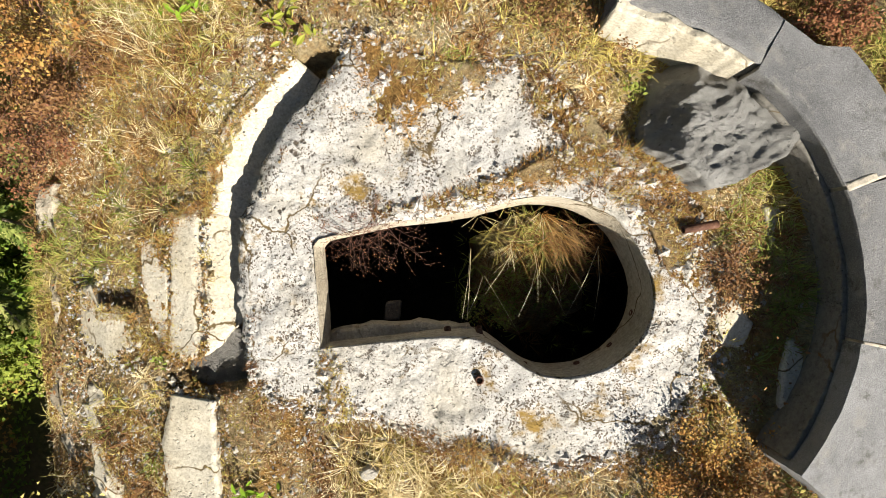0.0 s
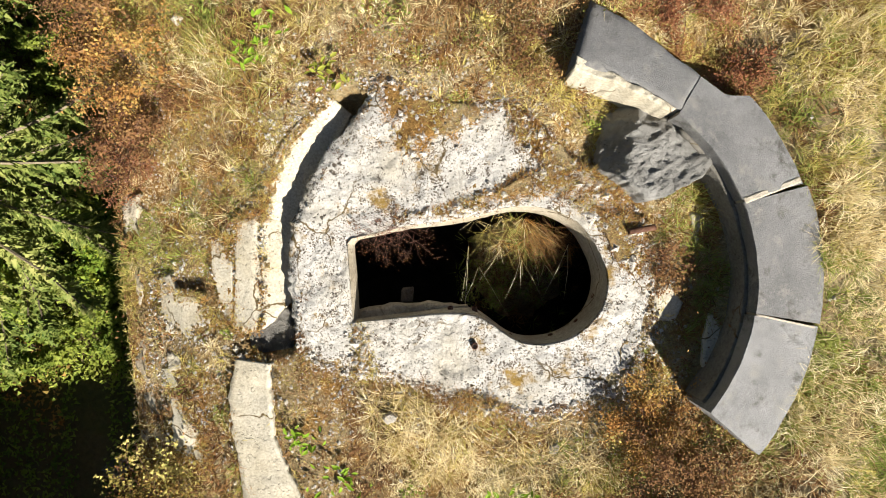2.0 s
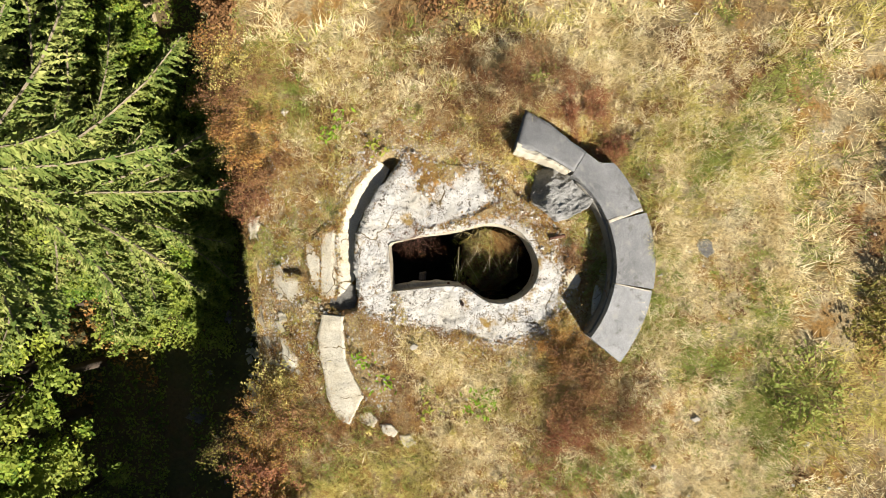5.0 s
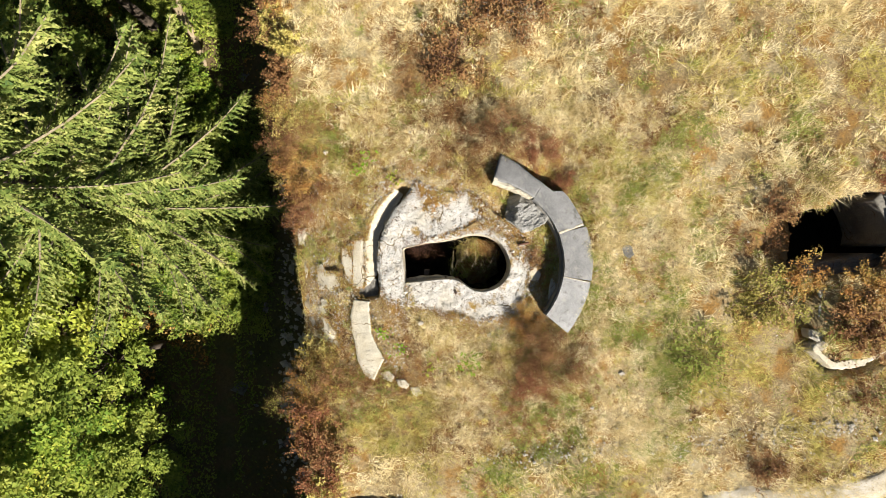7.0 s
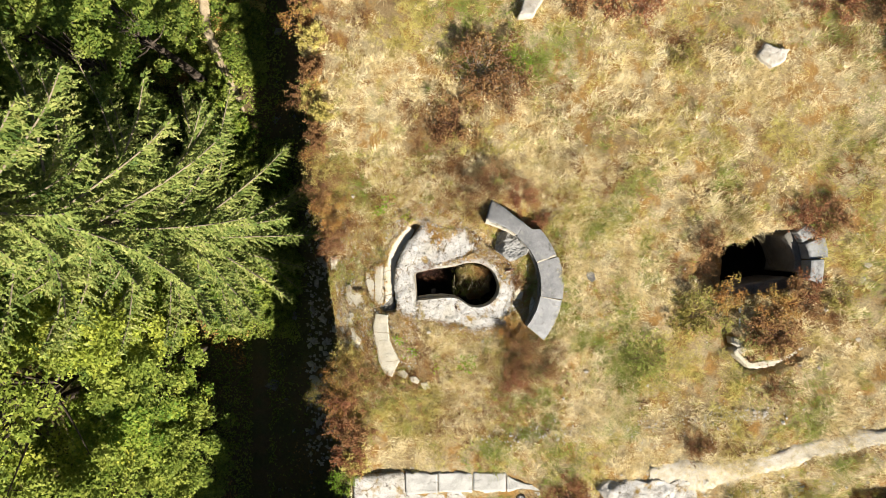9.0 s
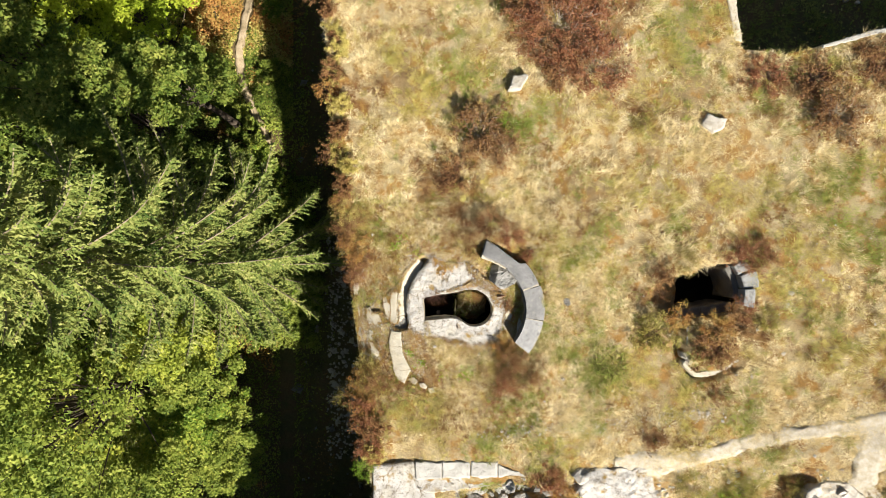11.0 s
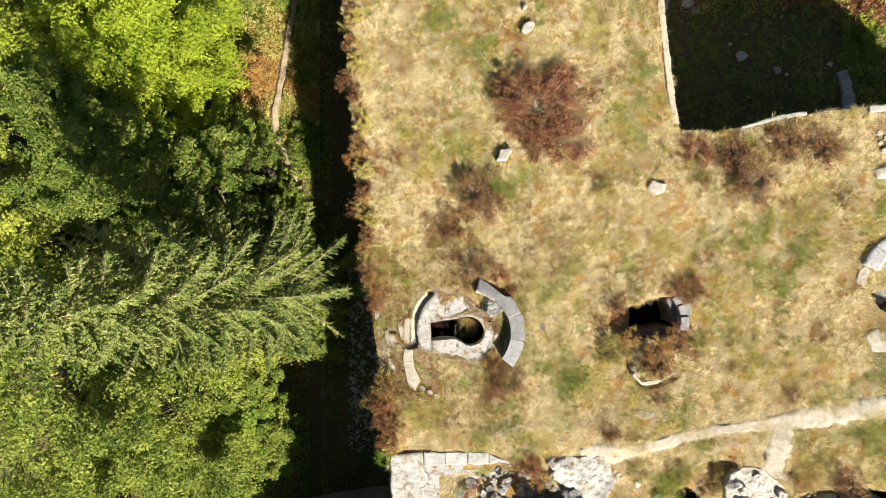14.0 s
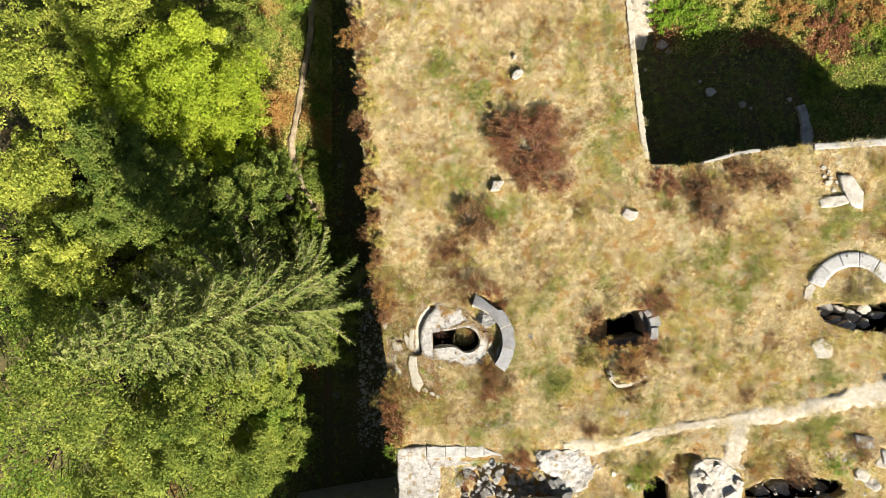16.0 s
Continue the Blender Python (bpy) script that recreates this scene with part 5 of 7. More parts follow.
def shrub(x, y, z, radius, height, leaves, leafmat, twigmat, seed, label, leaf=0.05, stems=26, thick=0.008, name="shrub", spread=1.0):
    """A low bush of many arching twigs with small leaves along them."""
    r = np.random.default_rng(seed)
    bush = group_at(name, x, y, z, label, "shrub")
    paths, C = [], []
    for k in range(stems):
        a = r.uniform(0, 2 * math.pi)
        R = radius * r.uniform(0.25, 1.1) ** 0.8
        hh = height * r.uniform(0.5, 1.05) * (1.15 - 0.5 * R / radius)
        ox, oy = r.normal(0, 0.12 * radius * spread, 2)
        u = np.linspace(0, 1, 5)
        px, py = ox + np.cos(a) * R * u ** 0.8 + 0.05 * R * np.sin(5 * u + k), oy + np.sin(a) * R * u ** 0.8 + 0.05 * R * np.cos(4 * u + k)
        pz = hh * np.sin(u * 1.75) - 0.03
        paths.append([(px[i], py[i], pz[i], thick * (1.15 - u[i])) for i in range(5)])
        subs = 4 if leaf < 0.05 else 3
        for j in range(subs):
            s = r.uniform(0.35, 1)
            bx, by, bz = np.interp(s, u, px), np.interp(s, u, py), np.interp(s, u, pz)
            b = a + r.uniform(-1.2, 1.2)
            l = radius * r.uniform(0.12, 0.35)
            paths.append([(bx, by, bz, thick * 0.6), (bx + math.cos(b) * l * 0.5, by + math.sin(b) * l * 0.5, bz + 0.12 * l, thick * 0.45), (bx + math.cos(b) * l, by + math.sin(b) * l, bz + 0.1 * l, thick * 0.2)])
            m = max(2, leaves // (stems * subs))
            w = r.uniform(0, 1.05, m)
            C.append(np.stack([bx + math.cos(b) * l * w, by + math.sin(b) * l * w, bz + 0.1 * l * w], 1) + r.normal(0, 0.035 + 0.03 * radius, (m, 3)))
    v, q = tubes(paths, 3)
    from_np("twig_mass", v, q, twigmat, bush)
    C = np.concatenate(C)
    v, q = leaf_quads(C, np.full(len(C), leaf * (1.0 if leaf < 0.04 else 1.15)), r, 0.4, leaf >= 0.04)
    from_np("foliage", v, q, leafmat, bush)
    return bush


spruce(-13.4, 3.2, float(ground_z(-13.4, 3.2)), 27.6, 6.0, "very tall slender spruce with yellow-green sprays beside the ditch")
TREES = [(-20.8, 18.6, 10.8, 5.8, 40000, LIMELEAF), (-18.2, 16.4, 4.5, 2.4, 7000, LIMELEAF), (-24.8, 23.6, 10.5, 4.2, 13000, GOLDLEAF), (-26.4, 17.4, 11.0, 3.4, 10000, GOLDLEAF), (-24.6, 9.6, 10.0, 3.3, 11000, SHADELEAF), (-27.2, 6.2, 10.0, 3.2, 9000, GOLDLEAF), (-19.8, 11.4, 12.2, 3.2, 17000, SHADELEAF), (-17.0, 9.6, 9.0, 2.8, 15000, SHADELEAF), (-23.6, 13.9, 11.4, 3.4, 15000, SHADELEAF), (-15.9, 12.2, 5.0, 2.2, 9000, SHADELEAF), (-29.5, 12.5, 10.5, 3.8, 10000, GOLDLEAF), (-30, 20.5, 11.0, 4.2, 11000, GOLDLEAF), (-33.5, 8, 11.0, 4.0, 8000, GOLDLEAF), (-20.6, 15.6, 8.5, 2.4, 6000, SHADELEAF), (-37.5, 5, 7.0, 4.6, 7000, BROADLEAF), (-38, 26, 8.0, 5.0, 8000, YELLOWLEAF), (-38.5, -4, 9.0, 5.0, 8000, BROADLEAF),
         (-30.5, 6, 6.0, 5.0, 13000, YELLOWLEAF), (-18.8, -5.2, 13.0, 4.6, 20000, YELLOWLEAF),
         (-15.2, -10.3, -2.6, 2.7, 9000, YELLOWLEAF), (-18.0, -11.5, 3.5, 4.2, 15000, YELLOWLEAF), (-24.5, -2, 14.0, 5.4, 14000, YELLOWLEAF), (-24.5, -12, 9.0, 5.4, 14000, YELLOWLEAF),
         (-20, -20, 6.0, 5.0, 8000, BROADLEAF), (-19.5, 27.5, -2.5, 3.0, 7000, YELLOWLEAF), (-23.5, 33, 2.0, 4.5, 8000, YELLOWLEAF), (-14.8, 32, -2.5, 1.9, 4000, BROADLEAF), (-17.4, 7.6, 3.5, 2.6, 12000, SHADELEAF), (-20.2, 8.2, 6.0, 2.8, 12000, SHADELEAF), (-16.6, 14.6, -1.5, 2.0, 4000, SHADELEAF), (-16.8, -2.4, 3.5, 2.6, 8000, GOLDLEAF), (-20.0, -1.6, 8.5, 3.0, 9000, YELLOWLEAF), (-15.6, -5.2, 1.5, 2.0, 5000, YELLOWLEAF), (-15.4, 0.6, 0.5, 2.2, 6000, YELLOWLEAF), (-21.5, 18.0, 4.0, 2.4, 5000, SHADELEAF),
         (-31, 31, 4.0, 5.5, 8000, YELLOWLEAF), (-32, -8, 10.0, 6.0, 14000, BROADLEAF), (-17.2, 20.5, -6.0, 1.6, 2500, ORANGELEAF), (-28.5, 2.0, 9.0, 4.5, 8000, BROADLEAF), (-16.4, -7.4, 1.5, 2.5, 8000, BROADLEAF), (-20.5, -0.6, 4.0, 3.4, 8000, BROADLEAF), (-22.5, -7.5, 8.0, 4.0, 9000, GOLDLEAF), (-19, 5.0, 2.0, 3.2, 12000, SHADELEAF), (-17.6, 0.2, -1.5, 3.0, 7000, BROADLEAF)]
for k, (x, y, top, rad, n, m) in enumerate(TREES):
    broad_tree(x, y, top, rad, n, m, 300 + k, {"lime_leaves": "bright lime-green broadleaf tree in full sun", "orange_leaves": "small broadleaf tree turning orange", "yellowing_leaves": "dense broadleaf tree turning yellow-green", "golden_green_leaves": "broadleaf tree with golden-green autumn leaves", "shade_darkened_leaves": "green broadleaf tree with leaves darkened for the shade of the spruce"}.get(m.name, "dense olive-green broadleaf tree on the wooded bank"))

# ---- shrubs on the roof and along its edges ----
def on_roof(x, y):
    return float(roof_z(x, y, True)) - 0.02


for k, (x, y, rad, h, n, lm, tm, label) in enumerate((
        (6.1, 15.2, 3.0, 1.5, 13000, REDLEAF, GREYTWIG, "wide rust-red bush with grey twigs in dry grass"), (7.9, 13.2, 2.0, 0.9, 5000, REDLEAF, GREYTWIG, "rust-red bush in dry grass"), (4.6, 16.6, 1.7, 1.2, 6000, BROWN, GREYTWIG, "dark brown bush beside the rust-red one"), (7.6, 17.2, 1.5, 1.0, 3200, REDLEAF, GREYTWIG, "rust-red bush with bare grey twigs"), (6.2, 13.2, 1.5, 0.9, 4500, BROWN, GREYTWIG, "brown bush at the foot of the rust-red one"),
        (1.6, 9.4, 1.7, 1.0, 4600, BROWN, GREYTWIG, "grey-brown half-bare bush in dry grass"), (2.9, 8.6, 1.2, 0.8, 2600, BROWN, GREYTWIG, "low brown half-bare bush in dry grass"), (0.6, 7.2, 1.4, 0.35, 3000, BROWN, TWIG, "flattened patch of brown twigs"), (20.9, 10.1, 2.0, 0.8, 5000, BROWN, GREYTWIG, "brown half-bare bush on the roof"),
        (-5.5, 3.5, 1.15, 0.8, 2600, ORANGELEAF, TWIG, "orange-brown bush at the ditch edge"), (-5.2, 2.3, 0.9, 0.6, 1700, BROWN, TWIG, "reddish brown bush at the ditch edge"), (-6.2, 5.6, 0.8, 0.6, 1300, ORANGELEAF, TWIG, "yellowing bush at the ditch edge"),
        (-4.9, -4.7, 1.0, 0.8, 2300, ORANGELEAF, TWIG, "orange-red bush at the ditch edge"), (-4.9, -6.4, 1.1, 0.9, 2200, REDLEAF, TWIG, "dark red bush at the ditch edge"), (-4.5, -8.3, 1.0, 0.8, 2000, REDLEAF, TWIG, "dark red bush at the ditch edge"),
        (-6.0, -5.5, 0.8, 0.5, 700, OLIVELEAF, TWIG, "thin leafy bush hanging over the ditch"), (-4.9, -9.7, 0.7, 0.7, 900, HERB, TWIG, "bright green sapling at the wall corner"), (-8.3, 24.5, 1.0, 0.8, 1500, ORANGELEAF, TWIG, "orange bush at the ditch edge"),
        (-7.6, 17.6, 0.8, 0.6, 1000, BROWN, TWIG, "brown bush at the ditch edge"), (-5.9, 4.6, 1.1, 0.8, 2000, BROWN, TWIG, "dense brown bush at the ditch edge"), (-5.5, 1.5, 0.8, 0.6, 1400, REDLEAF, TWIG, "reddish brown bush overhanging the ditch"), (-7.1, 12.0, 0.8, 0.6, 900, ORANGELEAF, TWIG, "thin yellow bush at the ditch edge"), (-6.8, 8.4, 0.8, 0.6, 900, BROWN, TWIG, "brown bush at the ditch edge"),
        (3.25, -0.25, 0.45, 0.25, 700, BROWN, TWIG, "low reddish brown bush beside the pipe"), (2.9, -2.6, 0.8, 0.4, 2800, ORANGELEAF, TWIG, "low reddish bush under the parapet"), (3.3, -3.4, 1.1, 0.8, 4600, BROWN, TWIG, "low brown bush under the parapet"), (3.9, -4.2, 1.2, 0.8, 4400, BROWN, TWIG, "low brown half-bare bush in dry grass"), (3.2, -5.1, 1.0, 0.7, 3000, REDLEAF, TWIG, "low reddish brown bush in dry grass"),
        (2.3, 4.3, 1.0, 0.7, 3200, BROWN, TWIG, "dark brown bush behind the broken parapet"), (3.4, 3.5, 0.8, 0.5, 2400, REDLEAF, TWIG, "reddish creeping bush against the parapet"), (4.3, 2.6, 0.5, 0.3, 1100, REDLEAF, TWIG, "reddish creeping bush against the parapet"), (1.3, 4.0, 0.8, 0.5, 2000, BROWN, TWIG, "dark brown bush behind the broken parapet"),
        (1.6, 3.0, 0.9, 0.35, 1700, BROWN, TWIG, "low reddish brown bush by the broken parapet"), (2.4, -4.6, 1.2, 0.5, 1500, BROWN, TWIG, "brown half-bare bush on the roof"), (3.8, 1.6, 0.35, 0.3, 500, BROWN, TWIG, "dry brown herb against the parapet"),
        (-0.75, 0.26, 0.6, 0.2, 180, REDLEAF, TWIG, "thin reddish bush hanging into the well"), (-1.1, 0.16, 0.5, 0.15, 110, REDLEAF, TWIG, "thin reddish bush hanging into the well"),
        (14.3, -1.5, 1.0, 0.6, 2200, ORANGELEAF, TWIG, "orange-brown bush in the overgrown pit"), (15.5, -1.3, 1.0, 0.6, 2000, BROWN, TWIG, "reddish bush in the overgrown pit"), (11.2, -1.7, 1.3, 0.5, 1900, OLIVELEAF, TWIG, "olive bush beside the overgrown pit"), (17.1, 2.5, 0.9, 0.6, 1600, BROWN, TWIG, "dark brown bush behind the broken kerb"), (15.4, 2.9, 0.8, 0.5, 1100, REDLEAF, TWIG, "reddish bush behind the broken kerb"), (17.2, -0.9, 0.8, 0.5, 1100, OLIVELEAF, TWIG, "olive bush below the broken kerb"),
        (16.6, 2.6, 1.2, 0.6, 1500, REDLEAF, TWIG, "reddish bush behind the overgrown pit"), (14.2, -2.6, 1.3, 0.5, 2600, BROWN, TWIG, "orange-brown bush on the mound"), (14.6, -4.9, 1.0, 0.4, 1000, BROWN, TWIG, "brown bush below the pale rim"),
        (8.9, -3.6, 1.3, 0.4, 1300, GREEN, TWIG, "low green bush in dry grass"), (3.3, 9.8, 0.6, 0.6, 800, HERB, TWIG, "small green bush in dry grass"), (10.6, 9.9, 0.8, 0.5, 700, OLIVELEAF, TWIG, "low dark green bush in dry grass"),
        (15.2, -11.6, 1.2, 0.8, 1800, HERB, TWIG, "green bush in the ruined front"), (30.6, -10.2, 1.1, 0.8, 1500, HERB, TWIG, "green bush above the dark gap"), (5.6, -10.0, 1.0, 0.7, 2000, REDLEAF, TWIG, "reddish bush between the slabs"), (6.3, -10.7, 1.0, 0.6, 1800, ORANGELEAF, TWIG, "orange-brown bush above the hollow"), (18.5, -9.7, 1.2, 0.7, 2600, BROWN, TWIG, "dark brown bush over the broken ground"), (19.2, -10.8, 1.0, 0.7, 1800, OLIVELEAF, TWIG, "olive bush over the broken ground"), (18.0, -11.2, 0.9, 0.6, 1500, BROWN, TWIG, "dark brown bush over the broken ground"), (0.4, -11.6, 1.0, 0.6, 1800, OLIVELEAF, TWIG, "olive bush below the white slabs"), (1.4, -12.6, 1.0, 0.6, 1600, REDLEAF, TWIG, "reddish bush below the white slabs"), (15.9, -10.6, 1.1, 0.6, 2000, OLIVELEAF, TWIG, "olive bush above the dark gap"), (24.4, -10.6, 1.1, 0.6, 1800, ORANGELEAF, TWIG, "orange bush above the dark gap"), (32.2, -8.9, 1.2, 0.7, 2000, BROWN, TWIG, "brown bush beside the cover slab"), (13.2, -10.2, 1.0, 0.5, 1500, OLIVELEAF, TWIG, "olive bush beside the white concrete"), (25.8, -9.2, 0.9, 0.5, 1200, OLIVELEAF, TWIG, "olive bush beside the footpath"), (11.2, -7.5, 0.8, 0.4, 1000, BROWN, TWIG, "low brown bush beside the footpath"), (23.6, -4.6, 0.7, 0.5, 1000, BROWN, TWIG, "small dark bush beside the footpath"),
        (27.5, -10.6, 1.4, 0.6, 1500, BROWN, TWIG, "brown bush above the dark gap"), (32.2, 3.9, 1.7, 0.5, 1700, OLIVELEAF, GREYTWIG, "olive bush inside the far parapet"), (33.6, 13.7, 0.9, 0.8, 1000, OLIVELEAF, TWIG, "green bush at the court edge"), (17.2, 12.4, 1.3, 0.6, 2000, REDLEAF, TWIG, "reddish brown bush near the court edge"), (19.6, 12.2, 1.4, 0.6, 2200, BROWN, TWIG, "brown bush near the court edge"), (23.2, 12.8, 1.4, 0.6, 2200, BROWN, TWIG, "withered brown bush near the court edge"), (25.8, 12.3, 1.5, 0.6, 2200, BROWN, TWIG, "brown bush near the court edge"), (11.6, 1.6, 0.8, 0.5, 1400, BROWN, TWIG, "brown bush at the shaft mouth"), (13.0, 2.2, 0.7, 0.4, 900, OLIVELEAF, TWIG, "olive bush at the shaft mouth"), (11.2, 0.2, 0.8, 0.5, 1300, BROWN, TWIG, "brown bush at the shaft mouth"), (12.4, -0.9, 0.8, 0.5, 1300, ORANGELEAF, TWIG, "orange bush at the shaft mouth"), (16.0, -0.5, 0.8, 0.5, 1200, REDLEAF, TWIG, "reddish bush at the shaft mouth"))):
    z = on_roof(x, y) if not (-1.2 < x < -0.5 and 0 < y < 0.4) else 0.62
    close = abs(x) < 6.6 and -6 < y < 6
    well_twig = -1.2 < x < -0.5 and 0 < y < 0.4
    shrub(x, y, z, rad, h, int(n * (1.0 if well_twig else 1.8 if close else 1.0)), lm, tm, 400 + k, label, leaf=0.02 if well_twig else 0.039 if close else 0.045 if rad < 0.8 else 0.06 if rad < 1.25 else 0.08, stems=int(18 + 18 * rad), thick=0.003 if well_twig else 0.005 if rad < 1.25 else 0.014)

# the ragged fringe along the ditch edge
er = np.random.default_rng(17)
for k, ey in enumerate(np.arange(-9.0, 27.5, 0.8)):
    ex = float(np.interp(ey, [-10, -7.3, -4.3, -2.5, -1, 1.5, 3.4, 5.7, 9, 13.7, 18.3, 23, 26.8], [-4.6, -5.2, -5.25, -5.4, -5.65, -5.9, -6.3, -6.5, -6.75, -7.1, -7.5, -7.9, -8.3])) + er.uniform(0.0, 0.6)
    if -3.6 < ey < 1.2:
        continue
    lm = (ORANGELEAF, BROWN, OLIVE, BROWN, OLIVE)[er.integers(5)]
    shrub(ex, ey + er.uniform(-0.3, 0.3), on_roof(ex + 0.3, ey), er.uniform(0.45, 0.85) * (0.7 if ey > 6 else 1.0), er.uniform(0.3, 0.7), int(er.uniform(400, 1100)), lm, TWIG, 520 + k, {"orange_leaves": "small orange-leaved bush", "brown_herbs": "small brown withered bush", "olive_grass": "small olive-green bush", "red_leaves": "small reddish bush"}[lm.name] + " overhanging the ditch edge", leaf=0.039 if abs(ey) < 6 else 0.055, stems=20, thick=0.006)

for k, (ey, inset) in enumerate(((-4.0, 0.2), (-4.9, 0.7), (-5.8, 0.1), (-7.2, 0.4), (-8.6, 0.3), (1.9, 0.1), (2.9, 0.5), (3.9, 0.0), (5.2, 0.3), (6.6, 0.2), (7.6, 0.6), (9.6, 0.1), (11.2, 0.4), (13.0, 0.0), (14.8, 0.5), (16.6, 0.1), (18.9, 0.4), (20.6, 0.1), (22.4, 0.5), (25.2, 0.2), (26.6, 0.5))):
    ex = float(np.interp(ey, [-10, -7.3, -4.3, -2.5, -1, 1.5, 3.4, 5.7, 9, 13.7, 18.3, 23, 26.8], [-4.6, -5.2, -5.25, -5.4, -5.65, -5.9, -6.3, -6.5, -6.75, -7.1, -7.5, -7.9, -8.3])) + inset + 0.3
    lm = (OLIVE, BROWN, ORANGELEAF if ey < 6 else OLIVE, BROWN)[k % 4]
    shrub(ex, ey, on_roof(ex + 0.3, ey), er.uniform(0.7, 1.05) * (0.7 if ey > 6 else 1.0), er.uniform(0.7, 1.2), int(er.uniform(1000, 1500)), lm, TWIG, 620 + k, {"orange_leaves": "orange-brown bush with bare twigs", "brown_herbs": "dense brown withered bush", "olive_grass": "dense olive-yellow bush"}[lm.name] + " along the ditch edge", leaf=0.048 if abs(ey) < 6 else 0.075, stems=22, thick=0.005)

# green bushes on the bank and in the court
for k, (x, y, rad, h) in enumerate(((-12.4, 0.2, 1.5, 2.2), (-12.7, -1.9, 1.4, 2.0), (-11.0, 1.6, 1.2, 1.2), (-10.9, -0.5, 1.1, 1.1), (-11.2, -2.4, 1.2, 1.2), (-10.7, 3.3, 1.0, 1.0), (-11.4, 5.4, 1.2, 1.4), (-14.0, -3.0, 1.5, 2.2), (-10.3, 0.6, 0.8, 0.7), (-10.5, -1.6, 0.8, 0.8), (-13.0, 6.4, 1.4, 2.0), (-12.2, 3.8, 1.2, 1.8), (-14.5, -1.2, 1.6, 3.2), (-15.9, 13.0, 1.2, 1.6), (-13.4, 16.5, 0.9, 1.0), (-13.5, 8.2, 1.2, 1.6), (-14.2, 10.2, 1.2, 1.6), (-15.2, 12.0, 1.2, 1.4), (-13.2, 6.8, 1.0, 1.2), (-15.6, 8.6, 1.8, 3.0), (-17.0, 13.8, 1.6, 2.4), (-14.6, 9.6, 1.4, 2.0), (-18.5, 14.4, 1.8, 2.8), (-16.6, 6.0, 1.8, 3.2), (-13.2, 21, 0.9, 1.0), (-17.6, 16.2, 1.4, 1.4))):
    shrub(x, y, float(ground_z(x, y)), rad, h, 4200, YELLOWLEAF if k % 3 else BROADLEAF, BARK, 460 + k, "leafy green bush on the sunlit bank of the ditch", leaf=0.13, stems=34, thick=0.014)
for k, (x, y, rad, h, m) in enumerate(((24, 29.5, 2.0, 1.0, HERB), (28, 30.5, 2.2, 1.2, OLIVE), (33, 29.6, 2.2, 1.2, ORANGELEAF), (37, 28.0, 2.2, 1.4, REDLEAF), (41, 26.5, 2.2, 1.4, BROADLEAF), (40, 30, 2.4, 1.5, ORANGELEAF), (36, 23.8, 1.8, 1.2, BROADLEAF), (44, 28, 2.2, 1.4, HERB), (21, 30, 1.6, 0.8, HERB))):
    shrub(x, y, float(ground_z(x, y)), rad, h, 3000, m, TWIG, 480 + k, "dense bush on the court floor", leaf=0.14, stems=36, thick=0.014)


# ---- grass and small growth ----
def track_gap(x, y):
    """Distance to the trodden paths."""
    best = np.full(x.shape, 9.0)
    for line, width in ((TRACK, TRACK_W), (SPUR, SPUR_W)):
        for (p, q), w in zip(zip(line[:-1], line[1:]), width):
            dx, dy = q[0] - p[0], q[1] - p[1]
            u = np.clip(((x - p[0]) * dx + (y - p[1]) * dy) / (dx * dx + dy * dy), 0, 1)
            best = np.minimum(best, np.hypot(x - p[0] - u * dx, y - p[1] - u * dy) - w * 0.45)
    return best


BARE = [COLLAR, [(-2.0, 2.45), (-2.78, 1.5), (-3.15, 0.4), (-3.75, 0.1), (-3.75, -0.9), (-3.35, -1.4), (-2.7, -1.2), (-2.5, 0), (-2.2, 1), (-1.3, 2.3)], [(-3.42, -1.8), (-3.5, -2.9), (-3.2, -4.0), (-3, -4.6), (-2.6, -4.75), (-2.3, -4), (-2.8, -3), (-2.84, -1.84)],
        [(-4.78, -0.5), (-4.27, -0.66), (-3.95, -0.76), (-3.98, -1.2), (-4.49, -1.33), (-4.71, -1.13)], [(-4.65, -2.4), (-4.1, -3.0), (-3.9, -3.65), (-4.6, -3.35)], [(-4.45, -9.5), (-2, -9.2), (4.3, -9.2), (4.2, -10.2), (-0.9, -10.9), (-1, -15), (-4.3, -15)],
        [(6.95, -9.8), (7.6, -9.4), (12.6, -8.95), (11.2, -12), (10.3, -13.2), (8.6, -11.8)], PIT_EAST, PIT_FAR, HOLLOW, GAP_A, GAP_B, [(2.2, 2.1), (3.3, 1.8), (3.8, 1.2), (2.8, 0.65), (2.1, 1.1)], GROOVE]


def turf(n, box, r):
    """Random places on the open turf inside a box."""
    x, y = r.uniform(box[0], box[1], n), r.uniform(box[2], box[3], n)
    ok = inside(x, y, FORT)
    for poly in BARE:
        ok &= ~inside(x, y, poly)
    rr, aa = np.hypot(x - RX, y - RY), np.degrees(np.arctan2(y - RY, x - RX))
    ok &= ~((rr > RI - 0.15) & (rr < RO - 0.05) & (aa > -39) & (aa < 62))
    ok &= ~inside(x, y, [(1.7, 2.45), (3.0, 1.85), (3.7, 2.2), (1.95, 3.42)])
    rr = np.hypot(x - 31.6, y - 3.0)
    ok &= ~((rr > 2.6) & (rr < 3.75) & (y > 4.2))
    ok &= track_gap(x, y) > r.uniform(-0.3, 0.4, n) - 0.35 * np.clip(wave(x, y, 95, 0.8), 0, 1)
    return x[ok], y[ok]


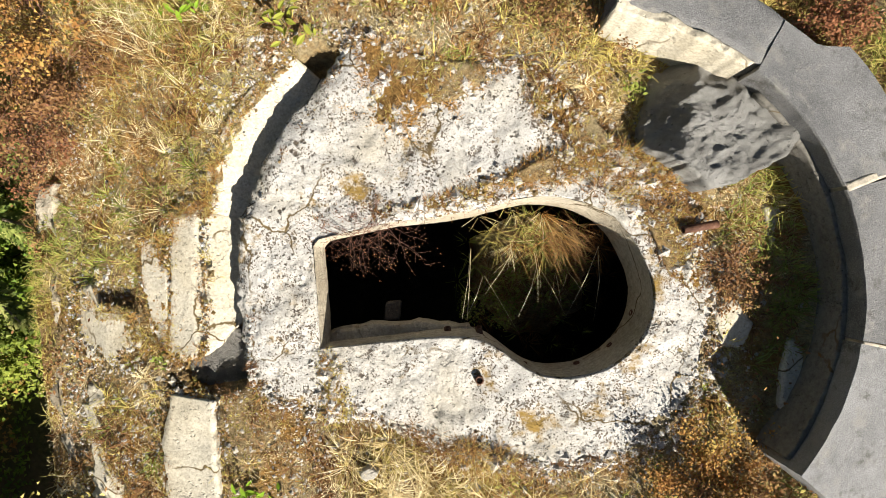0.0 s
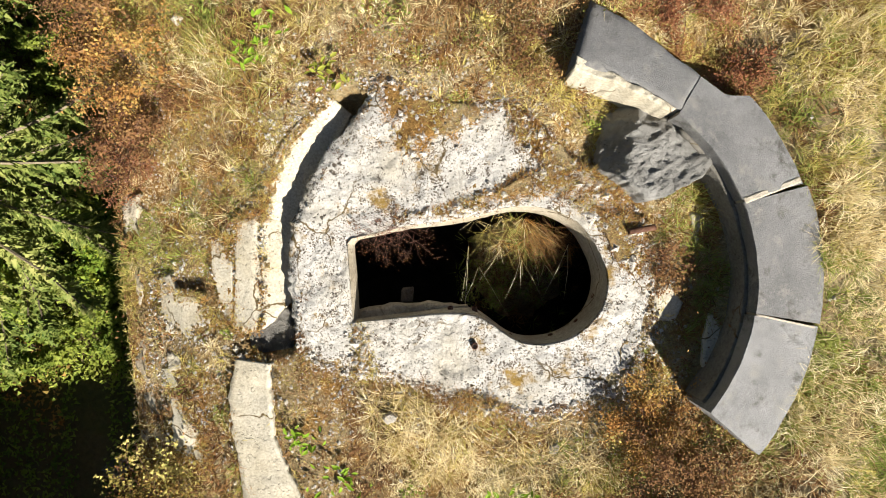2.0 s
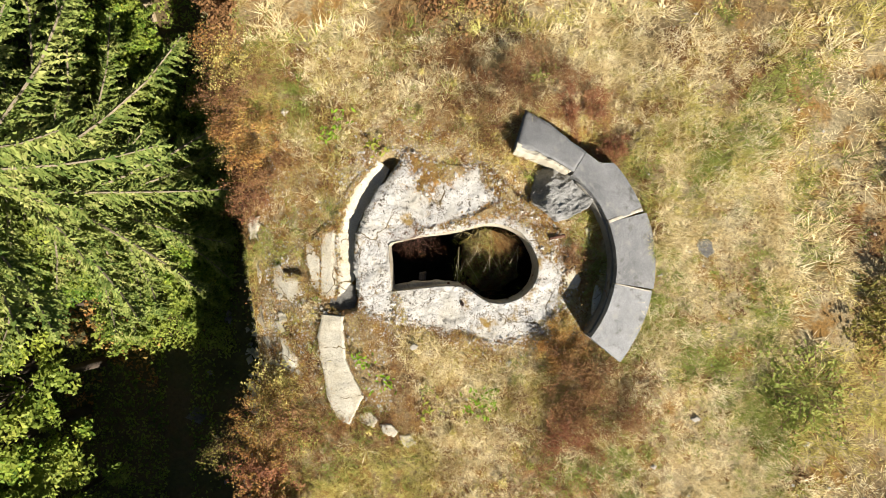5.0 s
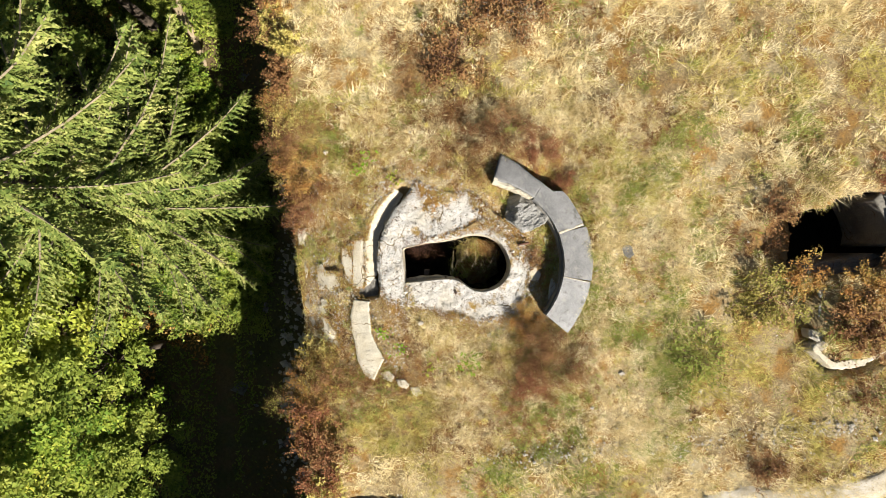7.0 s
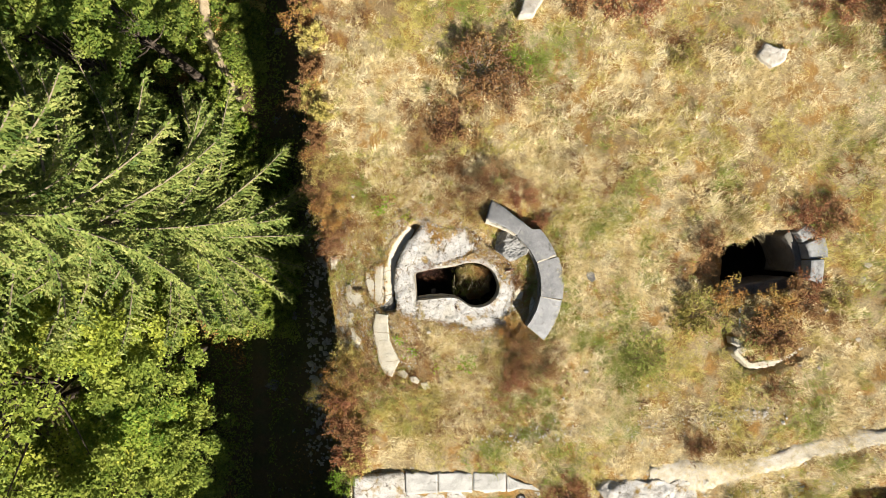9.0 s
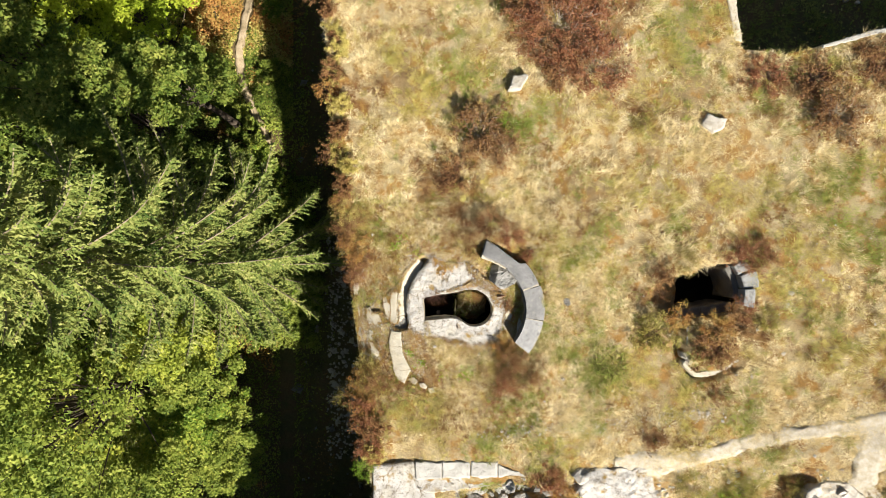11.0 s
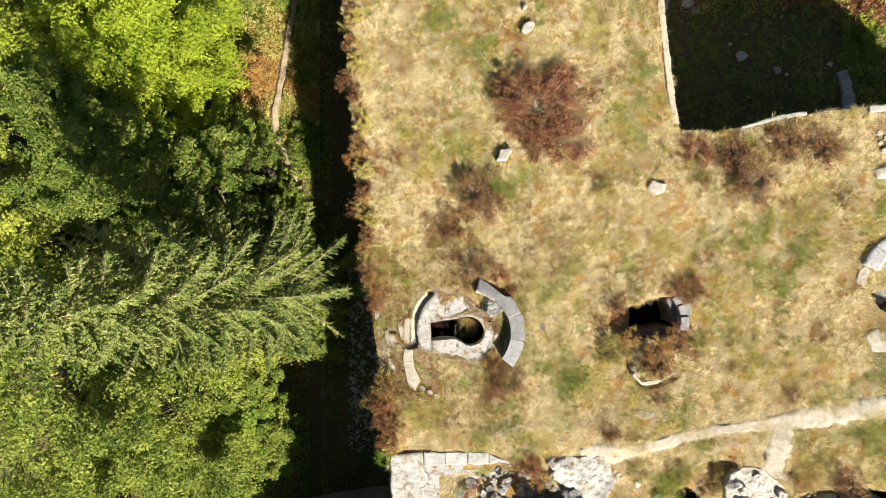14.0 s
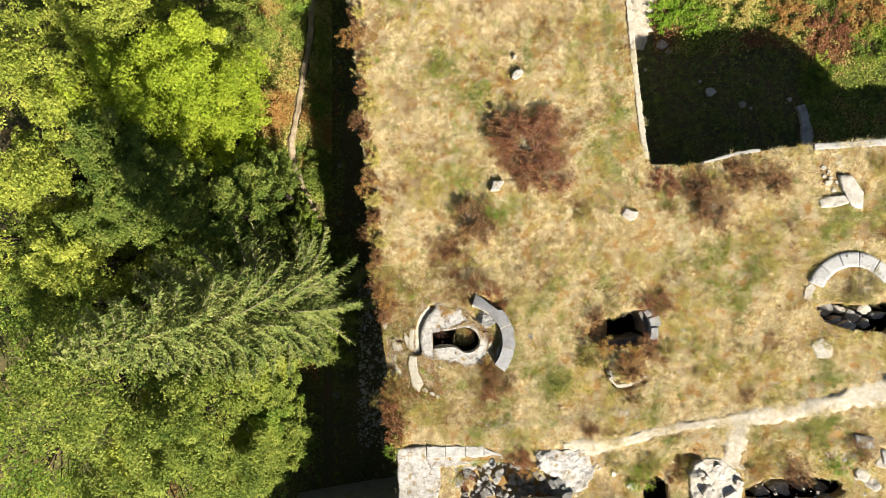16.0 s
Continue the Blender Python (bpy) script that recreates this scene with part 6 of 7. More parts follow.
def tufted(name, x, y, per, length, width, material, r, label, lean=(0.3, 0.95), bent=True, spread=0.06, zoff=0.0, field=None, aim=None):
    n = len(x) * per
    h = r.uniform(0, 2 * math.pi, n) if aim is None else r.normal(aim[0], aim[1], n)
    bx, by = np.repeat(x, per) + np.cos(h) * spread * r.random(n), np.repeat(y, per) + np.sin(h) * spread * r.random(n)
    z = (roof_z if field is None else field)(bx, by) + zoff
    size = np.repeat(r.uniform(0.6, 1.3, len(x)) * np.clip(1 + 1.1 * wave(x, y, 87, 1.3), 0.45, 1.6), per)
    sweep = 0.5 * np.repeat(wave(x, y, 88, 0.5), per) * 3
    v, t = blades(bx, by, z, size * r.uniform(length[0], length[1], n), r.uniform(width[0], width[1], n), r.uniform(lean[0], lean[1], n), r, heading=h + 0.4 * np.sin(sweep - h), bent=bent)
    return tagged(from_np(name, v, t, material), label, "grass", kind="stuff")


def pick(x, y, r, seed, scale, lo, sharp=0.25):
    return wave(x, y, seed, scale) + r.normal(0, sharp, len(x)) > lo


r = np.random.default_rng(3)
x, y = turf(70000, (-11, 36.5, -15.5, 30), r)
far = ~((x > -8.5) & (x < 8.5) & (y > -7.5) & (y < 5.5))
far &= wave(x, y, 86, 1.7) + r.normal(0, 0.15, len(x)) > -0.3
x, y = x[far], y[far]
verdure = sum(a * np.exp(-((x - u) / p) ** 2 - ((y - w) / q) ** 2) for u, w, p, q, a in ((13.0, 21, 0.8, 7, 0.75), (21.8, 2.2, 2.6, 3.6, 0.7), (8.4, -4.2, 1.6, 1.4, 0.6), (1.0, 11.6, 1.6, 2.0, 0.4), (27, -7.5, 4, 1.2, 0.4), (11, 8.6, 1.4, 1.2, 0.5)))
green = wave(x, y, 61, 0.45) + verdure + r.normal(0, 0.2, len(x)) > 0.42
brown = pick(x, y, r, 62, 0.9, 0.5, 0.15) & ~green
olive = (wave(x, y, 63, 0.6) + 0.6 * verdure + r.normal(0, 0.2, len(x)) > 0.2) & ~green & ~brown
straw = ~(green | brown | olive)
tufted("dry_grass", x[straw], y[straw], 13, (0.15, 0.38), (0.012, 0.027), STRAW, r, "bleached straw-coloured grass covering the fort roof", bent=False, spread=0.16)
tufted("olive_grass", x[olive], y[olive], 13, (0.15, 0.38), (0.012, 0.027), OLIVE, r, "yellow-olive grass patches on the fort roof", bent=False, spread=0.16)
tufted("green_grass", x[green], y[green], 13, (0.15, 0.38), (0.012, 0.027), GREEN, r, "green grass patches on the fort roof", bent=False, spread=0.16)
tufted("brown_herbs", x[brown], y[brown], 12, (0.10, 0.28), (0.016, 0.036), BROWN, r, "withered reddish brown herbs on the fort roof", bent=False, spread=0.18)

cx, cy = turf(2600, (-7, 36, -12, 28), r)
sel = wave(cx, cy, 84, 0.7) + r.normal(0, 0.3, len(cx)) > 0.0
cx, cy = cx[sel], cy[sel]
for lm, name, label, lo in ((BROWN, "withered_clump", "low withered brown clumps in the turf", 0), (BROWN, "withered_herb_clump", "withered brown herb clumps in the turf", 1), (OLIVE, "olive_clump", "low olive leafy clumps in the turf", 2), (GREEN, "green_clump", "low green leafy clumps in the turf", 3)):
    sx, sy = cx[lo:: 4], cy[lo:: 4]
    rad = r.uniform(0.12, 0.5, len(sx)) * (1.3 if lo < 2 else 0.8)
    per = 70
    c = np.stack([np.repeat(sx, per) + r.normal(0, 0.5, len(sx) * per) * np.repeat(rad, per), np.repeat(sy, per) + r.normal(0, 0.5, len(sx) * per) * np.repeat(rad, per)], 1)
    c = np.c_[c, roof_z(c[:, 0], c[:, 1]) + np.abs(r.normal(0.15, 0.12, len(c)))]
    v, q = leaf_quads(c, np.full(len(c), 0.055), r, 0.3)
    tagged(from_np(name, v, q, lm), label, "herbs", kind="stuff")

x, y = turf(1700, (-8, 36, -13, 28), r)
out = ~((x > -7) & (x < 8) & (y > -6.5) & (y < 5))
x, y = x[out], y[out]
x, y = x[wave(x, y, 85, 0.8) > -0.15], y[wave(x, y, 85, 0.8) > -0.15]
sel = r.random(len(x))
for lo, hi, m, name in ((0, 0.55, STRAW, "straw_tussock"), (0.55, 0.85, OLIVE, "olive_tussock"), (0.85, 1.0, GREEN, "green_tussock")):
    k = (sel >= lo) & (sel < hi)
    tufted(name, x[k], y[k], 60, (0.25, 0.5), (0.008, 0.016), m, r, "dense grass tussocks standing in the turf", lean=(0.1, 0.85), bent=False, spread=0.16)

x, y = r.normal(8.2, 0.55, 60), r.normal(-4.2, 0.6, 60)
tufted("green_tussock", x, y, 40, (0.25, 0.6), (0.007, 0.014), GREEN, r, "long green grass clump in dry turf", lean=(0.1, 0.85), bent=False, spread=0.14)
# finer growth round the near emplacement
x, y = turf(16500, (-8.5, 8.5, -7.5, 5.5), r)
gap = nearest(x, y, COLLAR)[2]
thin = np.clip((gap - 0.05) / 0.9, 0.14, 1) * np.where((x < -1.6) & (x > -5.4) & (np.abs(y + 1) < 3.3), 0.22, 1.0)
ok = r.random(len(x)) < thin
x, y = x[ok], y[ok]
east = np.clip((x - 3.5) / 2, 0, 1)
green = wave(x, y, 64, 0.6) + r.normal(0, 0.25, len(x)) > 0.32 - 0.22 * east
brown = (wave(x, y, 65, 0.9) + r.normal(0, 0.25, len(x)) > 0.1 + 0.45 * east) & ~green
olive = (wave(x, y, 66, 0.5) + r.normal(0, 0.25, len(x)) > 0.5 * east) & ~green & ~brown
straw = ~(green | brown | olive)
tufted("dry_grass", x[straw], y[straw], 17, (0.10, 0.36), (0.005, 0.011), STRAW, r, "fine bleached grass tufts round the gun well", spread=0.07)
tufted("olive_grass", x[olive], y[olive], 17, (0.10, 0.34), (0.005, 0.011), OLIVE, r, "fine yellow-olive grass tufts round the gun well", spread=0.07)
tufted("green_grass", x[green], y[green], 16, (0.08, 0.24), (0.006, 0.014), GREEN, r, "short green grass tufts round the gun well", spread=0.08)
tufted("brown_herbs", x[brown], y[brown], 16, (0.05, 0.2), (0.008, 0.02), BROWN, r, "withered brown herbs round the gun well", spread=0.09)

x, y = turf(17000, (-6.0, 4.6, -5.0, 4.2), r)
sel = wave(x, y, 71, 1.6) + r.normal(0, 0.3, len(x))
for k, (m, name, label) in enumerate(((OLIVE, "moss_growth", "short olive moss and seedlings on bare soil"), (BROWN, "moss_growth", "short brown moss and seedlings on bare soil"), (RUSTGRASS, "moss_growth", "short rusty moss and stalks on bare soil"), (STRAW, "moss_growth", "short bleached stalks on bare soil"))):
    part_of = (sel > (-9, -0.25, 0.1, 0.4)[k]) & (sel <= (-0.25, 0.1, 0.4, 9)[k])
    tufted(name, x[part_of], y[part_of], 9, (0.03, 0.11), (0.004, 0.011), m, r, label, lean=(0.3, 0.95), bent=False, spread=0.09)

# long rust-coloured grass north-west of the well, and grass on the heap inside it
x, y = r.normal(-4.1, 0.75, 90), r.normal(2.4, 0.7, 90)
for k, (m, label) in enumerate(((RUSTGRASS, "long rust-coloured arching grass beside the groove"), (OLIVE, "long yellow-olive arching grass beside the groove"), (GREEN, "long green arching grass beside the groove"), (BROWN, "long withered brown grass beside the groove"))):
    tufted("long_grass", x[k:: 4], y[k:: 4], 14, (0.2, 0.6), (0.003, 0.007), m, r, label, spread=0.06)
def hang(a, b):
    return 0.20 - 0.75 * np.clip(0.45 - b, 0, 2) - 0.25 * np.abs(a - 1.25)


for n, per, cx, wide, long, thick, m, aim, label in (
        (5, 9, 1.0, 0.26, (0.12, 0.36), (0.003, 0.007), STRAW, (-1.9, 0.9), "pale straw grass hanging into the well"),
        (11, 10, 1.05, 0.30, (0.12, 0.36), (0.003, 0.007), OLIVE, (-1.8, 1.0), "yellow-olive grass hanging into the well"),
        (14, 12, 1.4, 0.30, (0.15, 0.42), (0.003, 0.008), RUSTGRASS, (-1.7, 0.7), "rusty dead grass hanging into the well"),
        (22, 12, 1.55, 0.32, (0.15, 0.5), (0.003, 0.008), BROWN, (-1.5, 0.7), "tangled brown dead grass hanging into the well")):
    x, y = r.normal(cx, wide, n), r.uniform(0.0, 0.5, n)
    tufted("well_grass", x, y, per, long, thick, m, r, label, lean=(0.35, 0.95), spread=0.08, aim=aim, field=hang)
x, y = r.normal(1.15, 0.3, 9), r.uniform(-0.3, 0.3, 9)
tufted("well_grass", x, y, 2, (0.45, 0.85), (0.004, 0.008), STRAW, r, "long pale grass blades drooping into the well", lean=(0.5, 0.85), spread=0.05, aim=(-2.1, 0.25), field=lambda a, b: 0.15 + 0.5 * (b - 0.2))
x, y = r.normal(1.3, 0.45, 70), r.normal(-0.4, 0.4, 70)
tufted("well_grass", x, y, 12, (0.15, 0.4), (0.006, 0.014), GREEN, r, "shaded green growth in the well", lean=(0.2, 0.9), spread=0.08, field=lambda a, b: -0.3 - 0.5 * np.hypot(a - 1.3, b - 0.2))
x, y = r.normal(1.35, 0.4, 140), r.normal(-0.35, 0.35, 140)
tufted("well_grass", x, y, 16, (0.2, 0.5), (0.004, 0.009), BROWN, r, "withered brownish grass growing in the well", lean=(0.2, 0.8), spread=0.06, field=lambda a, b: -0.35 - 0.6 * np.hypot(a - 1.3, b - 0.2))
for k, (x, y, rad) in enumerate(((0.45, -0.72, 0.24), (0.78, -0.86, 0.18))):
    shrub(x, y, -0.55, rad, 0.35, 500, GREEN, TWIG, 380 + k, "small green fern growing in the shaded well", leaf=0.03, stems=16, thick=0.003, name="fern")

def grit(name, x, y, z, size, material, label, r):
    n = len(x)
    base = np.array([[1, 0, 0], [0, 1, 0], [-1, 0, 0], [0, -1, 0], [0.1, 0.1, 0.5], [0, 0, -0.7]])
    a = r.uniform(0, 6.28, n)
    s = size * np.clip(r.lognormal(-0.3, 0.6, n), 0.25, 3.0)
    p = base[None] * r.uniform(0.6, 1.2, (n, 6, 1)) * s[:, None, None]
    px = p[..., 0] * np.cos(a)[:, None] - p[..., 1] * np.sin(a)[:, None] * 0.8
    py = p[..., 0] * np.sin(a)[:, None] + p[..., 1] * np.cos(a)[:, None] * 0.8
    v = np.stack([px + x[:, None], py + y[:, None], p[..., 2] + z[:, None]], 2).reshape(-1, 3)
    f = np.array([[0, 1, 4], [1, 2, 4], [2, 3, 4], [3, 0, 4], [1, 0, 5], [2, 1, 5], [3, 2, 5], [0, 3, 5]])
    t = (np.arange(n)[:, None, None] * 6 + f[None]).reshape(-1, 3)
    return tagged(from_np(name, v, t, material), label, "gravel", kind="stuff")


for poly in SOILED:
    bx0, bx1, by0, by1 = min(p[0] for p in poly), max(p[0] for p in poly), min(p[1] for p in poly), max(p[1] for p in poly)
    x, y = r.uniform(bx0, bx1, 400), r.uniform(by0, by1, 400)
    ok = inside(x, y, poly)
    x, y = x[ok][:110], y[ok][:110]
    grit("crust_fragments", x[:: 2], y[:: 2], collar_z(x[:: 2], y[:: 2]) + 0.03, 0.05, WHITE, "broken white concrete bits in the soil crust", r)
    grit("crust_crumbs", x, y, collar_z(x, y) + 0.045, 0.018, PALE, "pale concrete crumbs lying in the soil crust", r)
    tufted("crust_growth", x[1:: 4], y[1:: 4], 10, (0.04, 0.13), (0.003, 0.007), OLIVE, r, "short olive grass on the soil crust", spread=0.06, field=lambda a, b: collar_z(a, b) + 0.03)
    tufted("crust_growth", x[:: 2], y[:: 2], 12, (0.03, 0.11), (0.004, 0.009), BROWN, r, "dry moss and herbs on the soil crust", spread=0.06, field=lambda a, b: collar_z(a, b) + 0.03)
    tufted("crust_growth", x[:: 4], y[:: 4], 10, (0.04, 0.14), (0.003, 0.006), RUSTGRASS, r, "thin rusty grass on the soil crust", spread=0.06, field=lambda a, b: collar_z(a, b) + 0.03)

# dead leaves and pale grit on the bare soil
x, y = turf(26000, (-6, 6.5, -6, 4.5), r)
c = np.stack([x, y, roof_z(x, y) + r.uniform(0.005, 0.05, len(x))], 1)
v, q = leaf_quads(c, np.full(len(c), 0.03), r, 0.6)
tagged(from_np("dead_leaves", v, q, LITTER), "small dry fallen leaves on bare soil", "leaf litter", kind="stuff")




x, y = turf(15000, (-5.4, 3.6, -4.6, 3.4), r)
ok = (nearest(x, y, COLLAR)[2] < 0.9) | (pick(x, y, r, 70, 1.2, 0.0) & (x < -1.5)) | (r.random(len(x)) < 0.08)
grit("grit", x[ok], y[ok], roof_z(x[ok], y[ok]) + 0.002, 0.018, PALE, "pale concrete crumbs on bare soil", r)
x, y = turf(9000, (-5.2, -1.5, -4.4, 2.6), r)
ok = wave(x, y, 75, 1.5) + r.normal(0, 0.2, len(x)) > 0.15
grit("white_flakes", x[ok], y[ok], roof_z(x[ok], y[ok]) + 0.004, 0.022, WHITE, "white concrete flakes on mossy soil", r)
# crumbs of soil and of concrete along the ragged edges of the white concrete
for poly, n, wide in [(COLLAR, 5200, 0.09)] + [(p, 700, 0.07) for p in SOILED]:
    p0 = np.array(poly, float)
    p1 = np.roll(p0, -1, axis=0)
    d = np.hypot(*(p1 - p0).T)
    e = r.choice(len(p0), n, p=d / d.sum())
    u = r.random(n)[:, None]
    q = p0[e] * (1 - u) + p1[e] * u + r.normal(0, wide, (n, 2)) * r.uniform(0.2, 1.6, (n, 1))
    q = q[~inside(q[:, 0], q[:, 1], WELL) & ~inside(q[:, 0], q[:, 1], GROOVE)]
    z = np.where(inside(q[:, 0], q[:, 1], COLLAR), collar_z(q[:, 0], q[:, 1]) - 0.01, roof_z(q[:, 0], q[:, 1]))
    k = r.random(len(q)) < 0.5
    grit("soil_crumbs", q[k, 0], q[k, 1], z[k], 0.02, SOIL, "brown soil crumbs along the edge of the white concrete", r)
    grit("concrete_crumbs", q[~k, 0], q[~k, 1], z[~k], 0.03, WHITE, "white concrete crumbs along the broken edge", r)
    g = r.random(len(q)) < 0.11
    tufted("edge_growth", q[g, 0], q[g, 1], 12, (0.03, 0.12), (0.003, 0.008), (BROWN, RUSTGRASS, OLIVE)[int(r.integers(3))], r, "moss and seedlings along the edge of the concrete", spread=0.06, field=lambda a, b: np.where(inside(a, b, COLLAR), collar_z(a, b), roof_z(a, b)))
PATCHES = [[(-3.41, 0.45), (-2.98, 0.48), (-2.95, -1.25), (-3.46, -1.38), (-3.45, 0.0)], [(-3.88, 0.16), (-3.66, 0.16), (-3.62, -0.18), (-3.49, -1.2), (-3.58, -1.26), (-3.86, -0.40)], [(-4.90, -0.52), (-4.52, -0.80), (-4.02, -0.84), (-3.98, -1.24), (-4.36, -1.48), (-4.86, -1.16)],
           [(-3.42, -1.8), (-3.5, -2.9), (-3.0, -4.6), (-2.62, -4.75), (-2.28, -4.0), (-2.84, -1.84)], [(-4.68, -2.4), (-4.1, -3.0), (-3.9, -3.65), (-4.6, -3.35)], [(-1.86, 2.36), (-2.54, 1.66), (-2.92, 0.90), (-2.92, 0.47)]]
for poly in PATCHES:
    p0 = np.array(poly, float)
    p1 = np.roll(p0, -1, axis=0)
    e = r.integers(0, len(p0) - (1 if len(poly) == 4 else 0), 900)
    u = r.random(900)[:, None]
    q = p0[e] * (1 - u) + p1[e] * u + r.normal(0, 0.05, (900, 2)) * r.uniform(0.2, 1.7, (900, 1))
    z = np.maximum(roof_z(q[:, 0], q[:, 1]), apron_z(q[:, 0], q[:, 1]) - 0.01)
    k = r.random(900)
    grit("soil_crumbs", q[k < 0.5, 0], q[k < 0.5, 1], z[k < 0.5], 0.022, SOIL, "brown soil crumbs round the cream concrete", r)
    grit("concrete_crumbs", q[k > 0.75, 0], q[k > 0.75, 1], z[k > 0.75], 0.022, WHITE, "white concrete crumbs round the cream concrete", r)
    for lo, m in ((0.50, BROWN), (0.58, OLIVE), (0.66, RUSTGRASS)):
        g = (k > lo) & (k < lo + 0.08)
        tufted("edge_growth", q[g, 0], q[g, 1], 9, (0.03, 0.11), (0.003, 0.008), m, r, "moss and seedlings round the cream concrete", spread=0.05, field=lambda a, b: np.maximum(roof_z(a, b), apron_z(a, b) - 0.01))
AP = [(-1.95, 2.45), (-2.45, 2.05), (-2.8, 1.5), (-3.05, 0.95), (-3.3, 0.45), (-3.6, 0.1), (-3.7, -0.4), (-3.6, -1.0), (-3.35, -1.35), (-3.45, -1.8), (-3.52, -2.6), (-3.4, -3.4), (-3.05, -4.5)]
e = r.integers(0, len(AP) - 1, 900)
u = r.random(900)[:, None]
q = np.array(AP)[e] * (1 - u) + np.array(AP)[e + 1] * u + r.normal(0, 0.12, (900, 2))
z = np.maximum(roof_z(q[:, 0], q[:, 1]), apron_z(q[:, 0], q[:, 1]) - 0.05)
k = r.random(len(q)) < 0.5
grit("soil_crumbs", q[k, 0], q[k, 1], z[k], 0.026, SOIL, "brown soil crumbs on the cream concrete", r)
grit("concrete_crumbs", q[~k, 0], q[~k, 1], z[~k], 0.024, CREAM, "cream concrete crumbs on the soil", r)
x, y = turf(9000, (-6, 36, -12, 28), r)
ok = (track_gap(x, y) < 1.2) | (r.random(len(x)) < 0.12)
grit("gravel", x[ok], y[ok], roof_z(x[ok], y[ok]) + 0.02, 0.05, PALE, "scattered pale stones in dry grass", r)
x, y = r.uniform(4, 36, 60000), r.uniform(-12, -2, 60000)
gap = track_gap(x, y)
ok = np.abs(gap + 0.1) < r.uniform(0, 0.55, len(x))
x, y = x[ok][:7600], y[ok][:7600]
grit("path_gravel", x[:3600], y[:3600], roof_z(x[:3600], y[:3600]) + 0.03, 0.024, PALE, "small pale stones along the trodden paths", r)
tufted("path_grass", x[3600:], y[3600:], 12, (0.08, 0.3), (0.010, 0.022), STRAW, r, "dry grass tufts creeping over the path edges", bent=False, spread=0.12)
u = r.random(900)
x, y = np.interp(u, [0, 0.3, 0.6, 1], [1.5, 5.5, 9.1, 14.6]), np.interp(u, [0, 0.3, 0.6, 1], [-7.6, -7.1, -6.7, -6.1])
x, y = x + r.normal(0, 0.3, 900), y + r.normal(0, 0.28, 900)
grit("trail_gravel", x, y, roof_z(x, y) + 0.06, 0.034, PALE, "pale pebbles along a faint trail in the turf", r)
x, y = r.uniform(-4, 35, 1500), r.uniform(-14, -9, 1500)
ok = (wave(x, y, 83, 0.8) > 0.0) & inside(x, y, FORT)
grit("rubble", x[ok], y[ok], roof_z(x[ok], y[ok]) + 0.02, 0.09, PALE, "pale broken rubble strewn along the ruined front", r)
x, y = r.uniform(-9.2, -6.3, 900), r.uniform(-13, 4, 900)
grit("talus", x, y, ground_z(x, y) + 0.03, 0.12, PALE, "pale rubble fallen to the foot of the fort wall", r)
x, y = r.uniform(-11.5, -6.5, 120), r.uniform(-18, 34, 120)
grit("ditch_stones", x, y, ground_z(x, y) + 0.05, 0.2, ROCK, "grey stones fallen into the dark ditch", r)

# low growth on the bank, in the ditch and in the court
x, y = r.uniform(-23, -11.8, 70000), r.uniform(12, 38, 70000)
px = np.interp(y, [3, 8, 11.2, 13.5, 15.8, 18.1, 20.1, 23.8, 29, 36], [-12.2, -12.9, -13.75, -14.9, -15.75, -16, -15.45, -14.9, -14, -13.6])
ok = np.abs(x - px) > 0.4 + 0.2 * wave(x, y, 96, 1.5)
x, y, px = x[ok], y[ok], px[ok]
c = np.stack([x, y, ground_z(x, y) + np.abs(r.normal(0, 0.35, len(x))) * np.clip(0.6 + wave(x, y, 97, 0.9), 0.1, 1.6)], 1)
tone = wave(x, y, 98, 0.55) + 0.5 * np.exp(-((x - px + 1.6) / 1.4) ** 2 - ((y - 20) / 4) ** 2) + r.normal(0, 0.15, len(x))
for sel, m, name, label in ((tone > 0.40, ORANGELEAF, "fern", "rusty autumn ferns beside the ditch path"), ((tone <= 0.40) & (tone > 0.0), OLIVE, "undergrowth", "yellow-olive undergrowth beside the ditch path"), (tone <= 0.0, YELLOWLEAF, "undergrowth", "bright green undergrowth beside the ditch path")):
    v, q = leaf_quads(c[sel], np.full(sel.sum(), 0.17), r, 0.65, True)
    tagged(from_np(name, v, q, m), label, "undergrowth", kind="stuff")
x, y = r.uniform(-30, -8.5, 82000), r.uniform(-20, 38, 82000)
ok = (x < np.where((y > -5) & (y < 8), -9.7, -10.8) - 0.9 * wave(x, y, 92, 0.4)) | (r.random(len(x)) < 0.12)
px = np.interp(y, [3, 8, 11.2, 13.5, 15.8, 18.1, 20.1, 23.8, 29, 36], [-12.2, -12.9, -13.75, -14.9, -15.75, -16, -15.45, -14.9, -14, -13.6])
ok &= np.abs(x - px) > 0.55
x, y = x[ok], y[ok]
c = np.stack([x, y, ground_z(x, y) + np.abs(r.normal(0, 0.3, len(x))) * np.clip(0.6 + wave(x, y, 93, 0.7), 0.15, 1.6)], 1)
rusty = (wave(x, y, 94, 0.5) > 0.35) | ((x > -19) & (x < -15.8) & (y > 15) & (y < 26) & (r.random(len(x)) < 0.7))
for sel, m, name, label in ((rusty, ORANGELEAF, "fern", "rusty autumn ferns on the wooded bank"), (~rusty, YELLOWLEAF, "undergrowth", "leafy green undergrowth on the wooded bank")):
    v, q = leaf_quads(c[sel], np.full(sel.sum(), 0.15), r, 0.6, True)
    tagged(from_np(name, v, q, m), label, "undergrowth", kind="stuff")
x, y = r.uniform(-14, -9.2, 15000), r.uniform(-4.6, 8.5, 15000)
ok = x < -9.7 - 0.6 * wave(x, y, 92, 0.6)
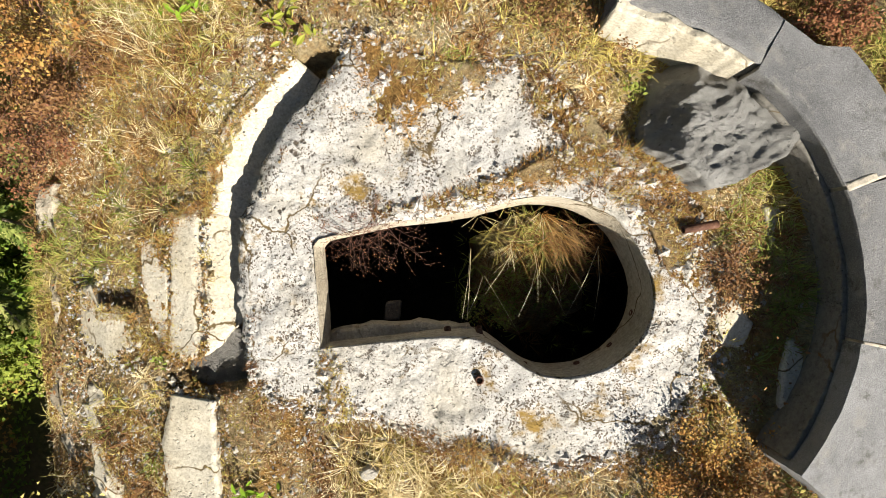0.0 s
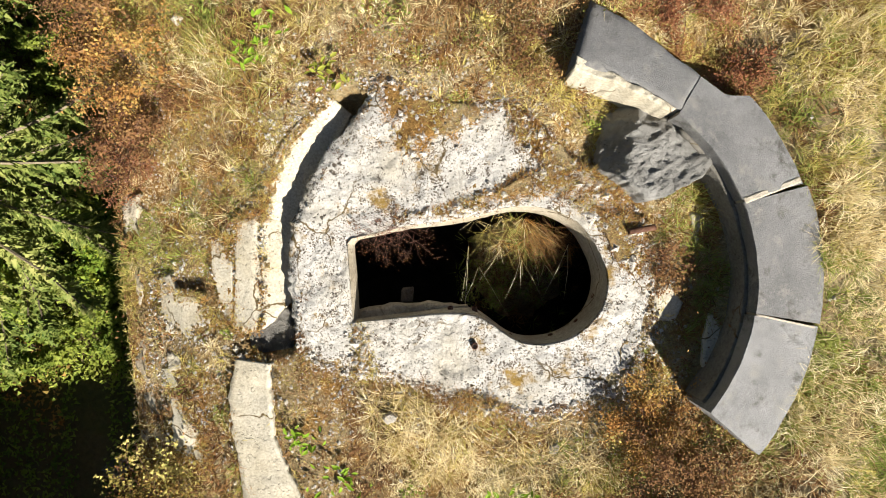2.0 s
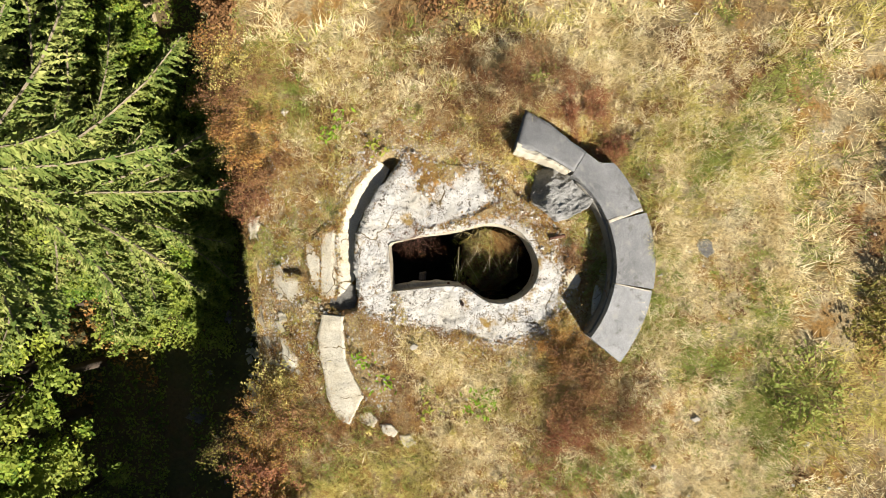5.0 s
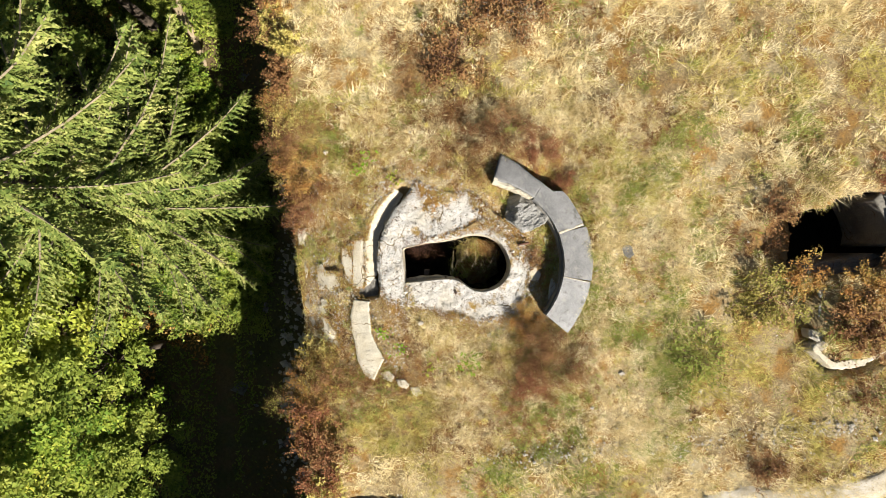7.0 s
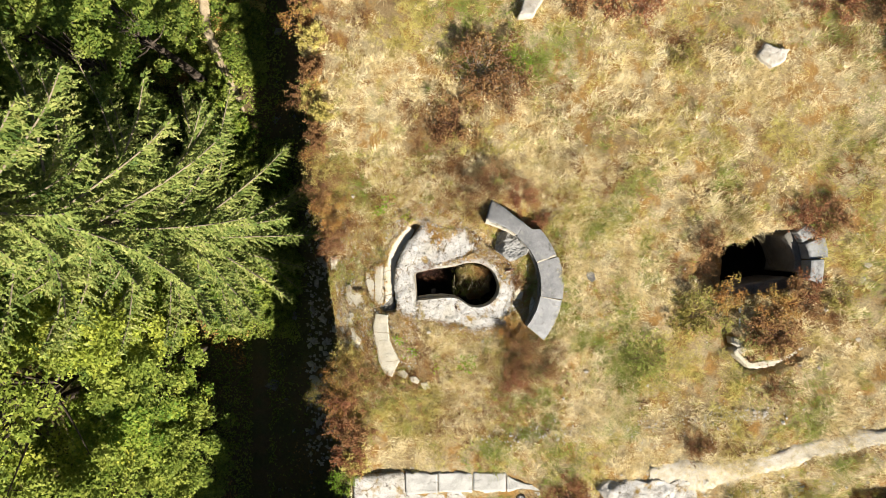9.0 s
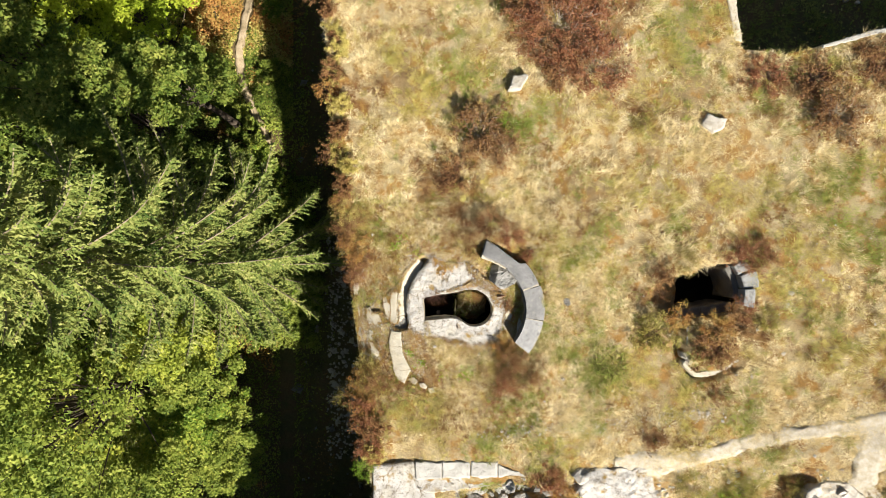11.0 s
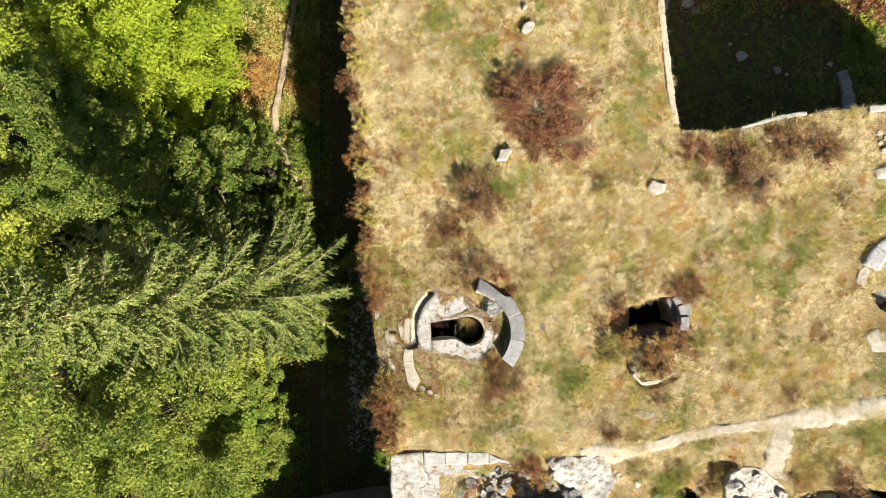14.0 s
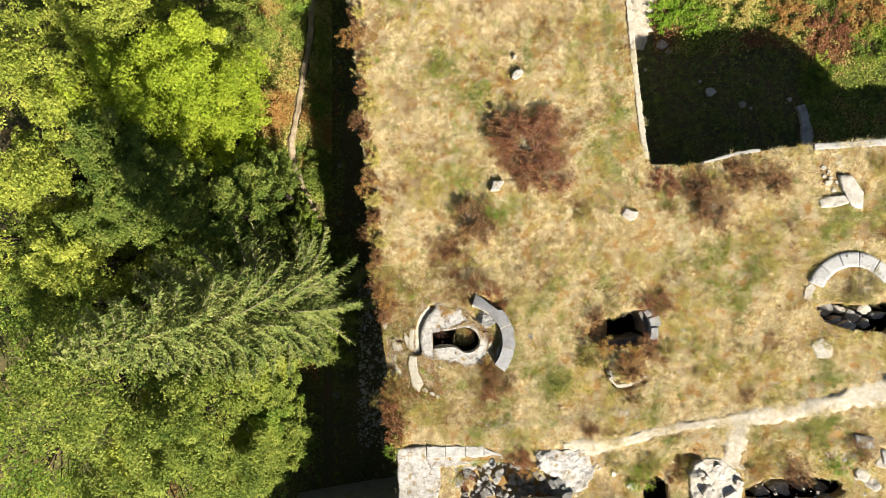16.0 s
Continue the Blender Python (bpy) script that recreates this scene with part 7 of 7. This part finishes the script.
c = np.stack([x[ok], y[ok], ground_z(x[ok], y[ok]) + np.abs(r.normal(0.15, 0.3, ok.sum()))], 1)
v, q = leaf_quads(c, np.full(len(c), 0.13), r, 0.6, True)
tagged(from_np("brambles", v, q, YELLOWLEAF), "bright leafy brambles between the spruce and the ditch", "undergrowth", kind="stuff")
x, y = r.uniform(20, 46, 60000), r.uniform(15, 38, 60000)
ok = ~inside(x, y, FORT) & ((y > 26.2 + 0.9 * wave(x, y, 101, 0.5)) | (x > 35 + 1.2 * wave(x, y, 102, 0.5)) | (r.random(len(x)) < 0.05))
x, y = x[ok], y[ok]
c = np.stack([x, y, ground_z(x, y) + np.abs(r.normal(0, 0.35, len(x))) * np.clip(0.7 + wave(x, y, 103, 0.8), 0.1, 1.8)], 1)
tone = wave(x, y, 104, 0.6) + r.normal(0, 0.2, len(x))
for sel, m, label in ((tone > 0.4, REDLEAF, "withered reddish growth in the court"), ((tone <= 0.4) & (tone > 0.12), OLIVE, "yellow-olive growth in the court"), (tone <= 0.12, YELLOWLEAF, "leafy green growth in the court")):
    v, q = leaf_quads(c[sel], np.full(sel.sum(), 0.19), r, 0.6, True)
    tagged(from_np("undergrowth", v, q, m), label, "undergrowth", kind="stuff")
x, y = r.uniform(14.5, 46, 6000), r.uniform(14, 34, 6000)
ok = ~inside(x, y, FORT) & (np.hypot(x - 18.8, (y - 29.5) * 0.5) > 1.6)
tufted("court_grass", x[ok], y[ok], 14, (0.15, 0.4), (0.02, 0.04), GREEN, r, "green grass on the court floor", bent=False, spread=0.2, field=ground_z)

# broad-leaved herbs standing in the turf
LEAF = {}
for m in (HERB, YELLOWHERB):
    me = bpy.data.meshes.new("leaf")
    me.from_pydata([(0, -0.06, 0), (0.022, -0.02, 0.008), (0.026, 0.02, 0.008), (0, 0.07, -0.01), (-0.026, 0.02, 0.008), (-0.022, -0.02, 0.008), (0, 0, 0)], [], [(0, 1, 6), (1, 2, 6), (2, 3, 6), (3, 4, 6), (4, 5, 6), (5, 0, 6)])
    me.materials.append(m)
    LEAF[m.name] = me
for k, (x, y, n, rad, m) in enumerate(((-2.9, 3.35, 60, 0.3, HERB), (-3.2, 3.1, 40, 0.25, HERB), (-1.9, 2.65, 22, 0.2, YELLOWHERB), (-2.3, -3.0, 30, 0.25, HERB), (0.95, -4.1, 60, 0.4, HERB), (1.15, -4.0, 40, 0.35, HERB), (0.8, -4.35, 40, 0.35, HERB), (-1.75, -3.6, 40, 0.3, HERB), (3.35, 1.85, 14, 0.18, YELLOWHERB),
                                       (-0.5, -4.2, 30, 0.3, YELLOWHERB))):
    cz = collar_z(x, y) if inside(np.array([x]), np.array([y]), COLLAR)[0] else on_roof(x, y)
    plant = group_at("herb", x, y, cz, "broad-leaved green herb in dry turf" if m is HERB else "yellowing herb in dry turf", "herb")
    c = np.stack([r.normal(0, rad * 0.6, n), r.normal(0, rad * 0.6, n), r.uniform(0.04, 0.25, n)], 1)
    for p in c[: 24]:
        leaf = new("leaf", LEAF[m.name])
        leaf.parent = plant
        leaf.matrix_local = pose(*p, r.uniform(-35, 35), r.uniform(-35, 35), r.uniform(0, 360)) @ Matrix.Diagonal((*([r.uniform(0.7, 1.4) * (0.5 if cz > 0.6 and abs(y) < 2.3 and x > -2 else 1.0)] * 3), 1))
    v, q = tubes([[(p[0] * 0.2, p[1] * 0.2, -0.02, 0.004), (p[0] * 0.7, p[1] * 0.7, p[2] * 0.7, 0.003), (p[0], p[1], p[2], 0.002)] for p in c[:: 3]], 3)
    from_np("stalk_tuft", v, q, OLIVE, plant)

# repeats that belong together
for ob in [o for o in scene.objects if o.parent is None]:
    if ob.name.startswith("broadleaf_tree"):
        ob["group"] = "trees on the wooded bank"
    elif ob.name.startswith("shrub") and "ditch" in ob["label"] and "bank" not in ob["label"]:
        ob["group"] = "bushes along the ditch edge"
    elif ob.name.startswith("shrub") and "bank" in ob["label"]:
        ob["group"] = "bushes on the bank of the ditch"
    elif ob.name.startswith("herb"):
        ob["group"] = "herbs in the turf"
    elif ob.name.startswith("bolt_socket"):
        ob["group"] = "bolt sockets in the well wall"
